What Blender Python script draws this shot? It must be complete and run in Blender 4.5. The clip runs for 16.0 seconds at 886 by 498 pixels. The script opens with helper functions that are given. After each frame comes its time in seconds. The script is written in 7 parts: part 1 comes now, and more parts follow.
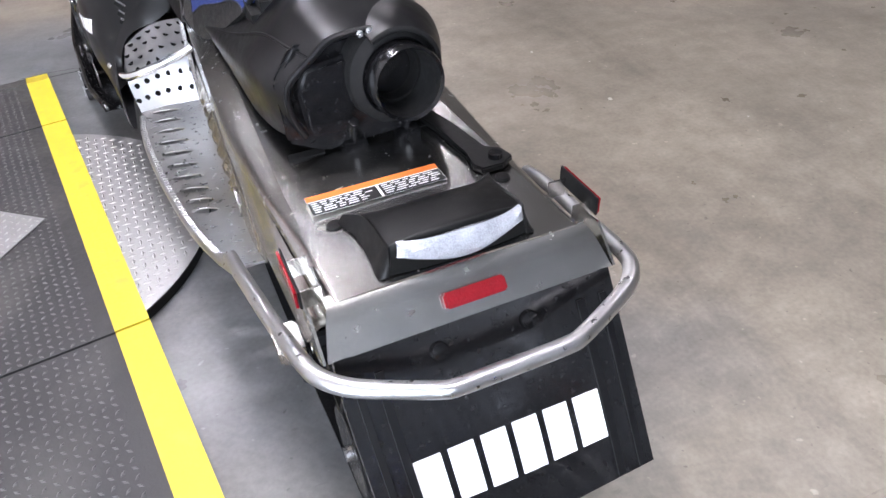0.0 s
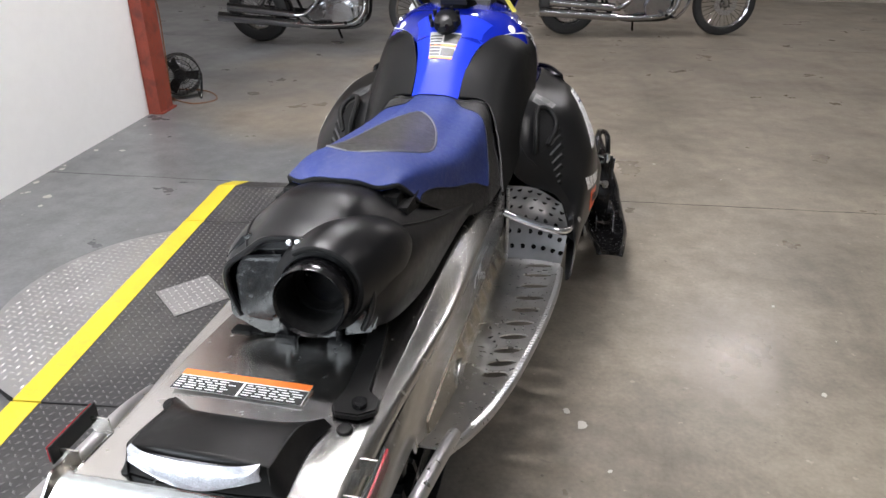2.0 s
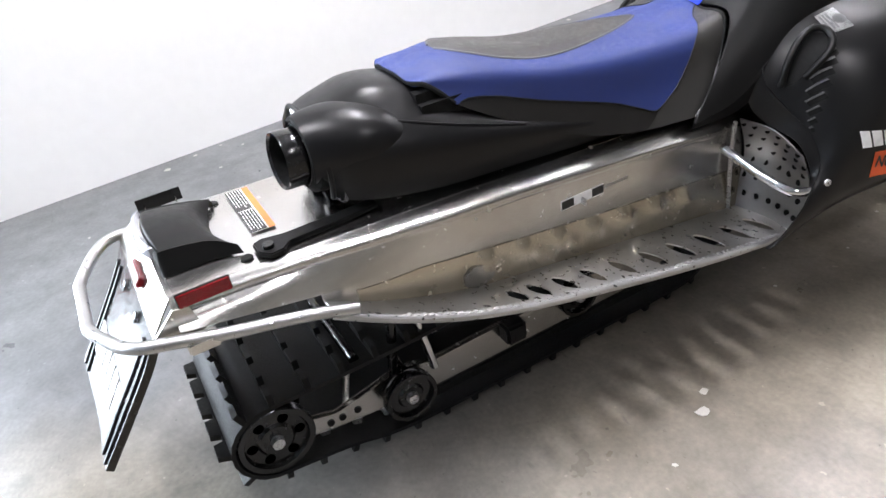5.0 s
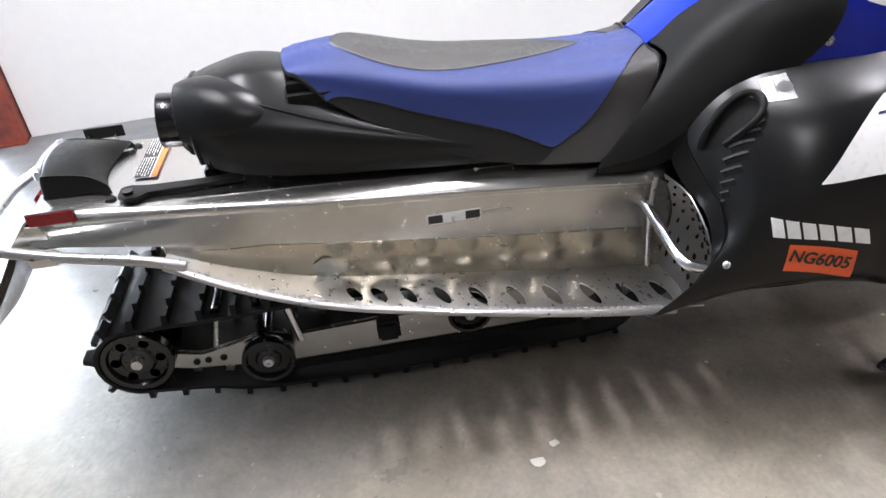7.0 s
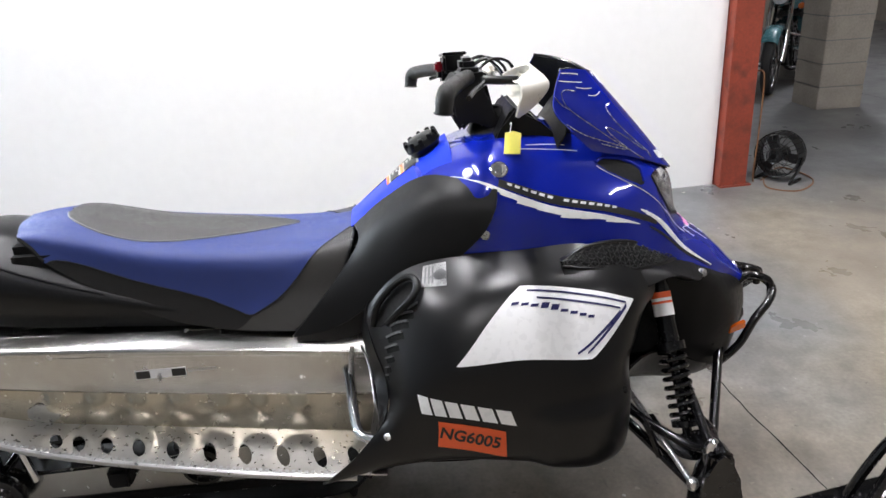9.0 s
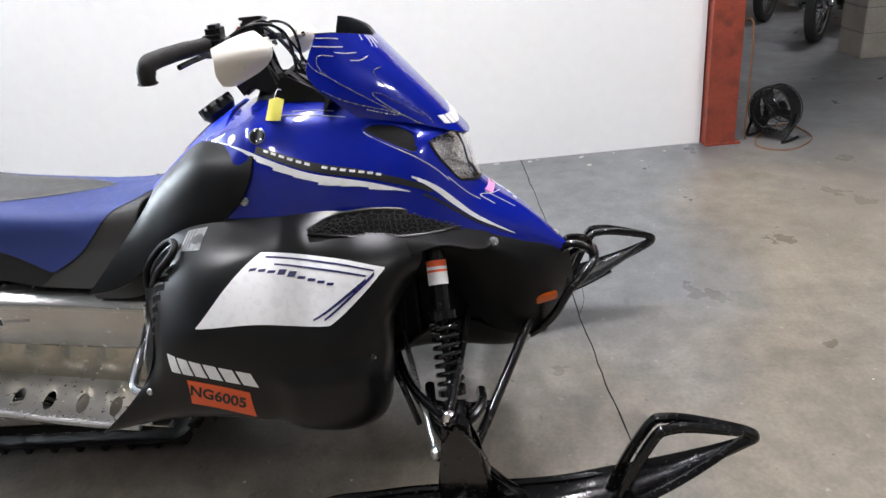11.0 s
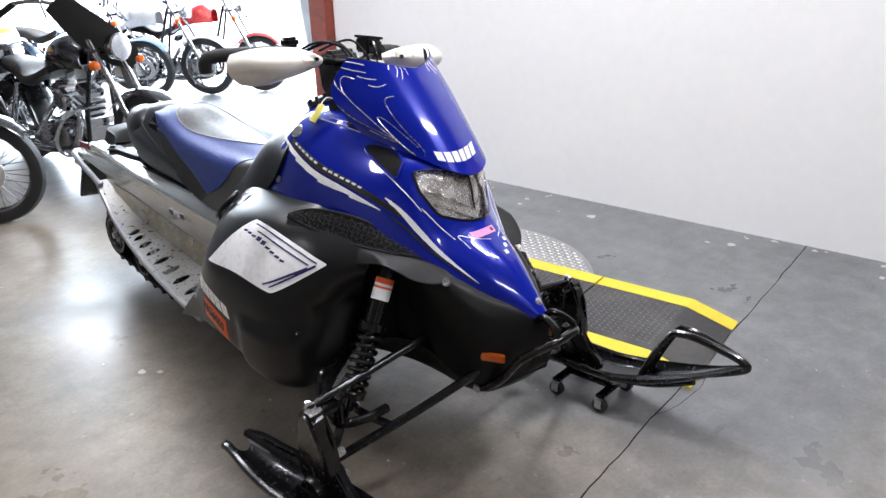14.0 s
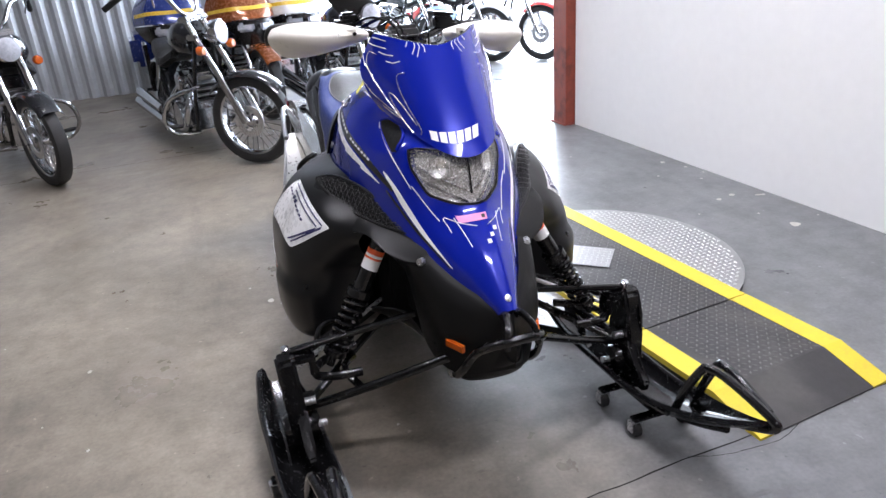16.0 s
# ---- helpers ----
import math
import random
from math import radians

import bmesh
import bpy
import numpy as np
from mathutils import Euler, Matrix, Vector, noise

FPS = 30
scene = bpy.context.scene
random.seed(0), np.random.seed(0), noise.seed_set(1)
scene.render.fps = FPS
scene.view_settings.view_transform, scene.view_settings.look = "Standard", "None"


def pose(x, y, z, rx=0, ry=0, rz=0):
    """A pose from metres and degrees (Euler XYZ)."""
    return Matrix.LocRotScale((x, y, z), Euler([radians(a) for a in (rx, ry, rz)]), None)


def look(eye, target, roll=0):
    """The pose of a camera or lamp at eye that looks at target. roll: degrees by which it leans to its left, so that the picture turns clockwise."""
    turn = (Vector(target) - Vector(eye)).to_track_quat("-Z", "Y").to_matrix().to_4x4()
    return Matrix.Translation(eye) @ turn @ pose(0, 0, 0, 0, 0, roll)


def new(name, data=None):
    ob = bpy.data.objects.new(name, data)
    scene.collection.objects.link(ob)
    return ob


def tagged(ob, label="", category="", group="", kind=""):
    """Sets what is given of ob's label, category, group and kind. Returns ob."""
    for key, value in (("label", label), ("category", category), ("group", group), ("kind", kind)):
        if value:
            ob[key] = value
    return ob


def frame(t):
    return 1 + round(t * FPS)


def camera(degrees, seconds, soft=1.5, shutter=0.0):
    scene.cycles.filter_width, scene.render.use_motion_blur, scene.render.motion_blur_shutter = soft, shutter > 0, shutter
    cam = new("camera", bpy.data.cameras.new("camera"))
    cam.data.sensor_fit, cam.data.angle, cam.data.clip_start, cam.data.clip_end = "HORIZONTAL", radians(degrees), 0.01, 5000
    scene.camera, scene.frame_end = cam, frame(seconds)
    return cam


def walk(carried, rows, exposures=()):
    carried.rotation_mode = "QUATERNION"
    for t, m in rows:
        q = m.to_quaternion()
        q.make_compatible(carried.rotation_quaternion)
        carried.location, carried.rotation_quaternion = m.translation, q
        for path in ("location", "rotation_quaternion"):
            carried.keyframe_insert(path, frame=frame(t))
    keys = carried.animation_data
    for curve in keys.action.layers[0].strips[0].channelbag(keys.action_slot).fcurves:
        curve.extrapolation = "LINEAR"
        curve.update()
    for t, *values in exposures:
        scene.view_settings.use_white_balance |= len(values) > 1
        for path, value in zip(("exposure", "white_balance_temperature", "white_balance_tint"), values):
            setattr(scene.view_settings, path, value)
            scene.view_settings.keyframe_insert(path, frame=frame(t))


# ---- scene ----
cam = camera(64.2, 16.0)
PATH = [
    (0, (-0.315, -0.677, 1.308), (0.285, 0.747, 0.039), -2.5),
    (0.5, (-0.142, -0.672, 1.32), (0.198, 0.876, 0.099), -1.6),
    (1, (0.027, -0.574, 1.335), (0.14, 1.052, 0.177), -0.1),
    (1.5, (0.209, -0.566, 1.36), (0.08, 1.137, 0.318), -0.5),
    (2, (0.459, -0.605, 1.39), (0.098, 1.138, 0.478), 0.2),
    (2.5, (0.645, -0.531, 1.365), (0.127, 1.194, 0.497), -1.4),
    (3, (0.778, -0.425, 1.37), (0.065, 1.19, 0.43), -2.0),
    (3.5, (0.946, -0.34, 1.369), (-0.066, 1.044, 0.339), -4.3),
    (6, (1.558, 0.392, 1.392), (-0.068, 0.818, 0.309), -7.2),
    (6.5, (1.59, 0.593, 1.385), (-0.045, 0.93, 0.283), -4.8),
    (7, (1.636, 0.757, 1.383), (-0.025, 0.914, 0.28), -5.9),
    (7.5, (1.744, 0.985, 1.404), (0.048, 1.12, 0.351), -4.9),
    (8, (1.75, 1.161, 1.417), (0.005, 1.307, 0.45), -5.2),
    (8.5, (1.725, 1.359, 1.442), (-0.07, 1.509, 0.572), -3.6),
    (9, (1.818, 1.552, 1.46), (-0.03, 1.667, 0.702), -3.4),
    (9.5, (1.917, 1.727, 1.455), (0.055, 1.745, 0.725), -4.4),
    (10, (1.894, 1.942, 1.429), (0.064, 1.975, 0.622), -4.3),
    (12.5, (1.753, 2.993, 1.458), (0.116, 2.204, 0.623), -6.3),
    (13, (1.709, 3.217, 1.464), (0.187, 2.201, 0.656), -4.8),
    (13.5, (1.551, 3.371, 1.443), (0.149, 2.191, 0.643), -4.2),
    (14, (1.393, 3.517, 1.461), (0.072, 2.228, 0.691), -1.5),
    (14.5, (1.256, 3.722, 1.466), (0.156, 2.223, 0.728), -2.8),
    (15, (1.075, 3.826, 1.441), (0.145, 2.253, 0.629), -4.3),
    (15.5, (0.831, 3.87, 1.445), (0.015, 2.248, 0.608), -3.7),
    (16, (0.623, 3.987, 1.442), (0.08, 2.239, 0.637), -4.2),
]
walk(cam, [(t, look(eye, target, roll)) for t, eye, target, roll in PATH], [
    (0.0, 0.14, 6400, 17), (0.5, -0.06, 6400, 17), (1.0, -0.1, 6450, 14), (2.0, 0.03, 6750, 11), (3.5, 0.3, 6700, 11), (6.0, 0.53, 6500, 12), (7.5, 0.47, 6600, 11),
    (8.5, 0.38, 6600, 10), (10.0, 0.28, 6600, 10), (12.5, 0.18, 6550, 11), (14.0, 0.1, 6500, 12), (16.0, 0.08, 6350, 15)])

# ---- light ----
world = bpy.data.worlds.new("world")
scene.world = world
world.use_nodes = True
wn = world.node_tree
sky = wn.nodes.new("ShaderNodeTexSky")
sky.sky_type, sky.sun_disc, sky.sun_elevation, sky.sun_rotation = "NISHITA", False, radians(40), radians(200)
wn.links.new(sky.outputs[0], wn.nodes["Background"].inputs[0])
wn.nodes["Background"].inputs[1].default_value = 0.12


def area(name, power, size, m, color=(1, 1, 1)):
    d = bpy.data.lights.new(name, "AREA")
    d.energy, d.color, d.shape = power, color, "RECTANGLE"
    d.size, d.size_y = size
    ob = new(name, d)
    ob.matrix_world = m
    return ob


# added sun, angled through the side opening to brighten only the bay
sun_data = bpy.data.lights.new("sun", "SUN")
sun_data.energy, sun_data.angle, sun_data.color = 9.0, radians(0.5), (1.0, 0.96, 0.9)
sun = new("sun", sun_data)
sun.matrix_world = look((-9, -5.0, 9), (-4.2, -3.4, 3.0))


# ---- materials ----
def mat(name, color, rough=0.5, metal=0.0, var=0.12, scale=6.0, bump=0.0, bump_scale=200.0, coat=0.0, stain=None, stain_scale=2.0, stain_cut=(0.5, 0.65), rough_var=0.1, aniso=None, stain_detail=6):
    """A procedural surface: colour varied at two scales, optional stains, fine relief."""
    m = bpy.data.materials.new(name)
    m.use_nodes = True
    n, l = m.node_tree.nodes, m.node_tree.links
    b = n["Principled BSDF"]
    tc = n.new("ShaderNodeTexCoord")
    src = tc.outputs["Object"]
    if aniso:
        mp = n.new("ShaderNodeMapping")
        mp.inputs["Scale"].default_value = aniso
        l.new(src, mp.inputs[0])
        src = mp.outputs[0]
    big, small = n.new("ShaderNodeTexNoise"), n.new("ShaderNodeTexNoise")
    for t, s, d in ((big, scale, 3), (small, scale * 11, 4)):
        t.inputs["Scale"].default_value, t.inputs["Detail"].default_value = s, d
        l.new(src, t.inputs["Vector"])
    add = n.new("ShaderNodeMath")
    add.operation = "ADD"
    l.new(big.outputs[0], add.inputs[0])
    l.new(small.outputs[0], add.inputs[1])
    rmp = n.new("ShaderNodeMapRange")
    rmp.inputs[1].default_value, rmp.inputs[2].default_value = 0.65, 1.35
    rmp.inputs[3].default_value, rmp.inputs[4].default_value = 1 - var, 1 + var
    l.new(add.outputs[0], rmp.inputs[0])
    mul = n.new("ShaderNodeMixRGB")
    mul.blend_type, mul.inputs[0].default_value, mul.inputs[1].default_value = "MULTIPLY", 1.0, (*color, 1)
    l.new(rmp.outputs[0], mul.inputs[2])
    col = mul.outputs[0]
    if stain:
        st = n.new("ShaderNodeTexNoise")
        st.inputs["Scale"].default_value, st.inputs["Detail"].default_value, st.inputs["Roughness"].default_value = stain_scale, stain_detail, 0.5
        l.new(src, st.inputs["Vector"])
        cut = n.new("ShaderNodeMapRange")
        cut.inputs[1].default_value, cut.inputs[2].default_value = stain_cut
        l.new(st.outputs[0], cut.inputs[0])
        mx = n.new("ShaderNodeMixRGB")
        mx.inputs[2].default_value = (*stain, 1)
        l.new(cut.outputs[0], mx.inputs[0])
        l.new(col, mx.inputs[1])
        col = mx.outputs[0]
    l.new(col, b.inputs["Base Color"])
    rr = n.new("ShaderNodeMapRange")
    rr.inputs[1].default_value, rr.inputs[2].default_value = 0.3, 0.7
    rr.inputs[3].default_value, rr.inputs[4].default_value = max(rough - rough_var, 0.02), min(rough + rough_var, 1)
    l.new(small.outputs[0], rr.inputs[0])
    l.new(rr.outputs[0], b.inputs["Roughness"])
    b.inputs["Metallic"].default_value = metal
    b.inputs["Coat Weight"].default_value = coat
    b.inputs["Coat Roughness"].default_value = 0.04
    if bump:
        f = n.new("ShaderNodeTexNoise")
        f.inputs["Scale"].default_value, f.inputs["Detail"].default_value = bump_scale, 3
        l.new(src, f.inputs["Vector"])
        bp = n.new("ShaderNodeBump")
        bp.inputs["Strength"].default_value, bp.inputs["Distance"].default_value = bump, 0.002
        l.new(f.outputs[0], bp.inputs["Height"])
        l.new(bp.outputs[0], b.inputs["Normal"])
    return m


def dull(m, level):
    """Lowers a plastic's mirror gloss."""
    m.node_tree.nodes["Principled BSDF"].inputs["Specular IOR Level"].default_value = level


def glass(name, color=(1, 1, 1), rough=0.02):
    m = bpy.data.materials.new(name)
    m.use_nodes = True
    b = m.node_tree.nodes["Principled BSDF"]
    b.inputs["Base Color"].default_value = (*color, 1)
    b.inputs["Roughness"].default_value, b.inputs["Transmission Weight"].default_value, b.inputs["IOR"].default_value = rough, 1.0, 1.45
    return m


def glow(name, color, strength):
    m = bpy.data.materials.new(name)
    m.use_nodes = True
    b = m.node_tree.nodes["Principled BSDF"]
    b.inputs["Base Color"].default_value = (0.8, 0.8, 0.8, 1)
    b.inputs["Emission Color"].default_value, b.inputs["Emission Strength"].default_value = (*color, 1), strength
    return m


# its warm blotches are stains and, in part, painted bronze reflections
ALU = mat("aluminium", (0.61, 0.61, 0.605), 0.25, 1.0, 0.1, 4.0, 0.06, 10, stain=(0.47, 0.44, 0.395), stain_scale=3.2, stain_cut=(0.35, 0.8), rough_var=0.025, stain_detail=3)
# golden tint is the floor's warm reflection put into the colour; blotches are scuffs
ALU_WARM = mat("scuffed_warm_tinted_aluminium", (0.58, 0.53, 0.44), 0.25, 1.0, 0.04, 5, 0.0, 60, stain=(0.44, 0.39, 0.3), stain_scale=4, stain_cut=(0.45, 0.8), rough_var=0.03, stain_detail=2)
BOARD = mat("dull_running_board_aluminium", (0.47, 0.465, 0.45), 0.3, 1.0, 0.08, 6, 0.04, 40, stain=(0.33, 0.31, 0.27), stain_scale=5, stain_cut=(0.45, 0.8), rough_var=0.04, stain_detail=3)
TOE = mat("dull_toe_plate", (0.3, 0.3, 0.31), 0.4, 1.0, 0.1, 9)
ALU_TUBE = mat("satin_aluminium_tube", (0.5, 0.5, 0.5), 0.36, 1.0, 0.06, 8, 0.1, 300)
CHROME = mat("chrome", (0.8, 0.8, 0.82), 0.08, 1.0, 0.03, 10, rough_var=0.04)
STEEL = mat("zinc_steel", (0.55, 0.55, 0.56), 0.3, 1.0, 0.12, 30)
BLUE = mat("metallic_blue_paint", (0.003, 0.013, 0.29), 0.25, 0.1, 0.02, 3, 0.0, 900, coat=1.0, rough_var=0.02)
BLUE_PLASTIC = mat("blue_console_plastic", (0.006, 0.03, 0.5), 0.4, 0.0, 0.03, 3, 0.0, 400, coat=0.1, rough_var=0.03)
BLUE_VINYL = mat("blue_vinyl", (0.014, 0.032, 0.165), 0.5, 0.0, 0.1, 8, 0.5, 700)
GREY_VINYL = mat("charcoal_vinyl", (0.034, 0.033, 0.031), 0.4, 0.0, 0.12, 8, 0.6, 600)
BLACK_VINYL = mat("black_vinyl", (0.016, 0.0155, 0.015), 0.46, 0.0, 0.12, 8, 0.5, 600)
BLACK = mat("moulded_black_plastic", (0.0045, 0.0045, 0.005), 0.33, 0.0, 0.15, 5, 0.05, 350, rough_var=0.05)
MATTE = mat("grained_black_plastic", (0.0055, 0.0055, 0.0055), 0.42, 0.0, 0.15, 6, 0.1, 350, rough_var=0.05)
COVER = mat("satin_cover_plastic", (0.005, 0.005, 0.0054), 0.31, 0.0, 0.08, 4, rough_var=0.015)
GLOSS = mat("gloss_black_enamel", (0.0045, 0.0045, 0.005), 0.2, 0.0, 0.1, 8, 0.03, 300, coat=0.12)
RUBBER = mat("track_rubber", (0.006, 0.006, 0.0065), 0.55, 0.0, 0.2, 20, 0.5, 300)
# plain black: paints the shade in holes, slots and gaps, and colours dark parts
VOID = mat("hollow_shade_and_dark_parts", (0.006, 0.006, 0.006), 0.8, 0.0, 0.2, 10)
WHITE = mat("white_plastic", (0.8, 0.8, 0.78), 0.35, 0.0, 0.03, 5, 0.05, 300)
CREAM = mat("cream_white_handguard_plastic", (0.8, 0.77, 0.69), 0.35, 0.0, 0.03, 5, 0.05, 300)
LABEL = mat("printed_label_grey", (0.42, 0.42, 0.41), 0.5, 0.0, 0.1, 60)
DECAL = mat("white_decal", (0.87, 0.87, 0.87), 0.3, 0.0, 0.02, 5)
NAVY = mat("navy_print", (0.02, 0.02, 0.1), 0.35, 0.0, 0.03, 5)
PRINT = mat("black_print", (0.015, 0.015, 0.015), 0.4, 0.0, 0.03, 5)
ORANGE = mat("orange_sticker", (0.82, 0.12, 0.03), 0.45, 0.0, 0.04, 20)
WARN = mat("warning_orange", (0.85, 0.2, 0.04), 0.4, 0.0, 0.03, 20)
RED = mat("red_reflector", (0.2, 0.005, 0.01), 0.2, 0.0, 0.15, 60, 0.5, 260, coat=0.2)
AMBER = mat("amber_reflector", (0.5, 0.09, 0.006), 0.15, 0.0, 0.1, 60, 0.4, 260, coat=0.8)
LENS = mat("frosted_tail_lens", (0.42, 0.43, 0.47), 0.12, 0.3, 0.3, 40, 1.0, 130, coat=0.7)
PINK = mat("pink_sticker", (0.8, 0.3, 0.55), 0.5, 0.0, 0.04, 20)
YELLOW_TAG = mat("yellow_paper_tag", (0.9, 0.82, 0.14), 0.6, 0.0, 0.05, 20)
dull(GREY_VINYL, 0.45)
for _m in (RUBBER, VOID, BLACK_VINYL):
    dull(_m, 0.22)
dull(BLACK, 0.3)
dull(MATTE, 0.2)
dull(BLUE, 0.15)
dull(BLUE_PLASTIC, 0.2)
dull(COVER, 0.36)
dull(GLOSS, 0.45)
CLEAR = glass("clear_lens")
TINT = glass("dark_tinted_acrylic", (0.05, 0.07, 0.4), 0.03)


def concrete(name, warm, cool):
    """Sealed concrete: a beige bay and a greyer bay that fade into each other, with mottling, grain and faint scuffs.
    """
    m = bpy.data.materials.new(name)
    m.use_nodes = True
    n, l = m.node_tree.nodes, m.node_tree.links
    b = n["Principled BSDF"]
    src = n.new("ShaderNodeTexCoord").outputs["Object"]

    def tex(scale, detail, rough=0.5, stretch=None):
        t = n.new("ShaderNodeTexNoise")
        t.inputs["Scale"].default_value, t.inputs["Detail"].default_value, t.inputs["Roughness"].default_value = scale, detail, rough
        v = src
        if stretch:
            mp = n.new("ShaderNodeMapping")
            mp.inputs["Scale"].default_value, mp.inputs["Rotation"].default_value = stretch, (0, 0, 0.6)
            l.new(src, mp.inputs[0])
            v = mp.outputs[0]
        l.new(v, t.inputs["Vector"])
        return t.outputs[0]

    def rng(x, a, b2, c, d):
        r = n.new("ShaderNodeMapRange")
        for i, q in enumerate((a, b2, c, d)):
            r.inputs[i + 1].default_value = q
        l.new(x, r.inputs[0])
        return r.outputs[0]

    def op(kind, x, y):
        o = n.new("ShaderNodeMath")
        o.operation = kind
        for i, q in enumerate((x, y)):
            if isinstance(q, (int, float)):
                o.inputs[i].default_value = q
            else:
                l.new(q, o.inputs[i])
        return o.outputs[0]

    sep = n.new("ShaderNodeSeparateXYZ")
    l.new(src, sep.inputs[0])
    edge = op("ADD", sep.outputs[0], rng(tex(0.7, 4), 0.3, 0.7, -0.9, 0.9))
    edge = op("ADD", edge, rng(sep.outputs[1], 2.8, 3.6, 0.0, 1.7))
    mix = n.new("ShaderNodeMixRGB")
    mix.inputs[1].default_value, mix.inputs[2].default_value = (*cool, 1), (*warm, 1)
    l.new(rng(edge, -0.6, 0.55, 0, 1), mix.inputs[0])
    k = rng(tex(1.6, 5, 0.6), 0.3, 0.7, 0.7, 1.24)
    k = op("MULTIPLY", k, rng(tex(9, 5, 0.65), 0.32, 0.68, 0.79, 1.17))
    k = op("MULTIPLY", k, rng(tex(70, 3), 0.3, 0.7, 0.9, 1.09))
    k = op("MULTIPLY", k, rng(tex(3.2, 6, 0.7, (1, 0.12, 1)), 0.56, 0.74, 1.0, 0.76))
    k = op("MULTIPLY", k, rng(tex(26, 4, 0.6, (0.25, 1, 1)), 0.66, 0.74, 1.0, 0.72))
    k = op("MULTIPLY", k, rng(tex(30, 2), 0.71, 0.75, 1.0, 1.45))
    k = op("MULTIPLY", k, rng(tex(47, 3), 0.69, 0.75, 1.0, 0.6))
    mul = n.new("ShaderNodeMixRGB")
    mul.blend_type, mul.inputs[0].default_value = "MULTIPLY", 1
    l.new(mix.outputs[0], mul.inputs[1])
    l.new(k, mul.inputs[2])
    l.new(mul.outputs[0], b.inputs["Base Color"])
    l.new(rng(tex(2.3, 5, 0.6), 0.3, 0.7, 0.25, 0.44), b.inputs["Roughness"])
    bp = n.new("ShaderNodeBump")
    bp.inputs["Strength"].default_value, bp.inputs["Distance"].default_value = 0.12, 0.003
    l.new(tex(38, 5, 0.6), bp.inputs["Height"])
    l.new(bp.outputs[0], b.inputs["Normal"])
    return m


CONCRETE = concrete("sealed_concrete", (0.232, 0.202, 0.162), (0.15, 0.154, 0.157))
WALL_PAINT = mat("white_wall_paint", (0.84, 0.84, 0.83), 0.7, 0.0, 0.025, 1.5, 0.2, 120)
RED_STEEL = mat("oxide_red_steel", (0.24, 0.045, 0.025), 0.5, 0.0, 0.25, 7, 0.3, 40, stain=(0.12, 0.025, 0.018), stain_scale=9, stain_cut=(0.52, 0.7))
BLOCK = mat("grey_block", (0.32, 0.29, 0.25), 0.8, 0.0, 0.2, 5, 0.5, 80)
PLATE = mat("galvanised_tread_plate", (0.4, 0.4, 0.395), 0.46, 1.0, 0.12, 5, 0.1, 100)
PLATE_TREAD = mat("lighter_tread_lugs", (0.52, 0.52, 0.51), 0.45, 1.0, 0.1, 9)
TREAD = mat("lighter_rubber_tread", (0.11, 0.108, 0.105), 0.42, 0.0, 0.3, 8, 0.2, 200)
DECK = mat("black_rubber_deck", (0.028, 0.027, 0.028), 0.5, 0.0, 0.25, 5, 0.3, 200, stain=(0.06, 0.058, 0.055), stain_scale=3)
YELLOW = mat("yellow_safety_paint", (0.62, 0.49, 0.03), 0.5, 0.0, 0.1, 9, 0.15, 120, stain=(0.55, 0.4, 0.04), stain_scale=14, stain_cut=(0.58, 0.75))
METAL_WALL = mat("corrugated_sheet", (0.4, 0.42, 0.44), 0.45, 0.2, 0.1, 2)
CEIL = mat("dim_workshop_ceiling", (0.19, 0.19, 0.19), 0.8, 0.0, 0.06, 2)
TYRE = mat("tyre_rubber", (0.012, 0.012, 0.0125), 0.6, 0.0, 0.2, 15, 0.3, 200)
CORD = mat("brown_cable", (0.2, 0.09, 0.04), 0.5)


# ---- mesh tools ----
def part(name, bm, material, parent=None, label="", smooth=True, flat_angle=35):
    me = bpy.data.meshes.new(name)
    bmesh.ops.recalc_face_normals(bm, faces=bm.faces[:])
    bm.to_mesh(me)
    bm.free()
    for m in material if isinstance(material, (list, tuple)) else [material]:
        me.materials.append(m)
    if smooth:
        me.shade_smooth()
        me.set_sharp_from_angle(angle=radians(flat_angle))
    ob = new(name, me)
    if parent:
        ob.parent = parent
    if label:
        tagged(ob, label)
    return ob


def thing(name, label, category, group="", at=None):
    ob = new(name)
    ob.empty_display_size = 0.1
    if at is not None:
        ob.matrix_world = at
    return tagged(ob, label, category, group)


def join(*bms):
    out = bms[0]
    for b in bms[1:]:
        me = bpy.data.meshes.new("tmp")
        b.to_mesh(me)
        out.from_mesh(me)
        b.free()
        bpy.data.meshes.remove(me)
    return out


def box(x0, x1, y0, y1, z0, z1, bevel=0.0, m=None):
    bm = bmesh.new()
    bmesh.ops.create_cube(bm, size=1)
    for v in bm.verts:
        v.co = Vector(((x0 + x1) / 2 + v.co.x * (x1 - x0), (y0 + y1) / 2 + v.co.y * (y1 - y0), (z0 + z1) / 2 + v.co.z * (z1 - z0)))
    if bevel:
        bmesh.ops.bevel(bm, geom=bm.edges[:], offset=bevel, segments=2, affect="EDGES", clamp_overlap=True)
    if m is not None:
        bmesh.ops.transform(bm, matrix=m, verts=bm.verts)
    return bm


def cyl(a, b, r0, r1=None, n=20, caps=True):
    a, b = Vector(a), Vector(b)
    bm = bmesh.new()
    bmesh.ops.create_cone(bm, cap_ends=caps, segments=n, radius1=r0, radius2=r0 if r1 is None else r1, depth=(b - a).length)
    q = (b - a).to_track_quat("Z", "Y").to_matrix().to_4x4()
    bmesh.ops.transform(bm, matrix=Matrix.Translation((a + b) / 2) @ q, verts=bm.verts)
    return bm


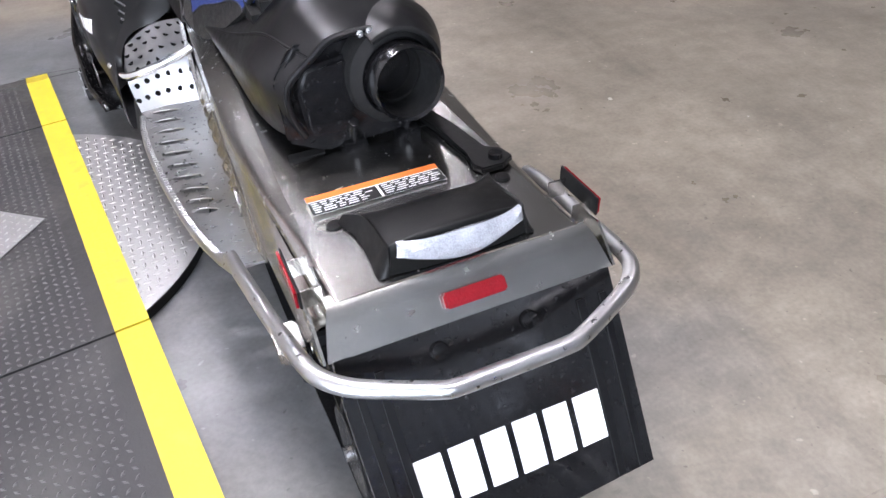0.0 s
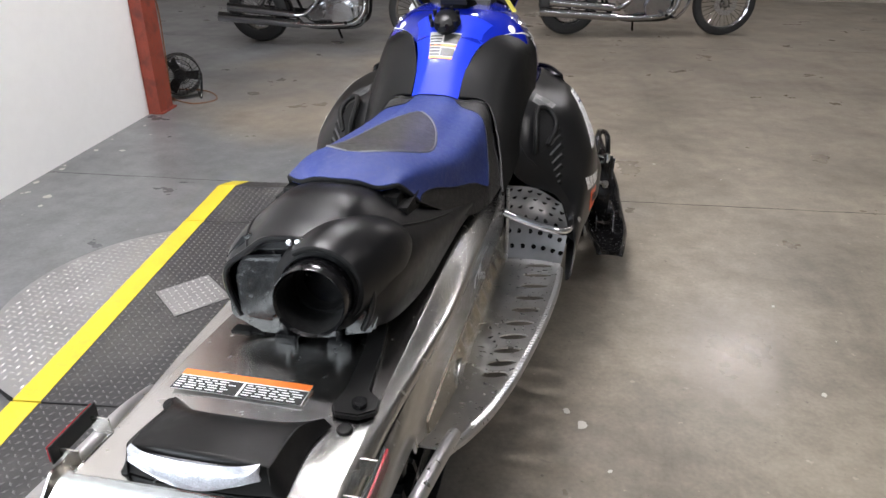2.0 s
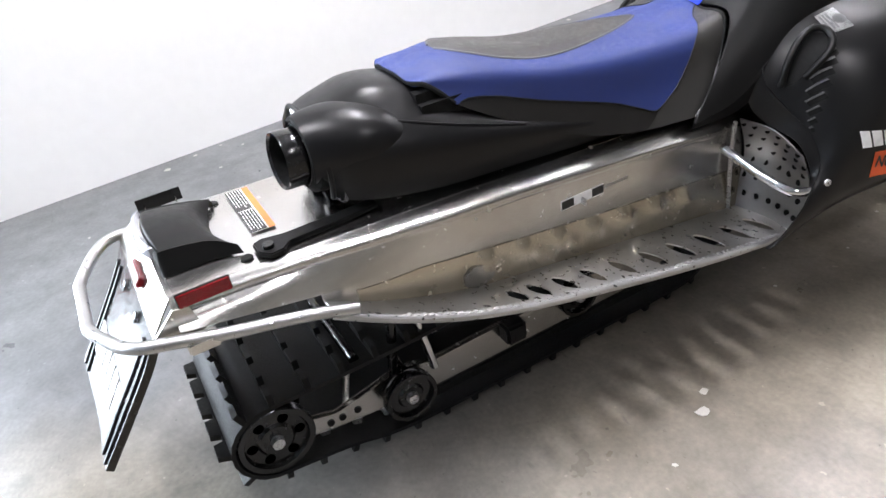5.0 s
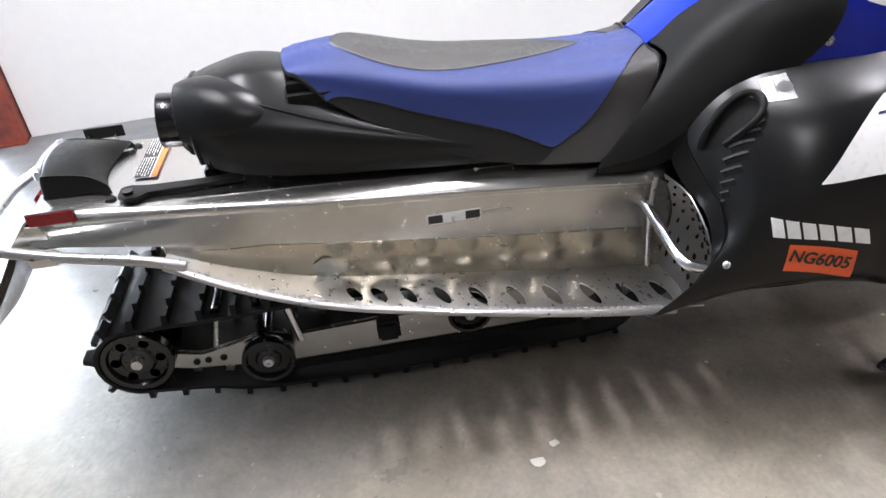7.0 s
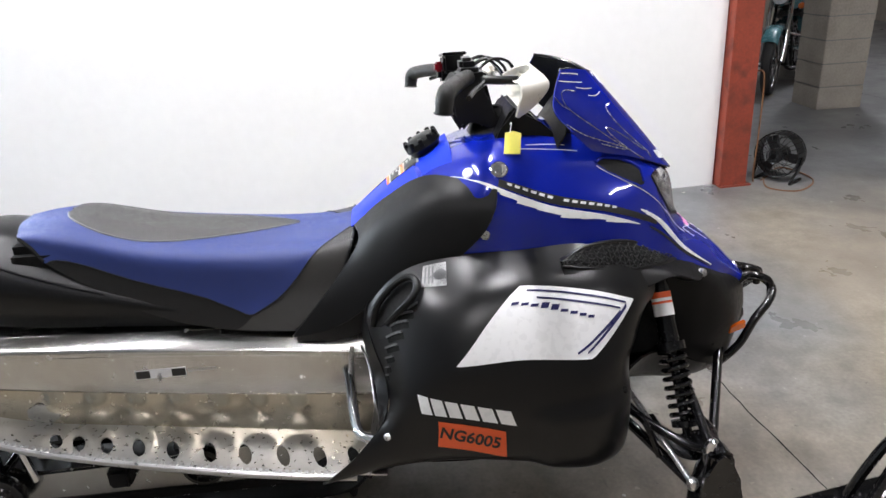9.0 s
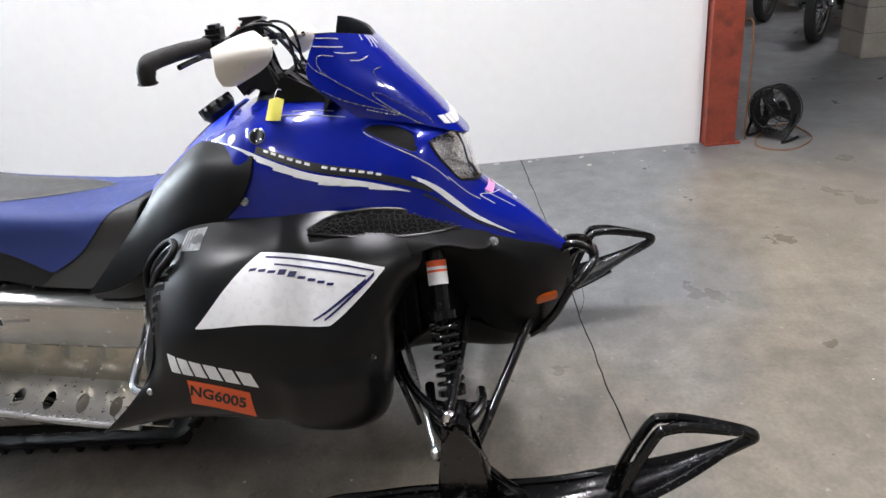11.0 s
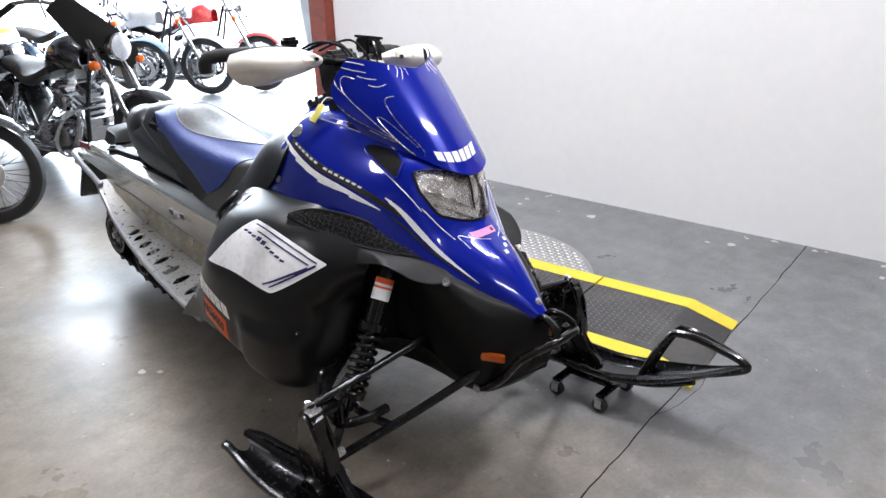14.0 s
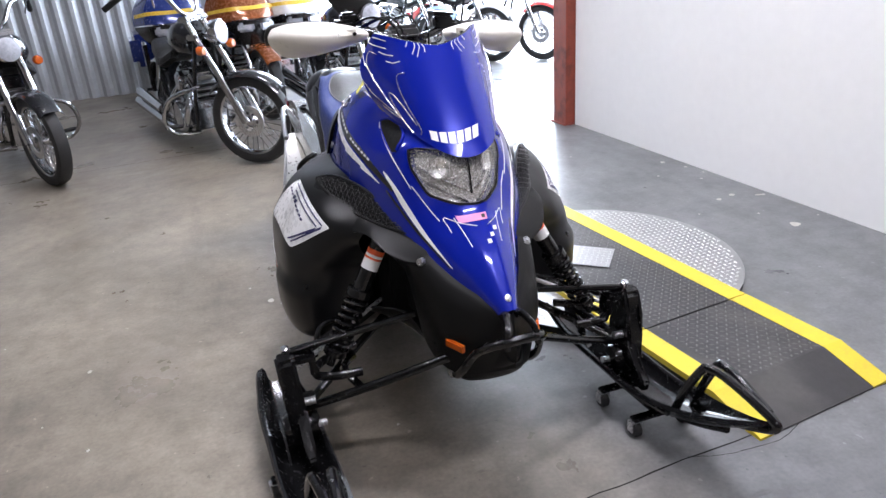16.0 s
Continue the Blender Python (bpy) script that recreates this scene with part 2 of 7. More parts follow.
def curve_pts(pts, k=8, closed=False):
    """Catmull-Rom points through the given ones."""
    p = [Vector(q) for q in pts]
    n = len(p)
    out = []
    for i in range(n if closed else n - 1):
        g = (lambda j: p[j % n]) if closed else (lambda j: p[min(max(j, 0), n - 1)])
        a, b, c, d = g(i - 1), g(i), g(i + 1), g(i + 2)
        for s in range(k):
            t = s / k
            out.append(0.5 * (2 * b + (c - a) * t + (2 * a - 5 * b + 4 * c - d) * t * t + (3 * b - a - 3 * c + d) * t**3))
    if not closed:
        out.append(p[-1])
    return out


def tube(pts, r, k=8, n=12, closed=False, straight=False):
    """A round tube along a smooth line."""
    c = [Vector(p) for p in pts] if straight else curve_pts(pts, k, closed)
    bm, rings, m = bmesh.new(), [], len(c)
    up = Vector((0.13, 0.21, 1)).normalized()
    for i, p in enumerate(c):
        d = (c[(i + 1) % m] - c[i - 1]) if closed else (c[min(i + 1, m - 1)] - c[max(i - 1, 0)])
        d.normalize()
        side = d.cross(up)
        if side.length < 1e-3:
            side = d.orthogonal()
        side.normalize()
        up = side.cross(d)
        rr = r[i * (len(r) - 1) // max(m - 1, 1)] if isinstance(r, (list, tuple)) else r
        rings.append([bm.verts.new(p + rr * (math.cos(2 * math.pi * j / n) * side + math.sin(2 * math.pi * j / n) * up)) for j in range(n)])
    for i in range(m if closed else m - 1):
        a, b = rings[i], rings[(i + 1) % m]
        for j in range(n):
            bm.faces.new((a[j], a[(j + 1) % n], b[(j + 1) % n], b[j]))
    if not closed:
        bm.faces.new(rings[0])
        bm.faces.new(rings[-1])
    return bm


def lathe(profile, n=32, m=None, closed=False, caps=True):
    """(radius, along x) pairs turned about the x axis."""
    bm = bmesh.new()
    rings = [[bm.verts.new((h, r * math.cos(2 * math.pi * j / n), r * math.sin(2 * math.pi * j / n))) for j in range(n)] for r, h in profile]
    pairs = list(zip(rings, rings[1:])) + ([(rings[-1], rings[0])] if closed else [])
    for a, b in pairs:
        for j in range(n):
            bm.faces.new((a[j], a[(j + 1) % n], b[(j + 1) % n], b[j]))
    if caps and not closed:
        for ring in (rings[0], rings[-1]):
            if (ring[0].co - ring[n // 2].co).length > 1e-4:
                bm.faces.new(ring)
    if m is not None:
        bmesh.ops.transform(bm, matrix=m, verts=bm.verts)
    return bm


def cr(vals, t):
    """Catmull-Rom over a list of Vectors or numbers, t from 0 to 1."""
    n = len(vals) - 1
    s = min(max(t, 0), 1) * n
    i = min(int(s), n - 1)
    f = s - i
    a, b, c, d = vals[max(i - 1, 0)], vals[i], vals[i + 1], vals[min(i + 2, n)]
    return 0.5 * (2 * b + (c - a) * f + (2 * a - 5 * b + 4 * c - d) * (f * f) + (3 * b - a - 3 * c + d) * (f * f * f))


def loft(sections):
    """A surface S(u, v): u from section to section, v along each section's points (x, y, z)."""
    secs = [[Vector(p) for p in s] for s in sections]
    return lambda u, v: cr([cr(s, v) for s in secs], u)


def normal(S, u, v, e=2e-3):
    du = S(min(u + e, 1), v) - S(max(u - e, 0), v)
    dv = S(u, min(v + e, 1)) - S(u, max(v - e, 0))
    n = du.cross(dv)
    return n.normalized() if n.length > 1e-12 else Vector((0, 0, 1))


def num(f, u):
    return f(u) if callable(f) else f


def patch(S, u0=0.0, u1=1.0, v0=0.0, v1=1.0, nu=32, nv=20, lift=0.0, thick=0.004, flip=1):
    """A piece of S between u0, u1 and the lines v0(u), v1(u), lifted off it, with thickness inward."""
    bm = bmesh.new()
    outer, inner = [], []
    for i in range(nu + 1):
        u = u0 + (u1 - u0) * i / nu
        a, b = num(v0, u), num(v1, u)
        ro, ri = [], []
        for j in range(nv + 1):
            v = a + (b - a) * j / nv
            p, nn = S(u, v), normal(S, u, v) * flip
            ro.append(bm.verts.new(p + nn * lift))
            ri.append(bm.verts.new(p + nn * (lift - thick)))
        outer.append(ro)
        inner.append(ri)
    for i in range(nu):
        for j in range(nv):
            bm.faces.new((outer[i][j], outer[i + 1][j], outer[i + 1][j + 1], outer[i][j + 1]))
            bm.faces.new((inner[i][j], inner[i][j + 1], inner[i + 1][j + 1], inner[i + 1][j]))
    for i in range(nu):
        bm.faces.new((outer[i][0], inner[i][0], inner[i + 1][0], outer[i + 1][0]))
        bm.faces.new((outer[i][nv], outer[i + 1][nv], inner[i + 1][nv], inner[i][nv]))
    for j in range(nv):
        bm.faces.new((outer[0][j], outer[0][j + 1], inner[0][j + 1], inner[0][j]))
        bm.faces.new((outer[nu][j], inner[nu][j], inner[nu][j + 1], outer[nu][j + 1]))
    return bm


def mirror(bm):
    for v in bm.verts:
        v.co.x = -v.co.x
    bmesh.ops.reverse_faces(bm, faces=bm.faces[:])
    return bm


def both(name, make, material, parent, label="", **k):
    """The same part on the right and on the left."""
    return [part(name, make(), material, parent, label, **k), part(name, mirror(make()), material, parent, label, **k)]


def prism(outline, depth, m=None, bevel=0.0):
    """A flat outline of (x, y) pushed up in z by depth, then posed."""
    bm = bmesh.new()
    lo = [bm.verts.new((x, y, 0)) for x, y in outline]
    hi = [bm.verts.new((x, y, depth)) for x, y in outline]
    n = len(lo)
    bm.faces.new(lo[::-1])
    bm.faces.new(hi)
    for i in range(n):
        bm.faces.new((lo[i], lo[(i + 1) % n], hi[(i + 1) % n], hi[i]))
    if bevel:
        bmesh.ops.bevel(bm, geom=bm.edges[:], offset=bevel, segments=2, affect="EDGES", clamp_overlap=True)
    if m is not None:
        bmesh.ops.transform(bm, matrix=m, verts=bm.verts)
    return bm


def basis(o, x, y):
    """A pose with its origin at o, x along x and y near y."""
    o, x, y = Vector(o), Vector(x).normalized(), Vector(y)
    z = x.cross(y).normalized()
    y = z.cross(x)
    return Matrix.Translation(o) @ Matrix((x, y, z)).transposed().to_4x4()


# ---- the room ----
def wall_x(y):
    return -2.19 - 0.078 * y


WALL_A = Vector((wall_x(-1.0), -1.0, 0))
WALL_B = Vector((wall_x(3.61), 3.61, 0))
ALONG = (WALL_B - WALL_A).normalized()
ACROSS = Vector((-ALONG.y, ALONG.x, 0))


def along(s, d, z=0.0):
    """A place s metres along the white wall from its rear end, d metres out behind it."""
    return WALL_A + ALONG * s + ACROSS * d + Vector((0, 0, z))


LEN = (WALL_B - WALL_A).length
WALLM = basis(WALL_A, ALONG, ACROSS)
tagged(part("ground", box(-30, 30, -40, 40, -0.3, -0.06), CONCRETE, smooth=False), "grey concrete ground outside", "ground", kind="structure")
tagged(part("floor", box(-14, 12, -16, 16, -0.05, 0), CONCRETE, smooth=False), "sealed beige-grey concrete floor with stains and cracks", "floor", kind="structure")
tagged(part("wall_white", box(0, LEN, 0, 0.14, 0, 4.2, m=WALLM), WALL_PAINT, smooth=False), "plain white painted partition wall", "wall", kind="structure")
# assumed closing walls and ceiling far from the sled, mostly dark for its reflections
tagged(part("wall_right", box(9.0, 9.2, -5.3, 10.5, 0, 4.4), BLOCK, smooth=False), "assumed grey block wall closing the workshop", "wall", kind="structure")
tagged(part("wall_front", box(-11, 9.0, 10.5, 10.7, 0, 4.4), BLOCK, smooth=False), "assumed grey block wall closing the showroom", "wall", kind="structure")
tagged(part("wall_left", box(-11.2, -11, -5.3, 10.7, 0, 4.4), BLOCK, smooth=False), "assumed grey block wall closing the showroom", "wall", kind="structure")
tagged(part("wall_divider", box(-11, -2.55, 1.0, 1.15, 0, 4.4), WALL_PAINT, smooth=False), "assumed pale partition behind the white wall", "wall", kind="structure")
tagged(part("ceiling", box(-11.2, 9.2, -5.4, 10.7, 4.4, 4.5), CEIL, smooth=False), "assumed dim grey workshop ceiling, out of view", "ceiling", kind="structure")


def corrugated(x0, x1, y, z1):
    bm, n = bmesh.new(), int((x1 - x0) / 0.04)
    lo, hi = [], []
    for i in range(n + 1):
        x = x0 + (x1 - x0) * i / n
        d = 0.02 * (1 if i % 4 in (0, 1) else -1)
        lo.append(bm.verts.new((x, y + d, 0)))
        hi.append(bm.verts.new((x, y + d, z1)))
    for i in range(n):
        bm.faces.new((lo[i], lo[i + 1], hi[i + 1], hi[i]))
    return bm


wr = part("wall_rear", corrugated(-0.7, 9.0, -5.2, 4.4), METAL_WALL, smooth=False)
wr.modifiers.new("thickness", "SOLIDIFY").thickness = 0.03
tagged(wr, "dull grey corrugated metal wall", "wall", kind="structure")
tagged(part("wall_header", box(-4.6, -0.7, -5.3, -5.1, 3.7, 4.4), METAL_WALL, smooth=False), "metal header over the open bay door", "wall", kind="structure")
# side opening and its surround are assumed, added to let in the side light
tagged(part("wall_side", box(-4.9, -4.8, -0.95, 1.0, 0, 4.4), METAL_WALL, smooth=False), "assumed metal wall beside the added side opening", "wall", kind="structure")
tagged(part("wall_post", box(-4.9, -4.6, -5.3, -5.05, 0, 4.4), METAL_WALL, smooth=False), "assumed corner post between the bay door and the added side opening", "wall", kind="structure")
tagged(part("wall_lintel", box(-4.9, -4.8, -5.05, -0.95, 4.0, 4.4), METAL_WALL, smooth=False), "assumed metal lintel over the added side opening", "wall", kind="structure")


def steel_column(m, h=4.3):
    ob = thing("steel_column", "oxide-red painted steel box column with chipped paint", "column", at=m)
    ob["kind"] = "structure"
    part("flange", box(-0.09, 0.09, -0.085, -0.071, 0, h, 0.002), RED_STEEL, ob)
    part("flange", box(-0.09, 0.09, 0.145, 0.159, 0, h, 0.002), RED_STEEL, ob)
    part("web", box(-0.082, -0.07, -0.071, 0.145, 0, h), RED_STEEL, ob)
    part("web", box(0.07, 0.082, -0.071, 0.145, 0, h), RED_STEEL, ob)
    part("base_plate", box(-0.088, 0.12, -0.1, 0.17, 0, 0.012, 0.002), RED_STEEL, ob)
    return ob


steel_column(basis(along(LEN + 0.093, 0.0), ALONG, ACROSS))
steel_column(basis(along(-0.093, 0.159 - 0.085), -ALONG, -ACROSS))

# daylight through the open bay door, and the workshop's ceiling lamps
area("bay_daylight", 620, (3.8, 3.5), look((-2.7, -5.35, 1.85), (-2.6, 0.0, 1.6)), (0.78, 0.89, 1.0))
# added lamp in the assumed side opening, for glare on the floor
area("side_daylight", 1000, (4.0, 3.9), look((-4.75, -3.0, 2.0), (0.0, -2.6, 1.5)), (0.78, 0.89, 1.0))


def ceiling_lamp(x, y, power, yaw=0):
    ob = thing("ceiling_lamp", "long white fluorescent ceiling fixture", "lamp", "ceiling lamps", at=pose(x, y, 4.26, 0, 0, yaw))
    part("housing", box(-0.16, 0.16, -0.65, 0.65, 0.06, 0.13, 0.01), WHITE, ob)
    for s in (-0.07, 0.07):
        part("tube", cyl((s, -0.6, 0.035), (s, 0.6, 0.035), 0.016), LAMP, ob)
    area("lamp_light", power, (0.14, 1.25), pose(x, y, 4.24, 0, 0, yaw), (0.97, 0.965, 1.03))


tagged(part("backdrop_daylight", box(-16, 3, -9.1, -9, -0.05, 9), glow("overcast_daylight", (0.86, 0.93, 1.0), 5.0), smooth=False), "bright overcast daylight outside the open bay", "sky", kind="structure")
LAMP = glow("fluorescent_tube", (1, 0.96, 0.9), 14)
# fixtures are out of view; their number, places and powers are assumed
for x, y, w in ((0.2, -0.6, 85), (-0.6, 1.7, 135), (-0.6, 4.4, 95), (3.4, 1.2, 36), (-6, 6.5, 110), (2.5, 7.5, 60)):
    ceiling_lamp(x, y, w, 90)


# ---- the lift ramp and its turntable ----
RAMP = basis((-0.438, 0.282, 0), (0.992, 0.127, 0), (-0.127, 0.992, 0))


def ramp_section(y0, y1, z0, z1, treaded=True):
    """One deck plate with a raised tread and yellow edges."""
    ob = thing("lift_ramp", "black rubber-coated steel ramp deck with yellow painted edges", "ramp", "ramp decks", at=RAMP)
    W, e = 0.595, 0.085

    def slab(x0, x1, lo, hi):
        bm = box(x0, x1, y0 + (0.004 if treaded else -0.004), y1 - (0.004 if y1 < 2.1 else 0), 0, 1)
        for v in bm.verts:
            f = (v.co.y - y0) / (y1 - y0)
            v.co.z = (z0 + (z1 - z0) * f) + (hi if v.co.z > 0.5 else lo)
        return bm

    part("deck", slab(-W + e, -e, -0.02, 0.0), DECK, ob)
    part("yellow_edge", slab(-e, 0.0, -0.02, 0.002), YELLOW, ob)
    part("yellow_edge", slab(-W, -W + e, -0.02, 0.002), YELLOW, ob)
    if not treaded:
        return ob
    bm = bmesh.new()
    rows, cols = max(int((y1 - y0) / 0.024), 1), int((W - 2 * e - 0.02) / 0.024)
    for r in range(rows):
        for c in range(cols):
            x, y = -W + e + 0.015 + c * 0.024, y0 + 0.015 + r * 0.024
            z = z0 + (z1 - z0) * (y - y0) / (y1 - y0)
            a = 0.8 if (r + c) % 2 else -0.8
            dx, dy = 0.0095 * math.cos(a), 0.0095 * math.sin(a)
            ex, ey = -0.004 * math.sin(a), 0.004 * math.cos(a)
            base = [bm.verts.new((x + i * dx + j * ex, y + i * dy + j * ey, z)) for i, j in ((-1, 0), (0, -1), (1, 0), (0, 1))]
            top = bm.verts.new((x, y, z + 0.0032))
            for k in range(4):
                bm.faces.new((base[k], base[(k + 1) % 4], top))
    tagged(part("tread", bm, TREAD, ob, smooth=False), kind="stuff")
    return ob


ramp_section(-0.13, 0.528, 0.058, 0.058)
ramp_section(0.528, 1.78, 0.058, 0.058)
ramp_section(1.78, 2.2, 0.058, 0.058)
ramp_section(2.2, 2.39, 0.058, 0.006, False)
for y in (-0.1, 0.53, 1.78):
    tagged(part("support_block", box(-0.56, -0.03, y - 0.03, y + 0.03, 0, 0.037, m=RAMP), VOID, smooth=False), "dark steel cross-member under the ramp", "support")


def tread_disc(cx, cy, r, z0, z1):
    ob = thing("turntable", "round galvanised tread-plate turntable with a dark rim", "turntable")
    bm = lathe([(0.001, z1 - 0.003), (r, z1 - 0.003), (r, z1), (0.001, z1)], 72, pose(cx, cy, 0, 0, -90, 0))
    part("plate", bm, PLATE, ob)
    part("rim", lathe([(r - 0.03, z0), (r - 0.003, z0), (r - 0.003, z1 - 0.003), (r - 0.03, z1 - 0.003)], 72, pose(cx, cy, 0, 0, -90, 0), closed=True), MATTE, ob)
    bm = bmesh.new()
    n = int(r / 0.028)
    for i in range(-n, n + 1):
        for j in range(-n, n + 1):
            x, y = i * 0.028, j * 0.028
            if math.hypot(x, y) > r - 0.02:
                continue
            a = 0.0 if (i + j) % 2 else math.pi / 2
            dx, dy = 0.013 * math.cos(a), 0.013 * math.sin(a)
            ex, ey = -0.0045 * math.sin(a), 0.0045 * math.cos(a)
            base = [bm.verts.new((cx + x + p * dx + q * ex, cy + y + p * dy + q * ey, z1)) for p, q in ((-1, 0), (0, -1), (1, 0), (0, 1))]
            top = bm.verts.new((cx + x, cy + y, z1 + 0.0035))
            for k in range(4):
                bm.faces.new((base[k], base[(k + 1) % 4], top))
    tagged(part("tread", bm, PLATE_TREAD, ob, smooth=False), kind="stuff")
    return ob


tread_disc(-0.915, 1.375, 0.645, 0.0, 0.036)
dia = [(-0.901, 1.527), (-0.743, 1.395), (-0.871, 1.235), (-1.026, 1.369)]
dp = tagged(part("diamond_plate", prism([(x, y) for x, y in dia[::-1]], 0.003, pose(0, 0, 0.0613)), PLATE, smooth=False), "diamond-shaped bare tread plate set in the ramp", "plate")
lozenges = bmesh.new()
o, e1, e2 = Vector((*dia[3], 0.0643)), Vector((dia[0][0] - dia[3][0], dia[0][1] - dia[3][1], 0)), Vector((dia[2][0] - dia[3][0], dia[2][1] - dia[3][1], 0))
for i in range(8):
    for j in range(8):
        c = o + e1 * (0.07 + 0.123 * i) + e2 * (0.07 + 0.123 * j)
        p, q = (e1, e2) if (i + j) % 2 else (e2, e1)
        ring = [lozenges.verts.new(c + p * f + q * g) for f, g in ((-0.05, 0), (0, -0.018), (0.05, 0), (0, 0.018))]
        tip = lozenges.verts.new(c + Vector((0, 0, 0.003)))
        for k in range(4):
            lozenges.faces.new((ring[k], ring[(k + 1) % 4], tip))
tagged(part("tread", lozenges, PLATE_TREAD, dp, smooth=False), kind="stuff")

# ================= the snowmobile =================
sled = thing("snowmobile", "blue and black snowmobile with white decals on wheeled dollies", "snowmobile")


def full(half):
    """A whole section from its right half, listed from the centre outward."""
    return [(-x, y, z) for x, y, z in half[:0:-1]] + list(half)


# -- tunnel --
def tz(y):
    """Height of the tunnel's top at y."""
    return 0.672 - 0.045 * max(y, 0)


def ridge(y):
    return 0.655 - 0.03 * y - 0.032 * y * y


def crease(y):
    return max(0.62 - 0.18 * y + 0.03 * y * y, 0.40)


def ridge_x(y):
    """Half of the tunnel's breadth at its upper edge: narrower towards the tail."""
    return 0.202 + 0.034 * min(max((y - 0.15) / 0.45, 0), 1)


def deck_z(y):
    return 0.315 + 0.14 * (1.4 - y) + 0.44 * max(0.0, 0.7 - y) ** 2


def deck_in(y):
    return 0.238 + 0.01 * min(max((y - 0.27) / 0.9, 0), 1)


def deck_out(y):
    t = min(max((y - 0.265) / 1.05, 0), 1)
    return 0.278 + 0.145 * (1 - (1 - t) ** 1.6)


top_S = loft([[(x, y, tz(y) + 0.003 * (1 - (x / 0.18) ** 2)) for x in (-0.182, -0.09, 0, 0.09, 0.182)] for y in (0, 0.4, 0.8, 1.2, 1.5)])
part("tunnel_top", patch(top_S, nu=20, nv=10, flip=-1), ALU, sled, "bare riveted aluminium tunnel with scuffs")
bev_S = loft([[(0.182, y, tz(y)), (0.188, y, tz(y) - 0.002), (ridge_x(y) - 0.008, y, ridge(y) + 0.008), (ridge_x(y), y, ridge(y) - 0.002), (ridge_x(y) - 0.001, y, ridge(y) - 0.014)] for y in (0, 0.2, 0.4, 0.6, 0.8, 1.2, 1.5)])
both("tunnel_edge", lambda: patch(bev_S, nu=24, nv=12, flip=-1), ALU, sled)
side_S = loft([[(ridge_x(y) - 0.001, y, ridge(y) - 0.014), (0.5 * ridge_x(y) + 0.1165, y, (ridge(y) + crease(y)) / 2), (0.234, y, crease(y))] for y in (0.0, 0.3, 0.6, 0.9, 1.2, 1.5)])
both("tunnel_side", lambda: patch(side_S, nu=24, nv=6, flip=-1), ALU, sled)


def flare(u, v):
    y = 0.05 + 1.45 * u
    a, b = Vector((0.234, y, crease(y))), Vector((deck_in(y), y, deck_z(y)))
    p = a.lerp(b, v)
    if 0.6 < y < 1.3:
        k = ((y - 0.6) / 0.1) % 1.0
        p.x += 0.015 * math.sin(math.pi * k) ** 4 * math.sin(math.pi * min(v * 1.3, 1)) ** 2
    return p


both("gusset_plate", lambda: patch(flare, 0.2, 0.97, lambda u: 0.02 + 0.25 * max(0.0, (0.3 - u) / 0.1), 0.96, nu=90, nv=6, lift=0.003, thick=0.003, flip=-1), ALU_WARM, sled, "scuffed aluminium reinforcement plate tinted by a painted floor reflection")
both("tunnel_flare", lambda: patch(flare, 0.15, 1, nu=110, nv=8, flip=-1), ALU, sled)


def deck(u, v):
    y = 0.27 + 1.2 * u
    return Vector((deck_in(y) + (deck_out(y) - deck_in(y)) * v, y, deck_z(y)))


def slotted(S, centres, half, v0, v1, slant):
    """A running board: strips between the slots and the margins on both sides."""
    swap = lambda a, b: S(b, a)  # noqa: E731
    lens = lambda v: max(0.0, 1 - ((v - (v0 + v1) / 2) / ((v1 - v0) / 2)) ** 2) ** 0.6  # noqa: E731
    bms = [patch(S, 0, 1, 0, v0, 90, 3), patch(S, 0, 1, v1, 1, 90, 3)]
    edges = [None] + list(centres) + [None]
    for a, b in zip(edges, edges[1:]):
        lo = (lambda v: 0.0) if a is None else (lambda v, a=a: a + slant * (v - 0.5) + half * lens(v))
        hi = (lambda v: 1.0) if b is None else (lambda v, b=b: b + slant * (v - 0.5) - half * lens(v))
        bms.append(patch(swap, v0, v1, lo, hi, 10, 6, flip=-1))
    return join(*bms)


SLOTS = [(y - 0.27) / 1.2 for y in (0.663, 0.718, 0.785, 0.862, 0.944, 1.033, 1.118, 1.21, 1.3, 1.385)]
both("running_board", lambda: slotted(deck, SLOTS, 0.0135, 0.38, 0.88, 0.035), BOARD, sled)


def slot_rims():
    for c in SLOTS:
        pts = []
        for k in range(16):
            a = 2 * math.pi * k / 16
            v = 0.63 + 0.25 * math.cos(a)
            u = c + 0.035 * (v - 0.5) + 0.0145 * math.sin(a)
            pts.append(deck(u, v) + Vector((0, 0, 0.002)))
        both("slot_lip", lambda: tube(pts, 0.0022, 2, 5, closed=True), BOARD, sled)


slot_rims()
RIVET = {}


def rivets(places, r=0.006, out=(1, 0, 0), sides=(1, -1), parent=None):
    """Rivet heads, one object each, on a shared mesh."""
    if r not in RIVET:
        ob = part("rivet", lathe([(0.0005, 0.0035), (r * 0.6, 0.003), (r, 0.0005), (r, -0.002)], 10), STEEL, parent or sled)
        RIVET[r] = ob.data
        bpy.data.objects.remove(ob)
    for s in sides:
        for x, y, z in places:
            ob = new("rivet", RIVET[r])
            ob.parent = parent or sled
            ob.matrix_local = basis((s * x, y, z), (s * out[0], out[1], out[2]), (0.1, 1, 0.2))


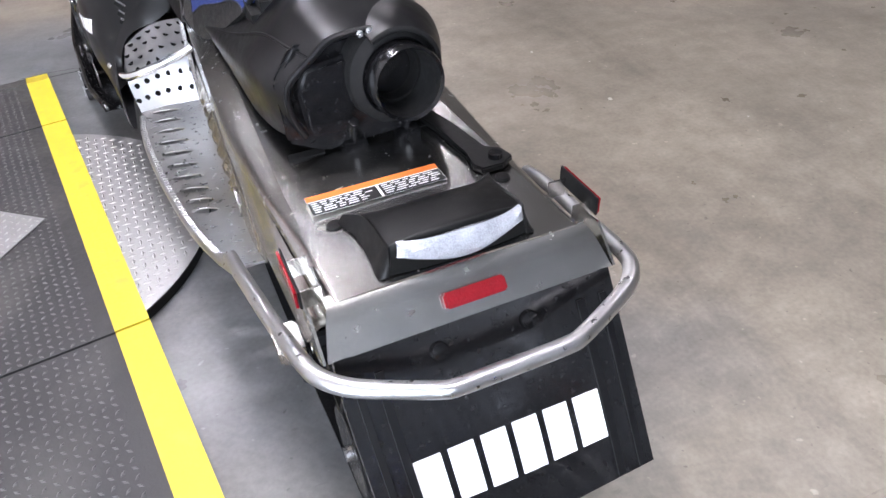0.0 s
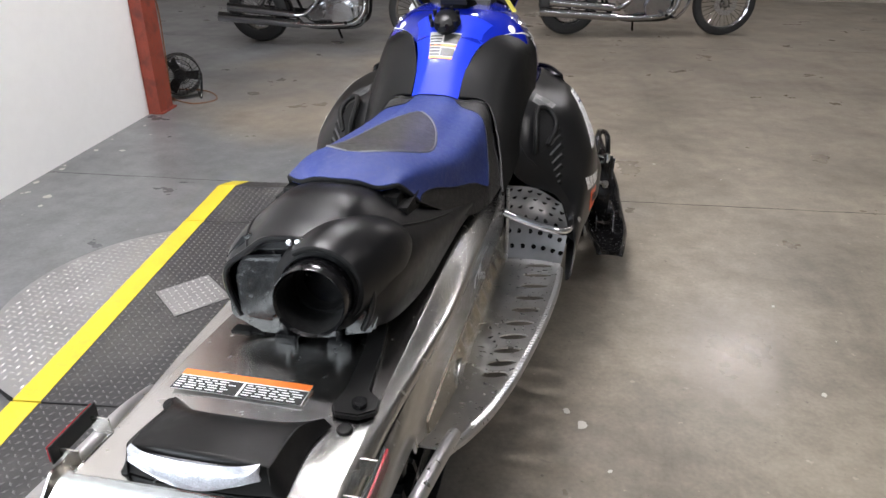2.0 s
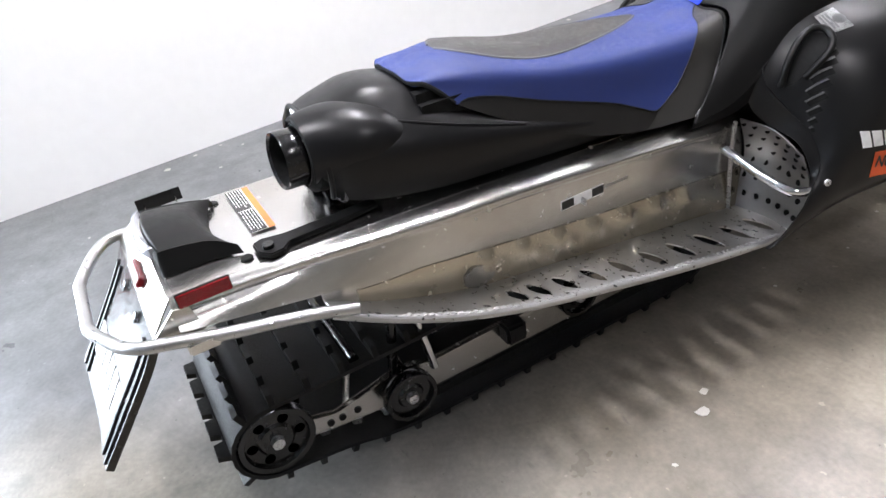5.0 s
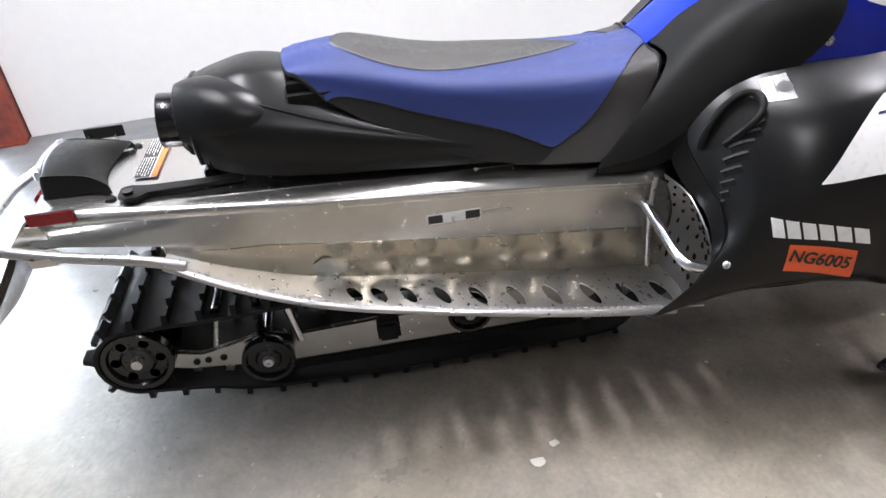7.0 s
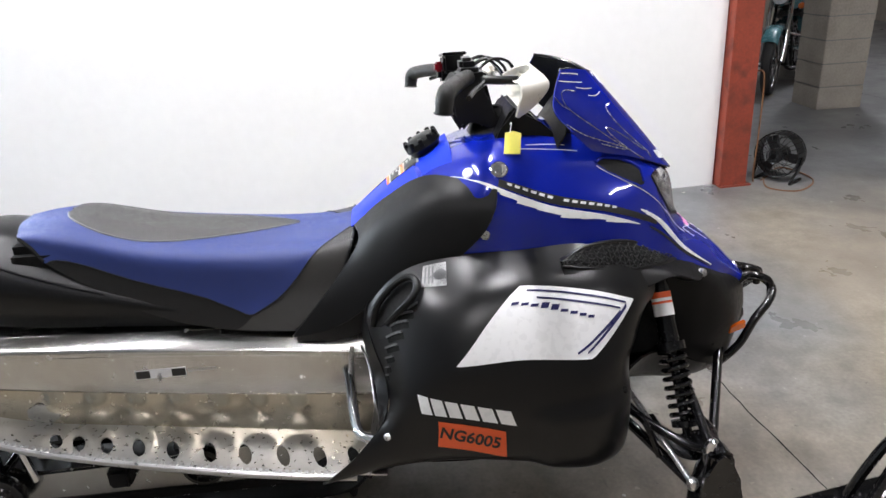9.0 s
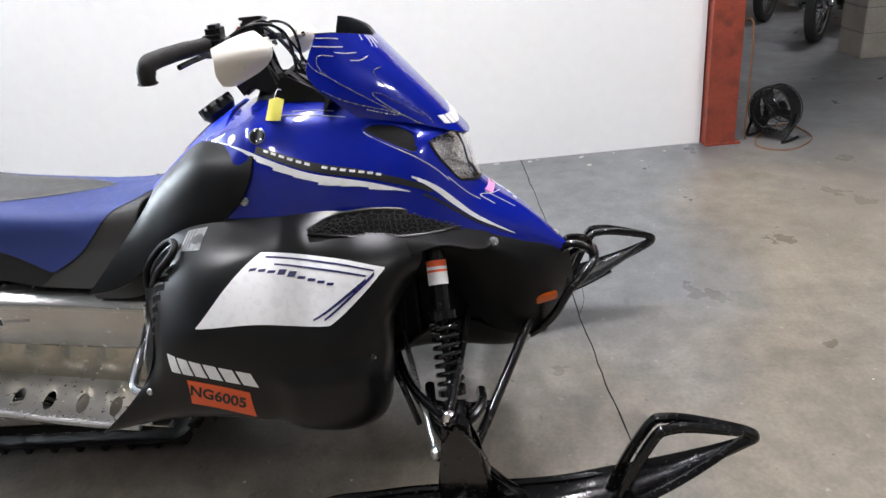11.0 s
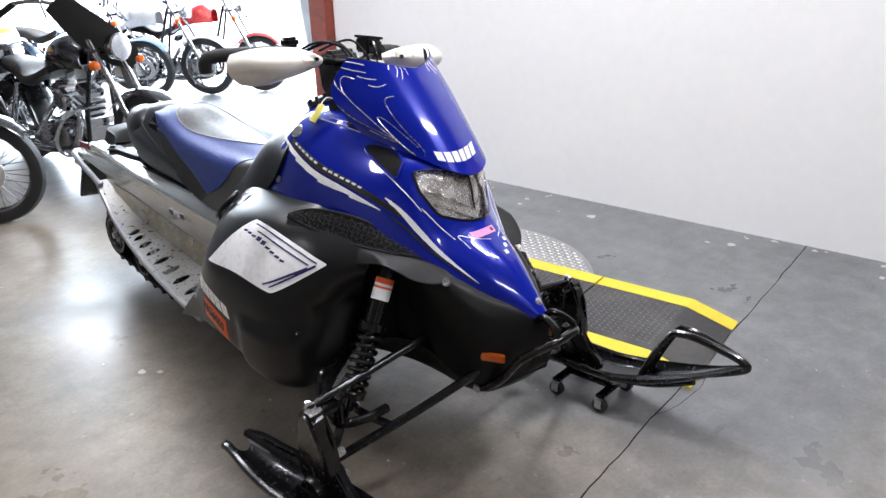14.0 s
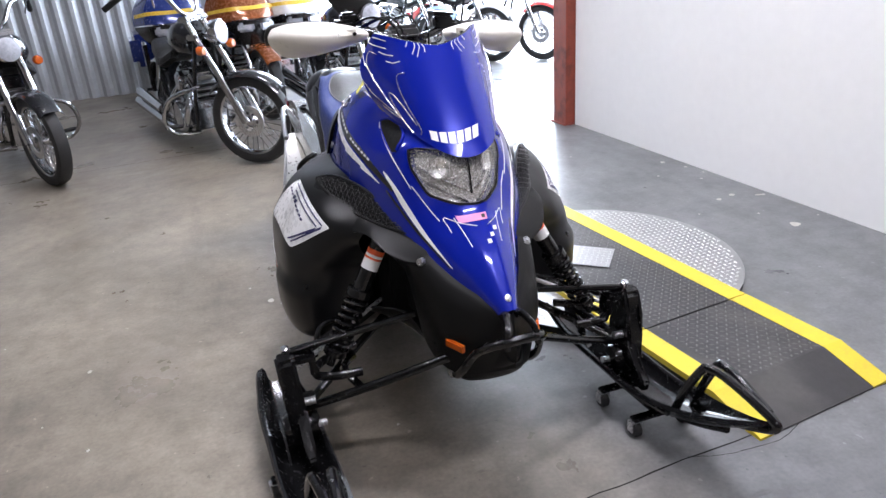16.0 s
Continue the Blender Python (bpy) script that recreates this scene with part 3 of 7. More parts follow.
both("patch_plate", lambda: prism([(0.042 * math.cos(a), 0.03 * math.sin(a)) for a in [math.pi * k / 4 + 0.39 for k in range(8)]], 0.004, basis((0.243, 0.62, 0.458), (0, 1, -0.08), (0, 0.08, 1)), 0.001), ALU, sled, "small bolted aluminium patch plate")
rivets([(0.247, 0.62 + 0.03 * math.cos(math.pi * k / 4), 0.458 + 0.02 * math.sin(math.pi * k / 4)) for k in range(8)], 0.004)
both("edge_rail", lambda: tube([deck(0.94 * u / 12, 1) + Vector((0.002, 0, -0.004)) for u in range(13)], 0.0095, 4, 10), ALU_TUBE, sled, "ribbed aluminium running board edge")


def teeth():
    bms = []
    for k in range(64):
        p = deck(0.12 + 0.81 * k / 63, 0.99)
        bms.append(box(p.x - 0.005, p.x + 0.005, p.y - 0.004, p.y + 0.004, p.z, p.z + 0.007))
    return join(*bms)


both("grip_teeth", teeth, ALU_TUBE, sled)


RIV = [(0.2345, y, crease(y) + 0.012) for y in (0.2, 0.3, 0.42, 0.52, 0.62, 0.74, 0.9, 1.02, 1.14, 1.26)]
RIV += [(0.2345, y, (ridge(y) + crease(y)) / 2 + 0.012) for y in (0.62, 0.7, 0.78, 1.05, 1.18, 1.3)]
rivets(RIV)
rivets([(0.5 * ridge_x(y) + 0.096, y, (tz(y) + ridge(y)) / 2 + 0.004) for y in (0.3, 0.37, 0.39, 0.52, 0.62, 0.84, 0.92, 1.0, 1.1, 1.2, 1.3)], 0.007, (0.6, 0, 0.5))
rivets([(deck_in(y) + 0.03, y, deck_z(y)) for y in (0.42, 0.46, 0.5, 0.54, 0.58, 0.62)], 0.004, (0, 0, 1))
part("rear_panel", patch(loft([[(x, 0.002, tz(0)) for x in (-0.195, 0, 0.195)], [(x, -0.014, 0.659) for x in (-0.205, 0, 0.205)], [(x, -0.05, 0.617) for x in (-0.219, 0, 0.219)]]), nu=8, nv=8), ALU, sled)
both("rear_cheek", lambda: prism([(0.05, 0.585), (0.03, 0.66), (0, 0.664), (-0.05, 0.617), (-0.03, 0.6)], 0.004, basis((0.221, 0, 0), (0, 1, 0), (0, 0, 1))), ALU, sled)
part("reflector", box(-0.047, 0.047, -0.006, 0.007, -0.0115, 0.0115, 0.003, pose(0, -0.036, 0.644, -42)), RED, sled, "red rear reflector")
rivets([(-0.078, -0.03, 0.642), (0.07, -0.03, 0.642)], 0.008, (0, -0.75, 0.66), sides=(1,))
# -- rear bumper tube and snow flap --
BUMP = [(0.288, 0.32, 0.548), (0.28, 0.22, 0.575), (0.264, 0.08, 0.598), (0.249, -0.03, 0.62), (0.236, -0.072, 0.624), (0.205, -0.103, 0.622), (0.15, -0.13, 0.618), (0.1, -0.15, 0.614), (0.08, -0.153, 0.613), (0.04, -0.153, 0.612), (0, -0.153, 0.612)]
part("rear_bumper", tube(BUMP + [(-x, y, z) for x, y, z in BUMP[-2::-1]], 0.0125, 8, 14), ALU_TUBE, sled, "satin aluminium tube rear bumper")
both("bumper_clamp", lambda: box(0.235, 0.272, 0.0, 0.06, 0.585, 0.612, 0.004), ALU, sled)
flap_S = loft([[(x * 0.212, -0.046 - 0.004 * x * x, 0.618) for x in (-1, -0.5, 0, 0.5, 1)], [(x * 0.214, -0.085, 0.56) for x in (-1, -0.5, 0, 0.5, 1)], [(x * 0.21, -0.16, 0.46) for x in (-1, -0.5, 0, 0.5, 1)], [(x * 0.205, -0.228, 0.352 + 0.02 * abs(x)) for x in (-1, -0.5, 0, 0.5, 1)]])
flap = part("snow_flap", patch(flap_S, nu=20, nv=14, thick=0.016), GLOSS, sled, "black moulded rubber snow flap with white lettering bars")
for v0 in (0.06, 0.13, 0.84, 0.92):
    part("rib", patch(flap_S, 0.2, 0.98, v0, v0 + 0.025, 14, 2, lift=0.004, thick=0.006), BLACK, flap)
for x in (-0.07, 0.07):
    part("bolt", lathe([(0.001, 0.006), (0.012, 0.004), (0.014, 0)], 14, basis((x, -0.069, 0.589), (0, -0.83, 0.55), (1, 0, 0))), GLOSS, flap)


def letter_bars(S, u0, u1, v0, v1, n, material, parent, slant=0.0, lift=0.002):
    """Solid blocks in place of a brand's letters."""
    step = (v1 - v0) / n
    for i in range(n):
        a = v0 + step * i
        d = (u1 - u0)
        part("emblem_block", patch(S, u0, u1, lambda u, a=a: a + slant * (u - u0) / d, lambda u, a=a: a + step * 0.78 + slant * (u - u0) / d, 4, 3, lift=lift, thick=0.002), material, parent)


letter_bars(flap_S, 0.6, 0.79, 0.15, 0.86, 6, DECAL, flap)

# -- things on the tunnel --
tail_light = part("tail_light", patch(loft([
    [(x * 0.106, 0.005 + 0.008 * x * x, tz(0) + 0.004) for x in (-1, -0.5, 0, 0.5, 1)],
    [(x * 0.099, 0.006 + 0.01 * x * x, tz(0) + 0.056 - 0.012 * x * x) for x in (-1, -0.5, 0, 0.5, 1)],
    [(x * 0.1, 0.03, tz(0) + 0.062 - 0.012 * x * x) for x in (-1, -0.5, 0, 0.5, 1)],
    [(x * 0.1, 0.1 + 0.012 * x * x, tz(0) + 0.05 - 0.014 * x * x) for x in (-1, -0.5, 0, 0.5, 1)],
    [(x * 0.118, 0.13 + 0.03 * x * x, tz(0) + 0.001 + 0.014 * abs(x) ** 3) for x in (-1, -0.5, 0, 0.5, 1)]]), nu=30, nv=16, thick=0.006, flip=-1), MATTE, sled, "black moulded tail light housing")
both("tail_light_flank", lambda: patch(loft([
    [(0.106, 0.013, tz(0) + 0.004), (0.099, 0.016, tz(0) + 0.044), (0.1, 0.03, tz(0) + 0.05), (0.1, 0.112, tz(0) + 0.036), (0.118, 0.16, tz(0) + 0.015)],
    [(0.118, 0.012, tz(0)), (0.117, 0.03, tz(0)), (0.114, 0.06, tz(0)), (0.114, 0.12, tz(0) - 0.001), (0.127, 0.166, tz(0) - 0.003)]]), nu=6, nv=20, flip=-1), MATTE, sled)
lens_S = loft([[(x * 0.091, -0.004 + 0.012 * x * x, tz(0) + 0.022 + 0.026 * abs(x) ** 1.5) for x in (-1, -0.6, -0.2, 0.2, 0.6, 1)], [(x * 0.093, -0.006 + 0.012 * x * x, tz(0) + 0.037 + 0.012 * abs(x)) for x in (-1, -0.6, -0.2, 0.2, 0.6, 1)], [(x * 0.091, 0.003 + 0.01 * x * x, tz(0) + 0.057 - 0.008 * x * x) for x in (-1, -0.6, -0.2, 0.2, 0.6, 1)]])
part("lens", patch(lens_S, nu=8, nv=26, thick=0.01), LENS, tail_light, "frosted clear tail light lens")
lab = part("warning_label", box(-0.157, 0.067, 0.2, 0.252, 0, 0.0012, m=pose(0, 0, tz(0) + 0.003 + 0.0035, -2.6)), DECAL, sled, "white warning label with an orange heading")
part("heading", box(-0.157, 0.067, 0.238, 0.2525, 0, 0.0012, m=pose(0, 0, tz(0) + 0.003 + 0.0045, -2.6)), WARN, lab)
part("column", box(-0.157, -0.045, 0.2, 0.2345, 0, 0.0012, m=pose(0, 0, tz(0) + 0.003 + 0.0042, -2.6)), PRINT, lab)
part("column", box(-0.04, 0.066, 0.2, 0.2345, 0, 0.0012, m=pose(0, 0, tz(0) + 0.003 + 0.0042, -2.6)), PRINT, lab)
random.seed(8)
for x0, x1 in ((-0.153, -0.052), (-0.036, 0.062)):
    for k in range(5):
        x = x0
        while x < x1 - 0.012:
            w = random.uniform(0.008, 0.02)
            part("text_bar", box(x, min(x + w, x1), 0.2035 + k * 0.0062, 0.2051 + k * 0.0062, 0, 0.001, m=pose(0, 0, tz(0) + 0.003 + 0.0056, -2.6)), DECAL, lab)
            x += w + 0.005
strap = part("tool_strap", prism([(0.1, 0.46), (0.135, 0.46), (0.15, 0.36), (0.158, 0.25), (0.185, 0.235), (0.19, 0.205), (0.165, 0.185), (0.125, 0.185), (0.115, 0.205), (0.128, 0.25), (0.118, 0.36)], 0.012, pose(0, 0, tz(0) + 0.004, -2.6), 0.003), MATTE, sled, "flat black rubber hold-down strap")
part("pin", cyl((0.16, 0.21, tz(0.2)), (0.16, 0.21, tz(0.2) + 0.024), 0.012), GLOSS, strap)
for x, y in ((-0.135, 0.165), (0.15, 0.165)):
    part("plug", lathe([(0.001, 0.004), (0.011, 0.003), (0.013, 0)], 14, basis((x, y, tz(y) + 0.003), (0, 0, 1), (1, 0, 0))), MATTE, sled)
rivets([(-0.12, 0.03, tz(0)), (-0.04, 0.008, tz(0)), (0.12, 0.05, tz(0)), (0.15, 0.03, tz(0)), (0.16, 0.045, tz(0)), (-0.05, 0.32, tz(.3)), (0.02, 0.32, tz(.3)), (-0.1, 0.35, tz(.3)), (0.07, 0.34, tz(.3)), (0.15, 0.4, tz(.3))], 0.006, (0, 0, 1), sides=(1,))


both("side_reflector", lambda: box(0.2302, 0.2345, 0.015, 0.113, 0.667, 0.694, 0.001), RED, sled, "red side reflector on a bent bracket")
both("reflector_plate", lambda: box(0.2262, 0.23, 0.013, 0.115, 0.665, 0.696, 0.001), MATTE, sled)
for y in (0.028, 0.097):
    both("reflector_bracket", lambda y=y: box(0.196, 0.226, y, y + 0.003, 0.652, 0.682), ALU, sled)

# -- skid: track, rails, wheels --
R_REAR, CY, CZ = 0.094, 0.09, 0.222


def track_line():
    """The track's closed loop in y, z, going round the rear wheel, along the ground and over the drive wheel."""
    pts = []
    for k in range(13):
        a = math.radians(80 + 190 * k / 12)
        pts.append((CY + R_REAR * math.cos(a), CZ + R_REAR * math.sin(a)))
    pts += [(0.25, 0.108), (0.42, 0.074), (0.9, 0.066), (1.25, 0.068)]
    for k in range(4):
        a = math.radians(-78 + 18 * k)
        pts.append((1.3 + 0.12 * math.cos(a), 0.19 + 0.12 * math.sin(a)))
    for k in range(9):
        a = math.radians(-30 + 140 * k / 8)
        pts.append((1.72 + 0.1 * math.cos(a), 0.38 + 0.1 * math.sin(a)))
    pts += [(1.3, 0.415), (0.9, 0.36), (0.5, 0.318)]
    return pts


def even(pts, n):
    p = [Vector((0, y, z)) for y, z in pts]
    L = [(p[(i + 1) % len(p)] - p[i]).length for i in range(len(p))]
    total, out, i, acc = sum(L), [], 0, 0.0
    for k in range(n):
        s = total * k / n
        while acc + L[i] < s:
            acc += L[i]
            i += 1
        out.append(p[i].lerp(p[(i + 1) % len(p)], (s - acc) / L[i]))
    return out


LOOP = even([(q.y, q.z) for q in curve_pts([(0, y, z) for y, z in track_line()], 4, True)], 144)


def belt():
    bm, rings, n = bmesh.new(), [], len(LOOP)
    for i, p in enumerate(LOOP):
        d = (LOOP[(i + 1) % n] - LOOP[i - 1]).normalized()
        nn = Vector((0, d.z, -d.y))
        rings.append([bm.verts.new(p + Vector((x, 0, 0)) + nn * h) for x, h in ((-0.19, 0), (0.19, 0), (0.19, 0.01), (-0.19, 0.01))])
    for i in range(n):
        a, b = rings[i], rings[(i + 1) % n]
        for j in range(4):
            bm.faces.new((a[j], a[(j + 1) % 4], b[(j + 1) % 4], b[j]))
    return bm


out_sign = 1 if (LOOP[0] - Vector((0, 0.8, 0.2))).dot(Vector((0, (LOOP[1] - LOOP[-1]).z, -(LOOP[1] - LOOP[-1]).y))) > 0 else -1
track = part("track", belt(), RUBBER, sled, "black lugged rubber drive track")


def lug_mesh():
    """One row of lugs: a low bar with five taller teeth."""
    o = [(-0.19, 0.002), (0.19, 0.002)]
    for x0, x1 in ((0.135, 0.188), (0.05, 0.115), (-0.035, 0.035), (-0.115, -0.05), (-0.188, -0.135)):
        o += [(x1, 0.014), (x1 - 0.006, 0.036), (x0 + 0.006, 0.036), (x0, 0.014)]
    return prism(o, 0.014, basis((0, 0.007, 0), (1, 0, 0), (0, 0, 1)))


lug_master = part("track_lug", lug_mesh(), RUBBER, track, smooth=False)
for k in range(0, 144, 3):
    d = (LOOP[(k + 1) % 144] - LOOP[k - 1]).normalized()
    nn = Vector((0, d.z, -d.y)) * out_sign
    ob = lug_master if k == 0 else new("track_lug", lug_master.data)
    ob.parent = track
    ob.matrix_local = Matrix.Translation(LOOP[k]) @ Matrix((Vector((1, 0, 0)), nn.cross(Vector((1, 0, 0))), nn)).transposed().to_4x4()


clip_mesh = None
for k in range(1, 144, 3):
    for x in (-0.11, 0.11):
        if clip_mesh is None:
            ob = part("track_clip", box(-0.02, 0.02, -0.011, 0.011, -0.005, 0.014, 0.002), STEEL, track)
            clip_mesh = ob.data
        else:
            ob = new("track_clip", clip_mesh)
            ob.parent = track
        d = (LOOP[(k + 1) % 144] - LOOP[k - 1]).normalized()
        ob.matrix_local = basis(LOOP[k] + Vector((x, 0, 0)), (1, 0, 0), d)


def wheel(y, z, r, x, w, name="idler_wheel"):
    m = basis((x, y, z), (1, 0, 0), (0, 1, 0))
    ob = part(name, lathe([(0.012, w * 0.3), (r * 0.42, w * 0.3), (r * 0.5, w * 0.08), (r * 0.78, w * 0.08), (r * 0.84, w * 0.45), (r * 0.97, w * 0.5), (r, w * 0.4), (r, -w * 0.4), (r * 0.97, -w * 0.5), (0.012, -w * 0.4)], 36, m), GLOSS, sled)
    part("bolt", lathe([(0.001, w * 0.5 + 0.008), (0.013, w * 0.5 + 0.006), (0.016, w * 0.3)], 10, m), STEEL, ob)
    return ob


for x in (0.175, 0.06, -0.06, -0.175):
    wheel(CY, CZ, R_REAR - 0.004, x, 0.03, "rear_wheel")
    if abs(x) > 0.1:
        for k in range(6):
            a = k * math.pi / 3
            # black disc paints the shade of an opening between the spokes
            part("spoke_hole", lathe([(0.001, 0), (0.013, 0)], 10, basis((x + math.copysign(0.0035, x), CY + 0.056 * math.cos(a), CZ + 0.056 * math.sin(a)), (math.copysign(1, x), 0, 0), (0, 1, 0))), VOID, sled)
for x in (0.2, -0.2):
    wheel(0.413, 0.178, 0.068, x, 0.03)
    wheel(0.95, 0.19, 0.06, x * 0.8, 0.03)
part("rear_axle", cyl((-0.2, CY, CZ), (0.2, CY, CZ), 0.014), STEEL, sled)
for s in (1, -1):
    rail = part("slide_rail", prism([(0.06, 0.185), (0.06, 0.235), (0.15, 0.21), (0.24, 0.185), (0.33, 0.205), (0.42, 0.23), (0.5, 0.2), (0.9, 0.215), (0.98, 0.225), (1.3, 0.25), (1.34, 0.2), (1.2, 0.12), (0.9, 0.115), (0.42, 0.125), (0.2, 0.15)], 0.018, basis((0.146 * s - 0.009, 0, 0), (0, 1, 0), (0, 0, 1)), 0.003), ALU, sled, "machined aluminium slide rail")
    part("slider", box(0.146 * s - 0.016, 0.146 * s + 0.016, 0.4, 1.25, 0.09, 0.12, 0.004), VOID, rail)
    for y in (0.22, 0.25, 0.29):
        # black plug paints the shade of a hole through the rail
        part("hole", cyl((0.146 * s - 0.012, y, 0.168), (0.146 * s + 0.012, y, 0.168), 0.009, n=10), VOID, rail)
    part("rear_arm", cyl((0.13 * s, 0.265, 0.16), (0.13 * s, 0.31, 0.33), 0.008), STEEL, sled)
    part("rear_arm", cyl((0.17 * s, 0.5, 0.2), (0.17 * s, 0.47, 0.42), 0.011), CHROME, sled)
    part("rear_arm", cyl((0.15 * s, 0.4, 0.22), (0.17 * s, 0.42, 0.42), 0.012), GLOSS, sled)
    part("bump_stop", box(0.175 * s - 0.025, 0.175 * s + 0.025, 0.7, 0.76, 0.165, 0.225, 0.008), RUBBER, sled)
for y, z in ((0.31, 0.33), (0.47, 0.42), (0.42, 0.23), (1.0, 0.21)):
    part("cross_shaft", cyl((-0.17, y, z), (0.17, y, z), 0.012), GLOSS, sled)
part("rear_shock", cyl((0.0, 0.5, 0.2), (0.0, 0.95, 0.36), 0.03), GLOSS, sled)
# -- seat --
def seat_half(y, zt, wt, zm, wm, zb, wb):
    return full([(0, y, zt), (wt * 0.55, y, zt - 0.001), (wt, y, zt - 0.014), (wm, y, zm), (wm + 0.45 * (wb - wm), y, 0.5 * (zm + zb)), (wb, y, zb)])


seat_S = loft([
    seat_half(0.588, 0.896, 0.08, 0.885, 0.108, 0.868, 0.116),
    seat_half(0.66, 0.906, 0.09, 0.882, 0.122, 0.832, 0.14),
    seat_half(0.76, 0.905, 0.1, 0.866, 0.144, 0.772, 0.17),
    seat_half(0.92, 0.866, 0.108, 0.832, 0.17, 0.69, 0.205),
    seat_half(1.08, 0.846, 0.11, 0.812, 0.177, 0.643, 0.222),
    seat_half(1.22, 0.832, 0.105, 0.802, 0.176, 0.628, 0.234),
    seat_half(1.34, 0.828, 0.1, 0.803, 0.17, 0.622, 0.24),
    seat_half(1.432, 0.838, 0.095, 0.818, 0.165, 0.62, 0.235)])


def line(pts):
    """Piecewise smooth numbers over u from (u, v) knots."""
    us = [p[0] for p in pts]

    def f(u):
        u = min(max(u, us[0]), us[-1])
        for (a, x), (b, y) in zip(pts, pts[1:]):
            if u <= b:
                t = (u - a) / (b - a)
                return x + (y - x) * t
        return pts[-1][1]

    return f


def front_line(v):
    """How far forward the seat reaches: its lower front edge is swept back."""
    s = abs(v - 0.5) * 2
    return 1.0 - 0.225 * max(0.0, (s - 0.5) / 0.5) ** 1.8


def seat_T(u, v):
    """The seat: its lower edges are swept in at the front and rounded at the tail."""
    s = abs(v - 0.5) * 2
    a, b = 0.17 * s**2, front_line(v)
    return seat_S(a + (b - a) * u, v)


PA, PB = 0.212, 0.785
_pad = line([(0.212, 0.03), (0.225, 0.085), (0.25, 0.14), (0.28, 0.185), (0.311, 0.21), (0.345, 0.222), (0.382, 0.223), (0.435, 0.213), (0.49, 0.197), (0.56, 0.167), (0.638, 0.123), (0.7, 0.083), (0.75, 0.045), (0.785, 0.01)])
_blue = line([(0.0, 0.499), (0.02, 0.492), (0.06, 0.462), (0.12, 0.43), (0.18, 0.41), (0.24, 0.4), (0.3, 0.398), (0.4, 0.397), (0.48, 0.404), (0.56, 0.416), (0.65, 0.436), (0.72, 0.452), (0.74, 0.45), (0.795, 0.409), (0.84, 0.32), (0.88, 0.262), (0.92, 0.205), (0.96, 0.16), (1.0, 0.14)])


def pad_half(u):
    return _pad(u)


def blue_edge(u):
    """Half of the blue cover's breadth, in v: narrow at the tail, dipping to a point before the front."""
    return _blue(u)


seat = part("seat", patch(seat_T, 0.0, 0.735, 0.0, lambda u: 0.5 - blue_edge(u), 60, 14, thick=0.012, flip=-1), BLACK_VINYL, sled, "blue and charcoal vinyl seat with a dished pad")
part("seat_flank", patch(seat_T, 0.0, 0.735, lambda u: 0.5 + blue_edge(u), 1.0, 60, 14, thick=0.012, flip=-1), BLACK_VINYL, seat)
part("front_panel", patch(seat_T, 0.735, 0.995, lambda u: 0.5 + blue_edge(u), 1.0, 24, 14, thick=0.012, flip=-1), GREY_VINYL, seat, "charcoal vinyl front panel")
part("front_panel", patch(seat_T, 0.735, 0.995, 0.0, lambda u: 0.5 - blue_edge(u), 24, 14, thick=0.012, flip=-1), GREY_VINYL, seat, "charcoal vinyl front panel")
part("cover", patch(seat_T, 0.0, PA, lambda u: 0.5 - blue_edge(u), lambda u: 0.5 + blue_edge(u), 20, 40, thick=0.012, flip=-1), BLUE_VINYL, seat)
part("cover", patch(seat_T, PA, PB, lambda u: 0.5 - blue_edge(u), lambda u: 0.5 - pad_half(u), 80, 14, thick=0.012, flip=-1), BLUE_VINYL, seat)
part("cover", patch(seat_T, PA, PB, lambda u: 0.5 + pad_half(u), lambda u: 0.5 + blue_edge(u), 80, 14, thick=0.012, flip=-1), BLUE_VINYL, seat)
part("cover", patch(seat_T, PB, 0.995, lambda u: 0.5 - blue_edge(u), lambda u: 0.5 + blue_edge(u), 20, 30, thick=0.012, flip=-1), BLUE_VINYL, seat)
part("pad", patch(seat_T, PA, PB, lambda u: 0.5 - pad_half(u), lambda u: 0.5 + pad_half(u), 80, 24, lift=0.0005, thick=0.012, flip=-1), GREY_VINYL, seat, "charcoal textured vinyl pad")
PIPE_GREY = mat("grey_piping", (0.13, 0.13, 0.14), 0.45, 0, 0.1, 20)
# black filler box paints the shade in the gap before the knee panel
part("seat_base", box(-0.15, 0.15, 1.36, 1.5, 0.62, 0.795, 0.02), VOID, seat)
for s in (1, -1):
    part("stitching", tube([seat_T(u, 0.5 + s * blue_edge(u)) + Vector((s * 0.0005, 0, 0.0008)) for u in [0.005 + 0.98 * k / 60 for k in range(61)]], 0.0017, 1, 5), BLACK_VINYL, seat)
for s in (1, -1):
    part("piping", tube([seat_T(PA + (PB - PA) * k / 40, 0.5 + s * pad_half(PA + (PB - PA) * k / 40)) + Vector((0, 0, 0.0005)) for k in range(41)], 0.0028, 2, 6), PIPE_GREY, seat)
    part("piping", tube([seat_T(0.995, 0.5 + s * 0.5 * k / 12) for k in range(13)], 0.0045, 3, 6), BLACK, seat)
part("base_rim", tube([seat_T(0.0, 0.02 + 0.96 * k / 16) + Vector((0, 0.004, -0.006)) for k in range(17)], 0.006, 3, 8), VOID, seat)
# black filler box paints the shade under the seat's rear overhang
part("base_pan", box(-0.14, 0.14, 0.575, 0.85, 0.78, 0.862, 0.02), VOID, seat)

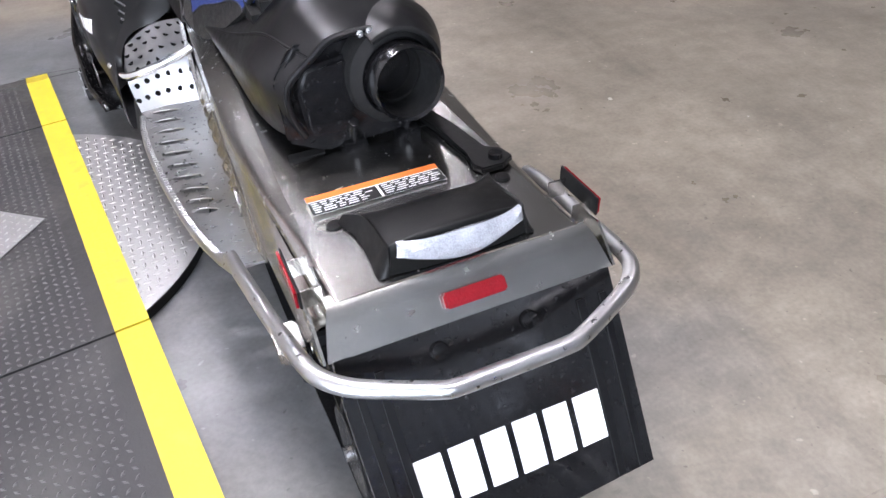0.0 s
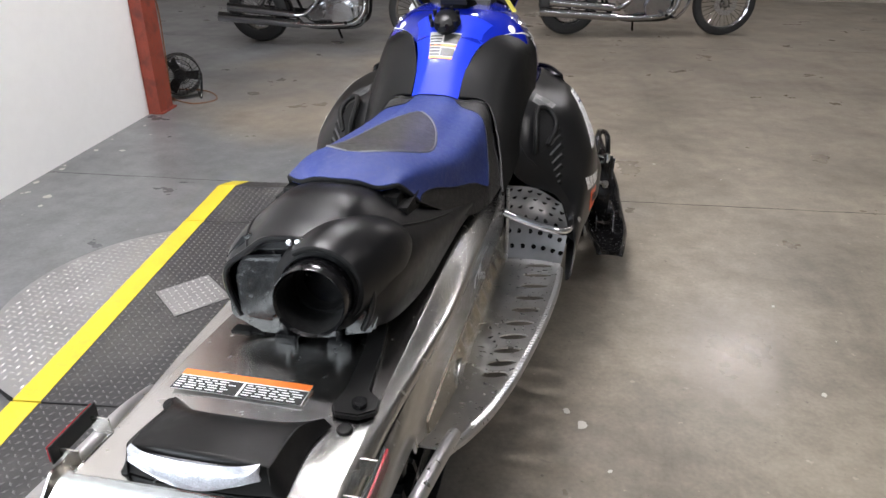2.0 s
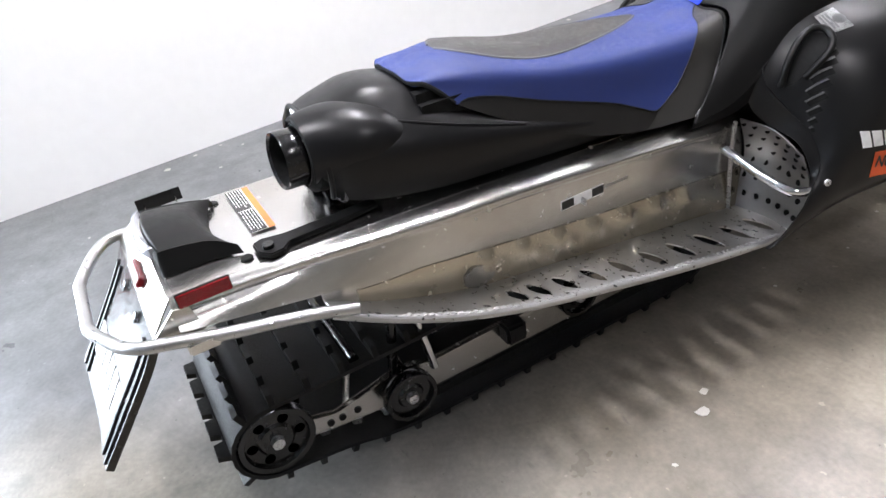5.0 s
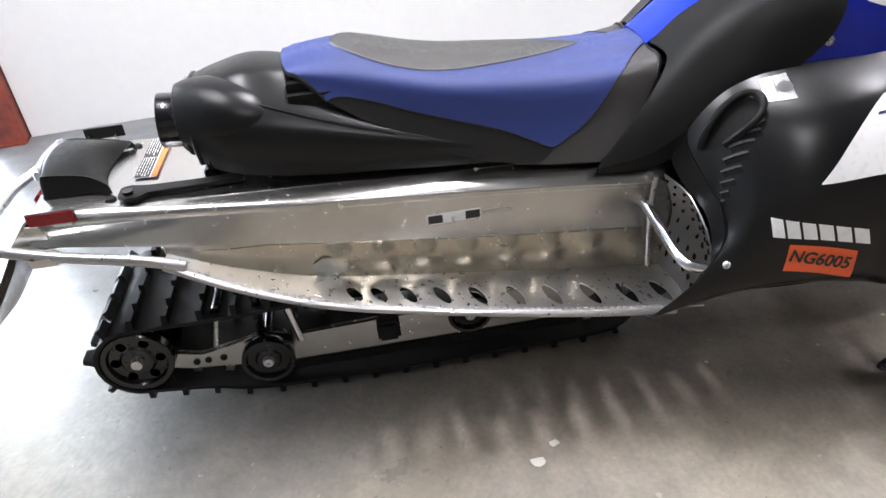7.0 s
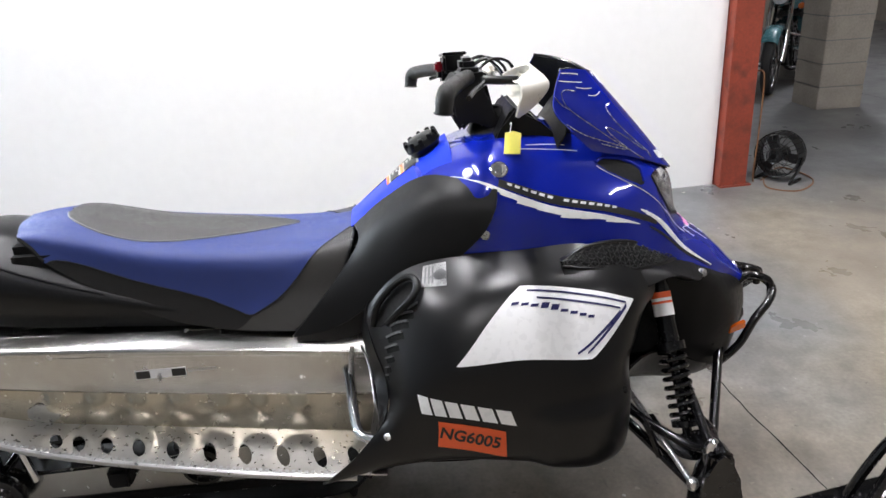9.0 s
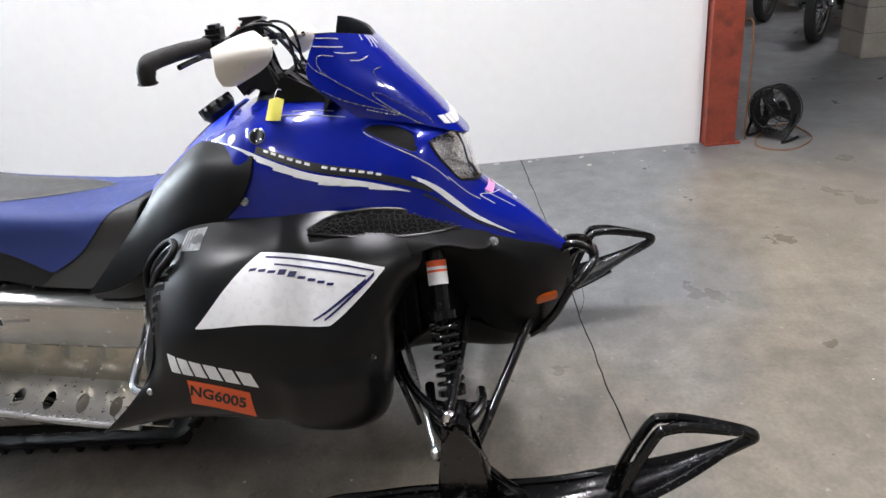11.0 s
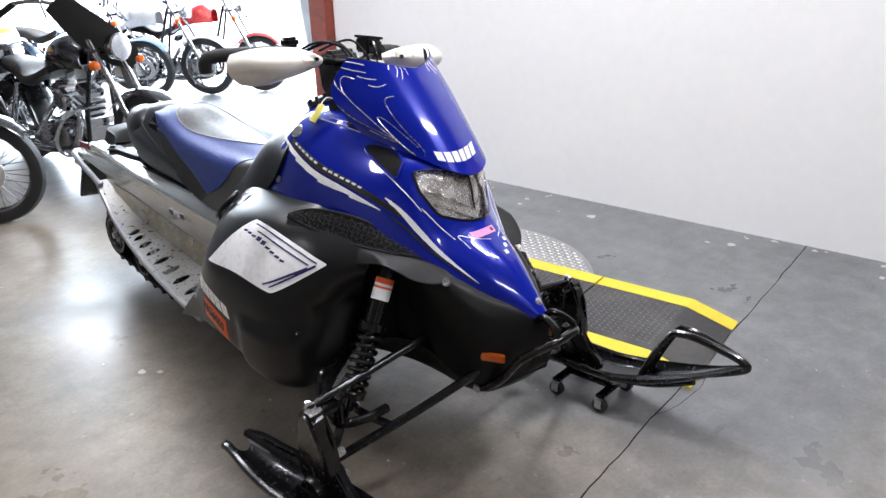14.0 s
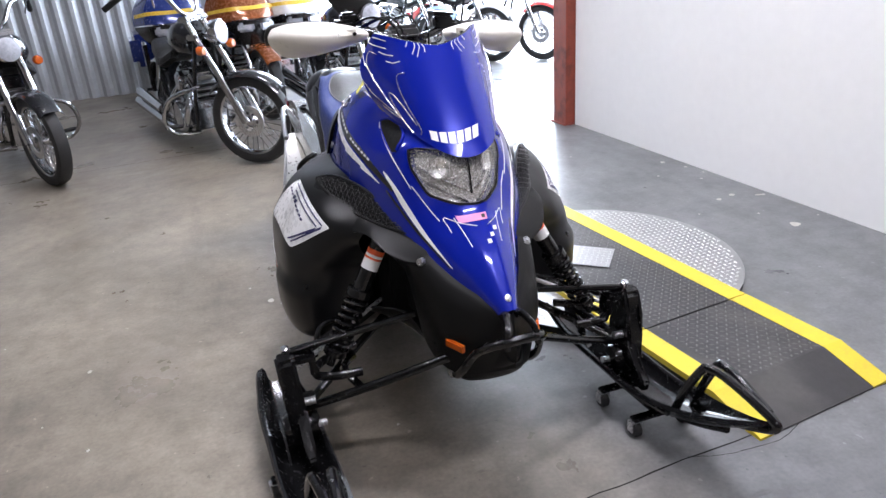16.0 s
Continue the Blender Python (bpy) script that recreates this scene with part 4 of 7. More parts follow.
# -- tail fairing and exhaust --
def fair_half(y, zt, wt, zs, ws, zb, wb):
    return full([(0, y, zt), (wt * 0.6, y, zt - 0.006), (wt, y, zt - 0.03), (ws, y, zs), (0.5 * (ws + wb) + 0.01, y, 0.5 * (zs + zb)), (wb, y, zb)])


fair_S = loft([
    fair_half(0.375, 0.868, 0.085, 0.80, 0.13, 0.705, 0.115),
    fair_half(0.43, 0.884, 0.098, 0.805, 0.155, 0.69, 0.145),
    fair_half(0.52, 0.899, 0.1, 0.80, 0.172, 0.675, 0.162),
    fair_half(0.64, 0.872, 0.105, 0.78, 0.18, 0.662, 0.172),
    fair_half(0.85, 0.80, 0.115, 0.735, 0.192, 0.648, 0.178),
    fair_half(1.1, 0.74, 0.12, 0.68, 0.205, 0.628, 0.185),
    fair_half(1.35, 0.70, 0.12, 0.65, 0.212, 0.6, 0.195)])
fair = part("tail_fairing", patch(fair_S, 0, 1, 0, 1, 60, 44, thick=0.006, flip=-1), BLACK, sled, "moulded black plastic tail fairing round the exhaust")


def rim_pts():
    return [fair_S(0.0, k / 30) for k in range(31)]


part("fairing_lip", tube(rim_pts(), 0.006, 2, 8), BLACK, fair)
PIPE = Vector((0.052, 0.312, 0.794))
pd = Vector((0.06, -1, 0.1)).normalized()
pm = basis(PIPE, pd, (1, 0, 0))
exhaust = part("exhaust_outlet", lathe([(0.062, -0.25), (0.061, -0.02), (0.062, 0.012), (0.06, 0.016), (0.056, 0.01)], 40, pm, caps=False), GLOSS, sled, "wide black exhaust outlet")
part("bowl", lathe([(0.056, 0.01), (0.052, -0.06), (0.042, -0.11), (0.036, -0.22), (0.001, -0.22)], 40, pm, caps=False), VOID, exhaust)
part("baffle", lathe([(0.053, -0.058), (0.046, -0.055), (0.042, -0.1), (0.04, -0.16)], 30, pm, caps=False), VOID, exhaust)
part("collar", lathe([(0.063, -0.03), (0.069, -0.042), (0.072, -0.12), (0.072, -0.2)], 36, pm, caps=False), BLACK, exhaust)
part("heat_shield", prism([(-0.145, 0.0), (-0.15, 0.11), (-0.11, 0.16), (0.13, 0.16), (0.15, 0.1), (0.13, 0.0), (0.05, -0.02), (-0.08, -0.03)], 0.02, basis((0, 0.405, 0.69), (1, 0, 0), (0, 0.12, 1)), 0.006), GLOSS, sled, "glossy dark heat shield panel")
part("shield_panel", prism([(-0.11, 0.015), (-0.118, 0.1), (-0.1, 0.132), (-0.022, 0.14), (-0.016, 0.09), (-0.022, 0.05), (-0.045, 0.012)], 0.02, basis((0, 0.378, 0.69), (1, 0, 0), (0, 0.14, 1)), 0.008), GLOSS, sled, "smooth gloss black heat shield panel")
# the moulded sleeve of the fairing over the outlet's right side
pod_S = loft([[(cx + r * math.cos(radians(a)), y, 0.797 + r * rz * math.sin(radians(a))) for a in (125, 100, 75, 50, 25, 0, -25, -45)] for y, cx, r, rz in ((0.35, 0.052, 0.073, 0.98), (0.375, 0.054, 0.082, 0.95), (0.42, 0.062, 0.092, 0.88), (0.47, 0.074, 0.092, 0.82), (0.52, 0.084, 0.08, 0.72), (0.56, 0.09, 0.06, 0.5))])
part("fairing_sleeve", patch(pod_S, 0, 1, 0, 1, 30, 30, thick=0.005, flip=1), BLACK, fair)
part("sleeve_rim", tube([pod_S(0.0, k / 20) for k in range(21)], 0.005, 2, 8), VOID, fair)
part("outlet_shroud", lathe([(0.066, -0.03), (0.082, -0.045), (0.086, -0.09)], 40, pm, caps=False), VOID, exhaust)
for x, z in ((-0.002, 0.866), (0.014, 0.868)):
    part("screw", lathe([(0.001, 0.004), (0.005, 0.003), (0.006, 0)], 12, basis((x, 0.366, z), (0, -1, 0.2), (1, 0, 0))), STEEL, fair)
for x in (-0.03, 0.07):
    mnt = part("exhaust_mount", join(box(x - 0.022, x + 0.022, 0.365, 0.4, tz(.4), tz(.4) + 0.022, 0.004), cyl((x, 0.38, tz(.4)), (x, 0.375, tz(.4) + 0.06), 0.007)), GLOSS, sled)
    part("nut", lathe([(0.001, 0.01), (0.009, 0.01), (0.011, 0)], 6, basis((x, 0.372, tz(.4) + 0.055), (0, -0.6, 0.8), (1, 0, 0))), GLOSS, mnt)
for x, y in ((-0.1, 0.4), (0.115, 0.405)):
    part("tunnel_slot", box(x - 0.016, x + 0.016, y - 0.01, y + 0.01, tz(y) + 0.002, tz(y) + 0.0045), VOID, sled)
rivets([(x, y, tz(y) + 0.003) for x, y in ((-0.13, 0.36), (-0.115, 0.35), (-0.075, 0.355), (-0.06, 0.34), (-0.005, 0.35), (0.01, 0.34), (0.095, 0.36), (0.12, 0.35), (-0.08, 0.29), (0.03, 0.29), (0.1, 0.29))], 0.006, (0, 0, 1), sides=(1,))
part("rubber_pad", box(-0.15, -0.11, 0.385, 0.41, tz(.4), tz(.4) + 0.006, 0.002), VOID, sled)
both("fairing_crease", lambda: tube([fair_S(0.02 + 0.62 * k / 12, 0.705 + 0.09 * k / 12) for k in range(13)], 0.003, 3, 6), BLACK, fair)

def curve_marks(marks):
    return [(p.x, p.y) for p in curve_pts([(u, v, 0) for u, v in marks], 5)]


# -- console, knee panels, hood --
con_S = loft([full([(0, 1.425, 0.842), (0.05, 1.425, 0.84), (0.082, 1.425, 0.832)]), full([(0, 1.52, 0.918), (0.05, 1.52, 0.915), (0.09, 1.52, 0.902)]), full([(0, 1.61, 0.985), (0.07, 1.61, 0.98), (0.125, 1.615, 0.958)]), full([(0, 1.69, 1.03), (0.1, 1.69, 1.022), (0.2, 1.69, 0.965)])])
console = part("console", patch(con_S, 0, 1, 0, 1, 24, 20, flip=-1), BLUE_PLASTIC, sled, "bright blue tank console")
clab = part("warning_label", patch(con_S, 0.36, 0.68, 0.3, 0.7, 8, 8, lift=0.002, thick=0.001, flip=-1), LABEL, console, "white warning label with orange headings")
for a, b, mm in ((0.36, 0.385, WARN), (0.5, 0.525, WARN), (0.4, 0.48, PRINT), (0.54, 0.66, PRINT)):
    part("text_bar", patch(con_S, a, b, 0.3 if mm is WARN else 0.52, 0.7, 4, 4, lift=0.003, thick=0.001, flip=-1), mm, clab)
for k in range(7):
    part("text_bar", patch(con_S, 0.4 + k * 0.036, 0.415 + k * 0.036, 0.31, 0.5, 2, 3, lift=0.003, thick=0.001, flip=-1), PRINT, clab)

knee_S = loft([
    [(0.085, 1.437, 0.836), (0.165, 1.447, 0.82), (0.212, 1.38, 0.735), (0.245, 1.265, 0.612)],
    [(0.092, 1.52, 0.904), (0.185, 1.52, 0.878), (0.236, 1.47, 0.775), (0.262, 1.38, 0.64)],
    [(0.15, 1.635, 0.972), (0.228, 1.64, 0.932), (0.262, 1.6, 0.835), (0.274, 1.52, 0.73)],
    [(0.25, 1.785, 0.955), (0.272, 1.775, 0.912), (0.282, 1.745, 0.86), (0.284, 1.69, 0.81)]])
both("knee_panel", lambda: patch(knee_S, 0, 1, 0, 1, 24, 20, lift=0.004, thick=0.008, flip=-1), MATTE, sled, "grained black plastic knee panel")
both("fairing_skirt", lambda: patch(loft([[(0.24, 1.27, 0.62), (0.23, 1.27, 0.59)], [(0.262, 1.38, 0.645), (0.25, 1.4, 0.6)], [(0.272, 1.5, 0.735), (0.27, 1.5, 0.66)], [(0.28, 1.66, 0.815), (0.3, 1.66, 0.74)]]), 0, 1, 0, 1, 14, 4, flip=-1), MATTE, sled)

hood_S = loft([
    full([(0, 1.60, 0.978), (0.07, 1.60, 0.974), (0.12, 1.61, 0.957), (0.16, 1.64, 0.958), (0.20, 1.665, 0.952)]),
    full([(0, 1.71, 1.03), (0.09, 1.71, 1.025), (0.17, 1.71, 1.0), (0.225, 1.715, 0.955), (0.262, 1.70, 0.905)]),
    full([(0, 1.80, 1.05), (0.10, 1.80, 1.045), (0.19, 1.79, 1.02), (0.253, 1.77, 0.945), (0.278, 1.675, 0.812)]),
    full([(0, 1.93, 1.055), (0.10, 1.93, 1.045), (0.19, 1.94, 1.0), (0.262, 1.91, 0.905), (0.288, 1.85, 0.812)]),
    full([(0, 2.10, 1.015), (0.09, 2.10, 1.0), (0.17, 2.10, 0.955), (0.235, 2.07, 0.875), (0.272, 2.03, 0.79)]),
    full([(0, 2.265, 0.915), (0.07, 2.255, 0.917), (0.145, 2.20, 0.915), (0.19, 2.20, 0.83), (0.225, 2.19, 0.732)]),
    full([(0, 2.312, 0.785), (0.05, 2.307, 0.784), (0.10, 2.287, 0.78), (0.138, 2.297, 0.735), (0.152, 2.325, 0.666)]),
    full([(0, 2.425, 0.685), (0.03, 2.424, 0.684), (0.06, 2.418, 0.672), (0.083, 2.42, 0.645), (0.093, 2.425, 0.605)]),
    full([(0, 2.535, 0.568), (0.012, 2.534, 0.566), (0.022, 2.53, 0.562), (0.03, 2.522, 0.556), (0.033, 2.512, 0.548)])])
# the headlight opening in the hood: between U_A and U_B, within lamp_half of the middle
U_A, U_B = 0.612, 0.751
lamp_half = line([(0.612, 0.24), (0.635, 0.262), (0.655, 0.275), (0.69, 0.272), (0.712, 0.265), (0.724, 0.25), (0.735, 0.205), (0.742, 0.155), (0.7475, 0.095), (0.751, 0.02)])


hood = part("hood", patch(hood_S, 0.0, U_A, 0, 1, 70, 56, flip=-1), BLUE, sled, "glossy metallic blue hood with white and black stripes")
part("hood_nose", patch(hood_S, U_B, 1.0, 0, 1, 36, 40, flip=-1), BLUE, hood)
part("hood_cheek", patch(hood_S, U_A, U_B, 0, lambda u: 0.5 - lamp_half(u), 24, 20, flip=-1), BLUE, hood)
part("hood_cheek", patch(hood_S, U_A, U_B, lambda u: 0.5 + lamp_half(u), 1, 24, 20, flip=-1), BLUE, hood)
lamp = part("headlight", patch(hood_S, U_A, U_B, lambda u: 0.5 - lamp_half(u), lambda u: 0.5 + lamp_half(u), 20, 30, lift=0.002, thick=0.003, flip=-1), CLEAR, sled, "clear headlight with chrome reflectors")
lamp.visible_shadow = False
LAMPBOWL = mat("chrome_lamp_reflector", (0.82, 0.81, 0.79), 0.22, 0.75, 0.15, 20, 0.9, 45)
part("bucket", patch(hood_S, U_A - 0.008, U_B + 0.002, lambda u: 0.5 - lamp_half(u) - 0.008, lambda u: 0.5 + lamp_half(u) + 0.008, 24, 30, lift=-0.022, thick=0.004, flip=-1), LAMPBOWL, lamp)
part("gasket", tube([hood_S(u, 0.5 + lamp_half(u)) for u in [U_A + (U_B - U_A) * k / 30 for k in range(31)]] + [hood_S(u, 0.5 - lamp_half(u)) for u in [U_B - (U_B - U_A) * k / 30 for k in range(31)]], 0.0035, 1, 6), BLACK, lamp)
for s in (1, -1):
    for vv, uu, rr in ((0.15, 0.662, 0.03),):
        c = hood_S(uu, 0.5 + s * vv) - Vector((0, 0.02, 0.004))
        part("reflector", lathe([(0.006, -0.006), (rr * 0.6, 0.0), (rr * 0.9, 0.008), (rr, 0.014), (rr * 0.96, 0.014), (rr * 0.85, 0.006), (0.006, -0.003)], 24, basis(c, (s * 0.15, 0.9, 0.25), (1, 0, 0))), LAMPBOWL, lamp)
    for o in (0.0, 0.03):
        part("reflector_rib", tube([hood_S(0.67 + o + 0.012 * k, 0.5 + s * (0.235 - 0.05 * k)) - Vector((0, 0.018, 0.003)) for k in range(5)], 0.003, 3, 6), CHROME, lamp)
part("divider", tube([hood_S(0.625 + 0.02 * k, 0.5) - Vector((0, 0.016, 0.004)) for k in range(6)], 0.003, 3, 6), MATTE, lamp)


for s in (1, -1):
    m = (lambda f: (lambda u: 0.5 + 0.5 * f(u))) if s > 0 else (lambda f: (lambda u: 0.5 - 0.5 * f(u)))
    k = dict(nu=50, nv=3, lift=0.0012, thick=0.001, flip=-1)
    part("white_stripe", patch(hood_S, 0.03, 0.572, m(line([(0.03, 0.56), (0.15, 0.665), (0.28, 0.715), (0.42, 0.755), (0.572, 0.81)])), m(line([(0.03, 0.563), (0.15, 0.675), (0.28, 0.738), (0.42, 0.795), (0.52, 0.812), (0.572, 0.814)])), **k), DECAL, hood)
    part("black_stripe", patch(hood_S, 0.26, 0.62, m(line([(0.26, 0.664), (0.45, 0.702), (0.62, 0.775)])), m(line([(0.26, 0.702), (0.45, 0.75), (0.58, 0.79), (0.62, 0.795)])), **k), PRINT, hood)
    part("white_stripe", patch(hood_S, 0.57, 0.84, m(line([(0.57, 0.725), (0.7, 0.78), (0.84, 0.86)])), m(line([(0.57, 0.735), (0.66, 0.81), (0.74, 0.85), (0.84, 0.87)])), **k), DECAL, hood)
    part("black_stripe", patch(hood_S, 0.6, 0.83, m(line([(0.6, 0.81), (0.83, 0.885)])), m(line([(0.6, 0.82), (0.72, 0.875), (0.83, 0.895)])), **k), PRINT, hood)
    edge_v = line([(0.03, 0.563), (0.15, 0.675), (0.28, 0.738), (0.42, 0.795), (0.52, 0.812), (0.572, 0.814)])
    for u0, w, d in ((0.27, 0.03, 0.014), (0.31, 0.045, 0.02), (0.35, 0.03, 0.012), (0.4, 0.05, 0.022), (0.44, 0.03, 0.014), (0.49, 0.05, 0.02)):
        part("white_slash", patch(hood_S, u0, u0 + w, m(lambda q: edge_v(q) - 0.004), m(lambda q, u0=u0, w=w, d=d: edge_v(q) + 0.5 * d * (1 - (q - u0) / w)), nu=6, nv=2, lift=0.0013, thick=0.001, flip=-1), DECAL, hood)
    for u0, w in ((0.585, 0.03), (0.6, 0.03), (0.64, 0.03)):
        part("white_slash", patch(hood_S, u0, u0 + w, m(lambda q, u0=u0, w=w: 0.74 + 0.55 * (q - 0.585) - 0.012 * (1 - (q - u0) / w)), m(lambda q, u0=u0: 0.752 + 0.55 * (q - 0.585)), nu=4, nv=2, lift=0.0014, thick=0.001, flip=-1), DECAL, hood)
    for j in range(14):
        u = 0.28 + j * 0.0165
        if j in (6,):
            continue
        part("lettering_bar", patch(hood_S, u, u + 0.0105, m(lambda q: 0.674 + (q - 0.28) * 0.22), m(lambda q: 0.686 + (q - 0.28) * 0.23), 2, 2, lift=0.002, thick=0.001, flip=-1), DECAL, hood)
    # round emblem, vent scoop and bolts
    for (u, v, r, mm, nm, lab2) in ((0.259, 0.606, 0.021, CHROME, "round_emblem", "chrome round emblem"), (0.288, 0.894, 0.011, STEEL, "bolt", "")):
        vv = 0.5 + s * 0.5 * v
        p, nn = hood_S(u, vv), normal(hood_S, u, vv) * -1
        e = part(nm, lathe([(0.001, 0.004), (r * 0.55, 0.004), (r * 0.6, 0.002), (r * 0.85, 0.002), (r * 0.9, 0.005), (r, 0.004), (r * 1.02, -0.002)], 24, basis(p, nn, (0, 1, 0))), mm, hood, lab2)
    lo_v = line([(0.45, 0.742), (0.46, 0.724), (0.475, 0.713), (0.508, 0.702), (0.54, 0.712), (0.568, 0.733), (0.58, 0.76), (0.584, 0.782)])
    hi_v = line([(0.45, 0.745), (0.47, 0.762), (0.519, 0.781), (0.55, 0.79), (0.572, 0.798), (0.584, 0.788)])
    fv = (lambda q: q) if s > 0 else (lambda q: 1 - q)
    # flat black patch paints the shade inside the scoop
    scoop = part("air_scoop", patch(hood_S, 0.45, 0.584, lambda q: fv(lo_v(q)), lambda q: fv(hi_v(q)), 24, 8, lift=0.0015, thick=0.002, flip=-1), VOID, hood, "almond-shaped air scoop, its inner shade a flat black patch")
    part("scoop_lip", tube([hood_S(q, fv(lo_v(q))) + Vector((0, 0, 0.003)) for q in [0.45 + 0.134 * k / 16 for k in range(17)]], 0.0045, 2, 8), BLUE, scoop)
    part("scoop_lip", tube([hood_S(q, fv(hi_v(q))) for q in [0.45 + 0.134 * k / 16 for k in range(17)]], 0.003, 2, 8), BLUE, scoop)
part("sticker", patch(hood_S, 0.7755, 0.7935, 0.43, 0.675, 6, 10, lift=0.0015, thick=0.001, flip=-1), PINK, hood, "pink registration sticker")
part("text_bar", patch(hood_S, 0.78, 0.789, 0.45, 0.49, 3, 4, lift=0.0022, thick=0.001, flip=-1), PRINT, hood)
for a, v in ((0.843, 0.47), (0.828, 0.41), (0.813, 0.35)):
    part("text_bar", patch(hood_S, a, a + 0.01, v, v + 0.05, 3, 3, lift=0.0015, thick=0.001, flip=-1), DECAL, hood)
part("nose_bolt", lathe([(0.001, 0.005), (0.008, 0.004), (0.011, 0)], 12, basis(hood_S(0.965, 0.5), (0, 0.7, 0.7), (1, 0, 0))), STEEL, hood)

# fine white lines on the hood
for marks in (((0.451, 0.75), (0.479, 0.768), (0.602, 0.815), (0.674, 0.828)), ((0.673, 0.818), (0.729, 0.803), (0.772, 0.788)), ((0.807, 0.763), (0.79, 0.76), (0.773, 0.756), (0.791, 0.681), (0.807, 0.552)), ((0.78, 0.691), (0.819, 0.681), (0.852, 0.68)), ((0.3, 0.72), (0.36, 0.715), (0.42, 0.705)), ((0.32, 0.7), (0.4, 0.685))):
    for fl in (1, -1):
        part("pinstripe", tube([hood_S(u, 0.5 + fl * (v - 0.5)) - normal(hood_S, u, 0.5 + fl * (v - 0.5)) * 0.0006 for u, v in curve_marks(marks)], 0.0013, 1, 5), DECAL, hood)

# -- windshield --
ws_S = loft([
    full([(0, 2.287, 0.905), (0.07, 2.262, 0.925), (0.128, 2.155, 0.972), (0.168, 2.03, 1.01)]),
    full([(0, 2.215, 1.0), (0.085, 2.185, 1.01), (0.152, 2.072, 1.04), (0.192, 1.975, 1.065)]),
    full([(0, 2.14, 1.09), (0.09, 2.11, 1.098), (0.155, 2.02, 1.11), (0.19, 1.93, 1.125)]),
    full([(0, 2.07, 1.17), (0.075, 2.045, 1.185), (0.125, 1.995, 1.2), (0.15, 1.955, 1.205)])])
ws = part("windshield", patch(ws_S, 0, 1, 0, 1, 30, 50, thick=0.004, lift=0.004), BLUE, sled, "glossy deep blue windshield with fine white scribble marks")
part("liner", patch(ws_S, 0.01, 0.99, 0.01, 0.99, 24, 40, thick=0.002, lift=-0.004), VOID, ws, "black inner face")
part("edge_trim", tube([ws_S(1, k / 30) for k in range(31)], 0.004, 2, 6), GLOSS, ws)
letter_bars(lambda u, v: ws_S(u - 0.19 * (v - 0.414), v), 0.248, 0.165, 0.41, 0.69, 6, DECAL, ws, slant=0.012, lift=0.0055)
MARKS = (((0.88, 0.985), (0.872, 0.91), (0.867, 0.811)), ((0.95, 0.98), (0.945, 0.9), (0.935, 0.824)),
         ((0.83, 0.86), (0.82, 0.81), (0.822, 0.76)), ((0.77, 0.8), (0.765, 0.76), (0.79, 0.72)),
         ((0.985, 0.677), (0.923, 0.685)), ((0.985, 0.638), (0.938, 0.633), (0.859, 0.651)),
         ((0.985, 0.618), (0.947, 0.608), (0.844, 0.625)), ((0.985, 0.594), (0.956, 0.583), (0.893, 0.583)), ((0.804, 0.869), (0.783, 0.947), (0.5, 0.872), (0.266, 0.83), (0.03, 0.792)),
         ((0.7, 0.7), (0.647, 0.745), (0.4, 0.738), (0.195, 0.722), (0.092, 0.744)), ((0.04, 0.803), (0.241, 0.81), (0.42, 0.812), (0.44, 0.79), (0.36, 0.765), (0.193, 0.735)),
         ((0.758, 0.99), (0.643, 0.914)), ((0.449, 0.99), (0.305, 0.938), (0.186, 0.825), (0.15, 0.84), (0.197, 0.906)))
SILVERLINE = mat("silver_line", (0.62, 0.63, 0.68), 0.24, 1.0, 0.1, 20)
for marks in MARKS:
    for fl in (1, -1):
        part("white_mark", tube([ws_S(u, 0.5 + fl * (v - 0.5)) + normal(ws_S, u, 0.5 + fl * (v - 0.5)) * 0.0042 for u, v in curve_marks(marks)], 0.0012, 1, 5), DECAL if min(u for u, v in marks) > 0.76 else SILVERLINE, ws)

# -- side covers --
cov_B = loft([
    [(0.445, 1.318, 0.318), (0.46, 1.332, 0.334), (0.462, 1.425, 0.42), (0.43, 1.49, 0.5), (0.372, 1.482, 0.58), (0.3, 1.45, 0.645), (0.262, 1.46, 0.71)],
    [(0.44, 1.5, 0.345), (0.475, 1.5, 0.38), (0.482, 1.53, 0.45), (0.472, 1.54, 0.54), (0.43, 1.545, 0.63), (0.345, 1.53, 0.72), (0.27, 1.55, 0.78)],
    [(0.455, 1.65, 0.36), (0.5, 1.65, 0.4), (0.506, 1.65, 0.48), (0.502, 1.65, 0.56), (0.483, 1.65, 0.64), (0.405, 1.65, 0.745), (0.28, 1.66, 0.81)],
    [(0.455, 1.8, 0.338), (0.508, 1.8, 0.385), (0.514, 1.8, 0.48), (0.508, 1.8, 0.56), (0.482, 1.8, 0.65), (0.407, 1.81, 0.768), (0.29, 1.83, 0.815)],
    [(0.44, 1.965, 0.312), (0.488, 1.97, 0.355), (0.498, 1.975, 0.47), (0.49, 1.97, 0.56), (0.466, 1.96, 0.63), (0.394, 1.97, 0.75), (0.285, 1.96, 0.818)],
    [(0.37, 2.045, 0.322), (0.41, 2.06, 0.37), (0.415, 2.065, 0.47), (0.408, 2.065, 0.56), (0.402, 2.075, 0.61), (0.357, 2.086, 0.71), (0.265, 2.06, 0.79)],
    [(0.22, 2.03, 0.39), (0.26, 2.05, 0.43), (0.262, 2.07, 0.51), (0.265, 2.09, 0.56), (0.285, 2.12, 0.61), (0.3, 2.16, 0.68), (0.235, 2.165, 0.748)]])


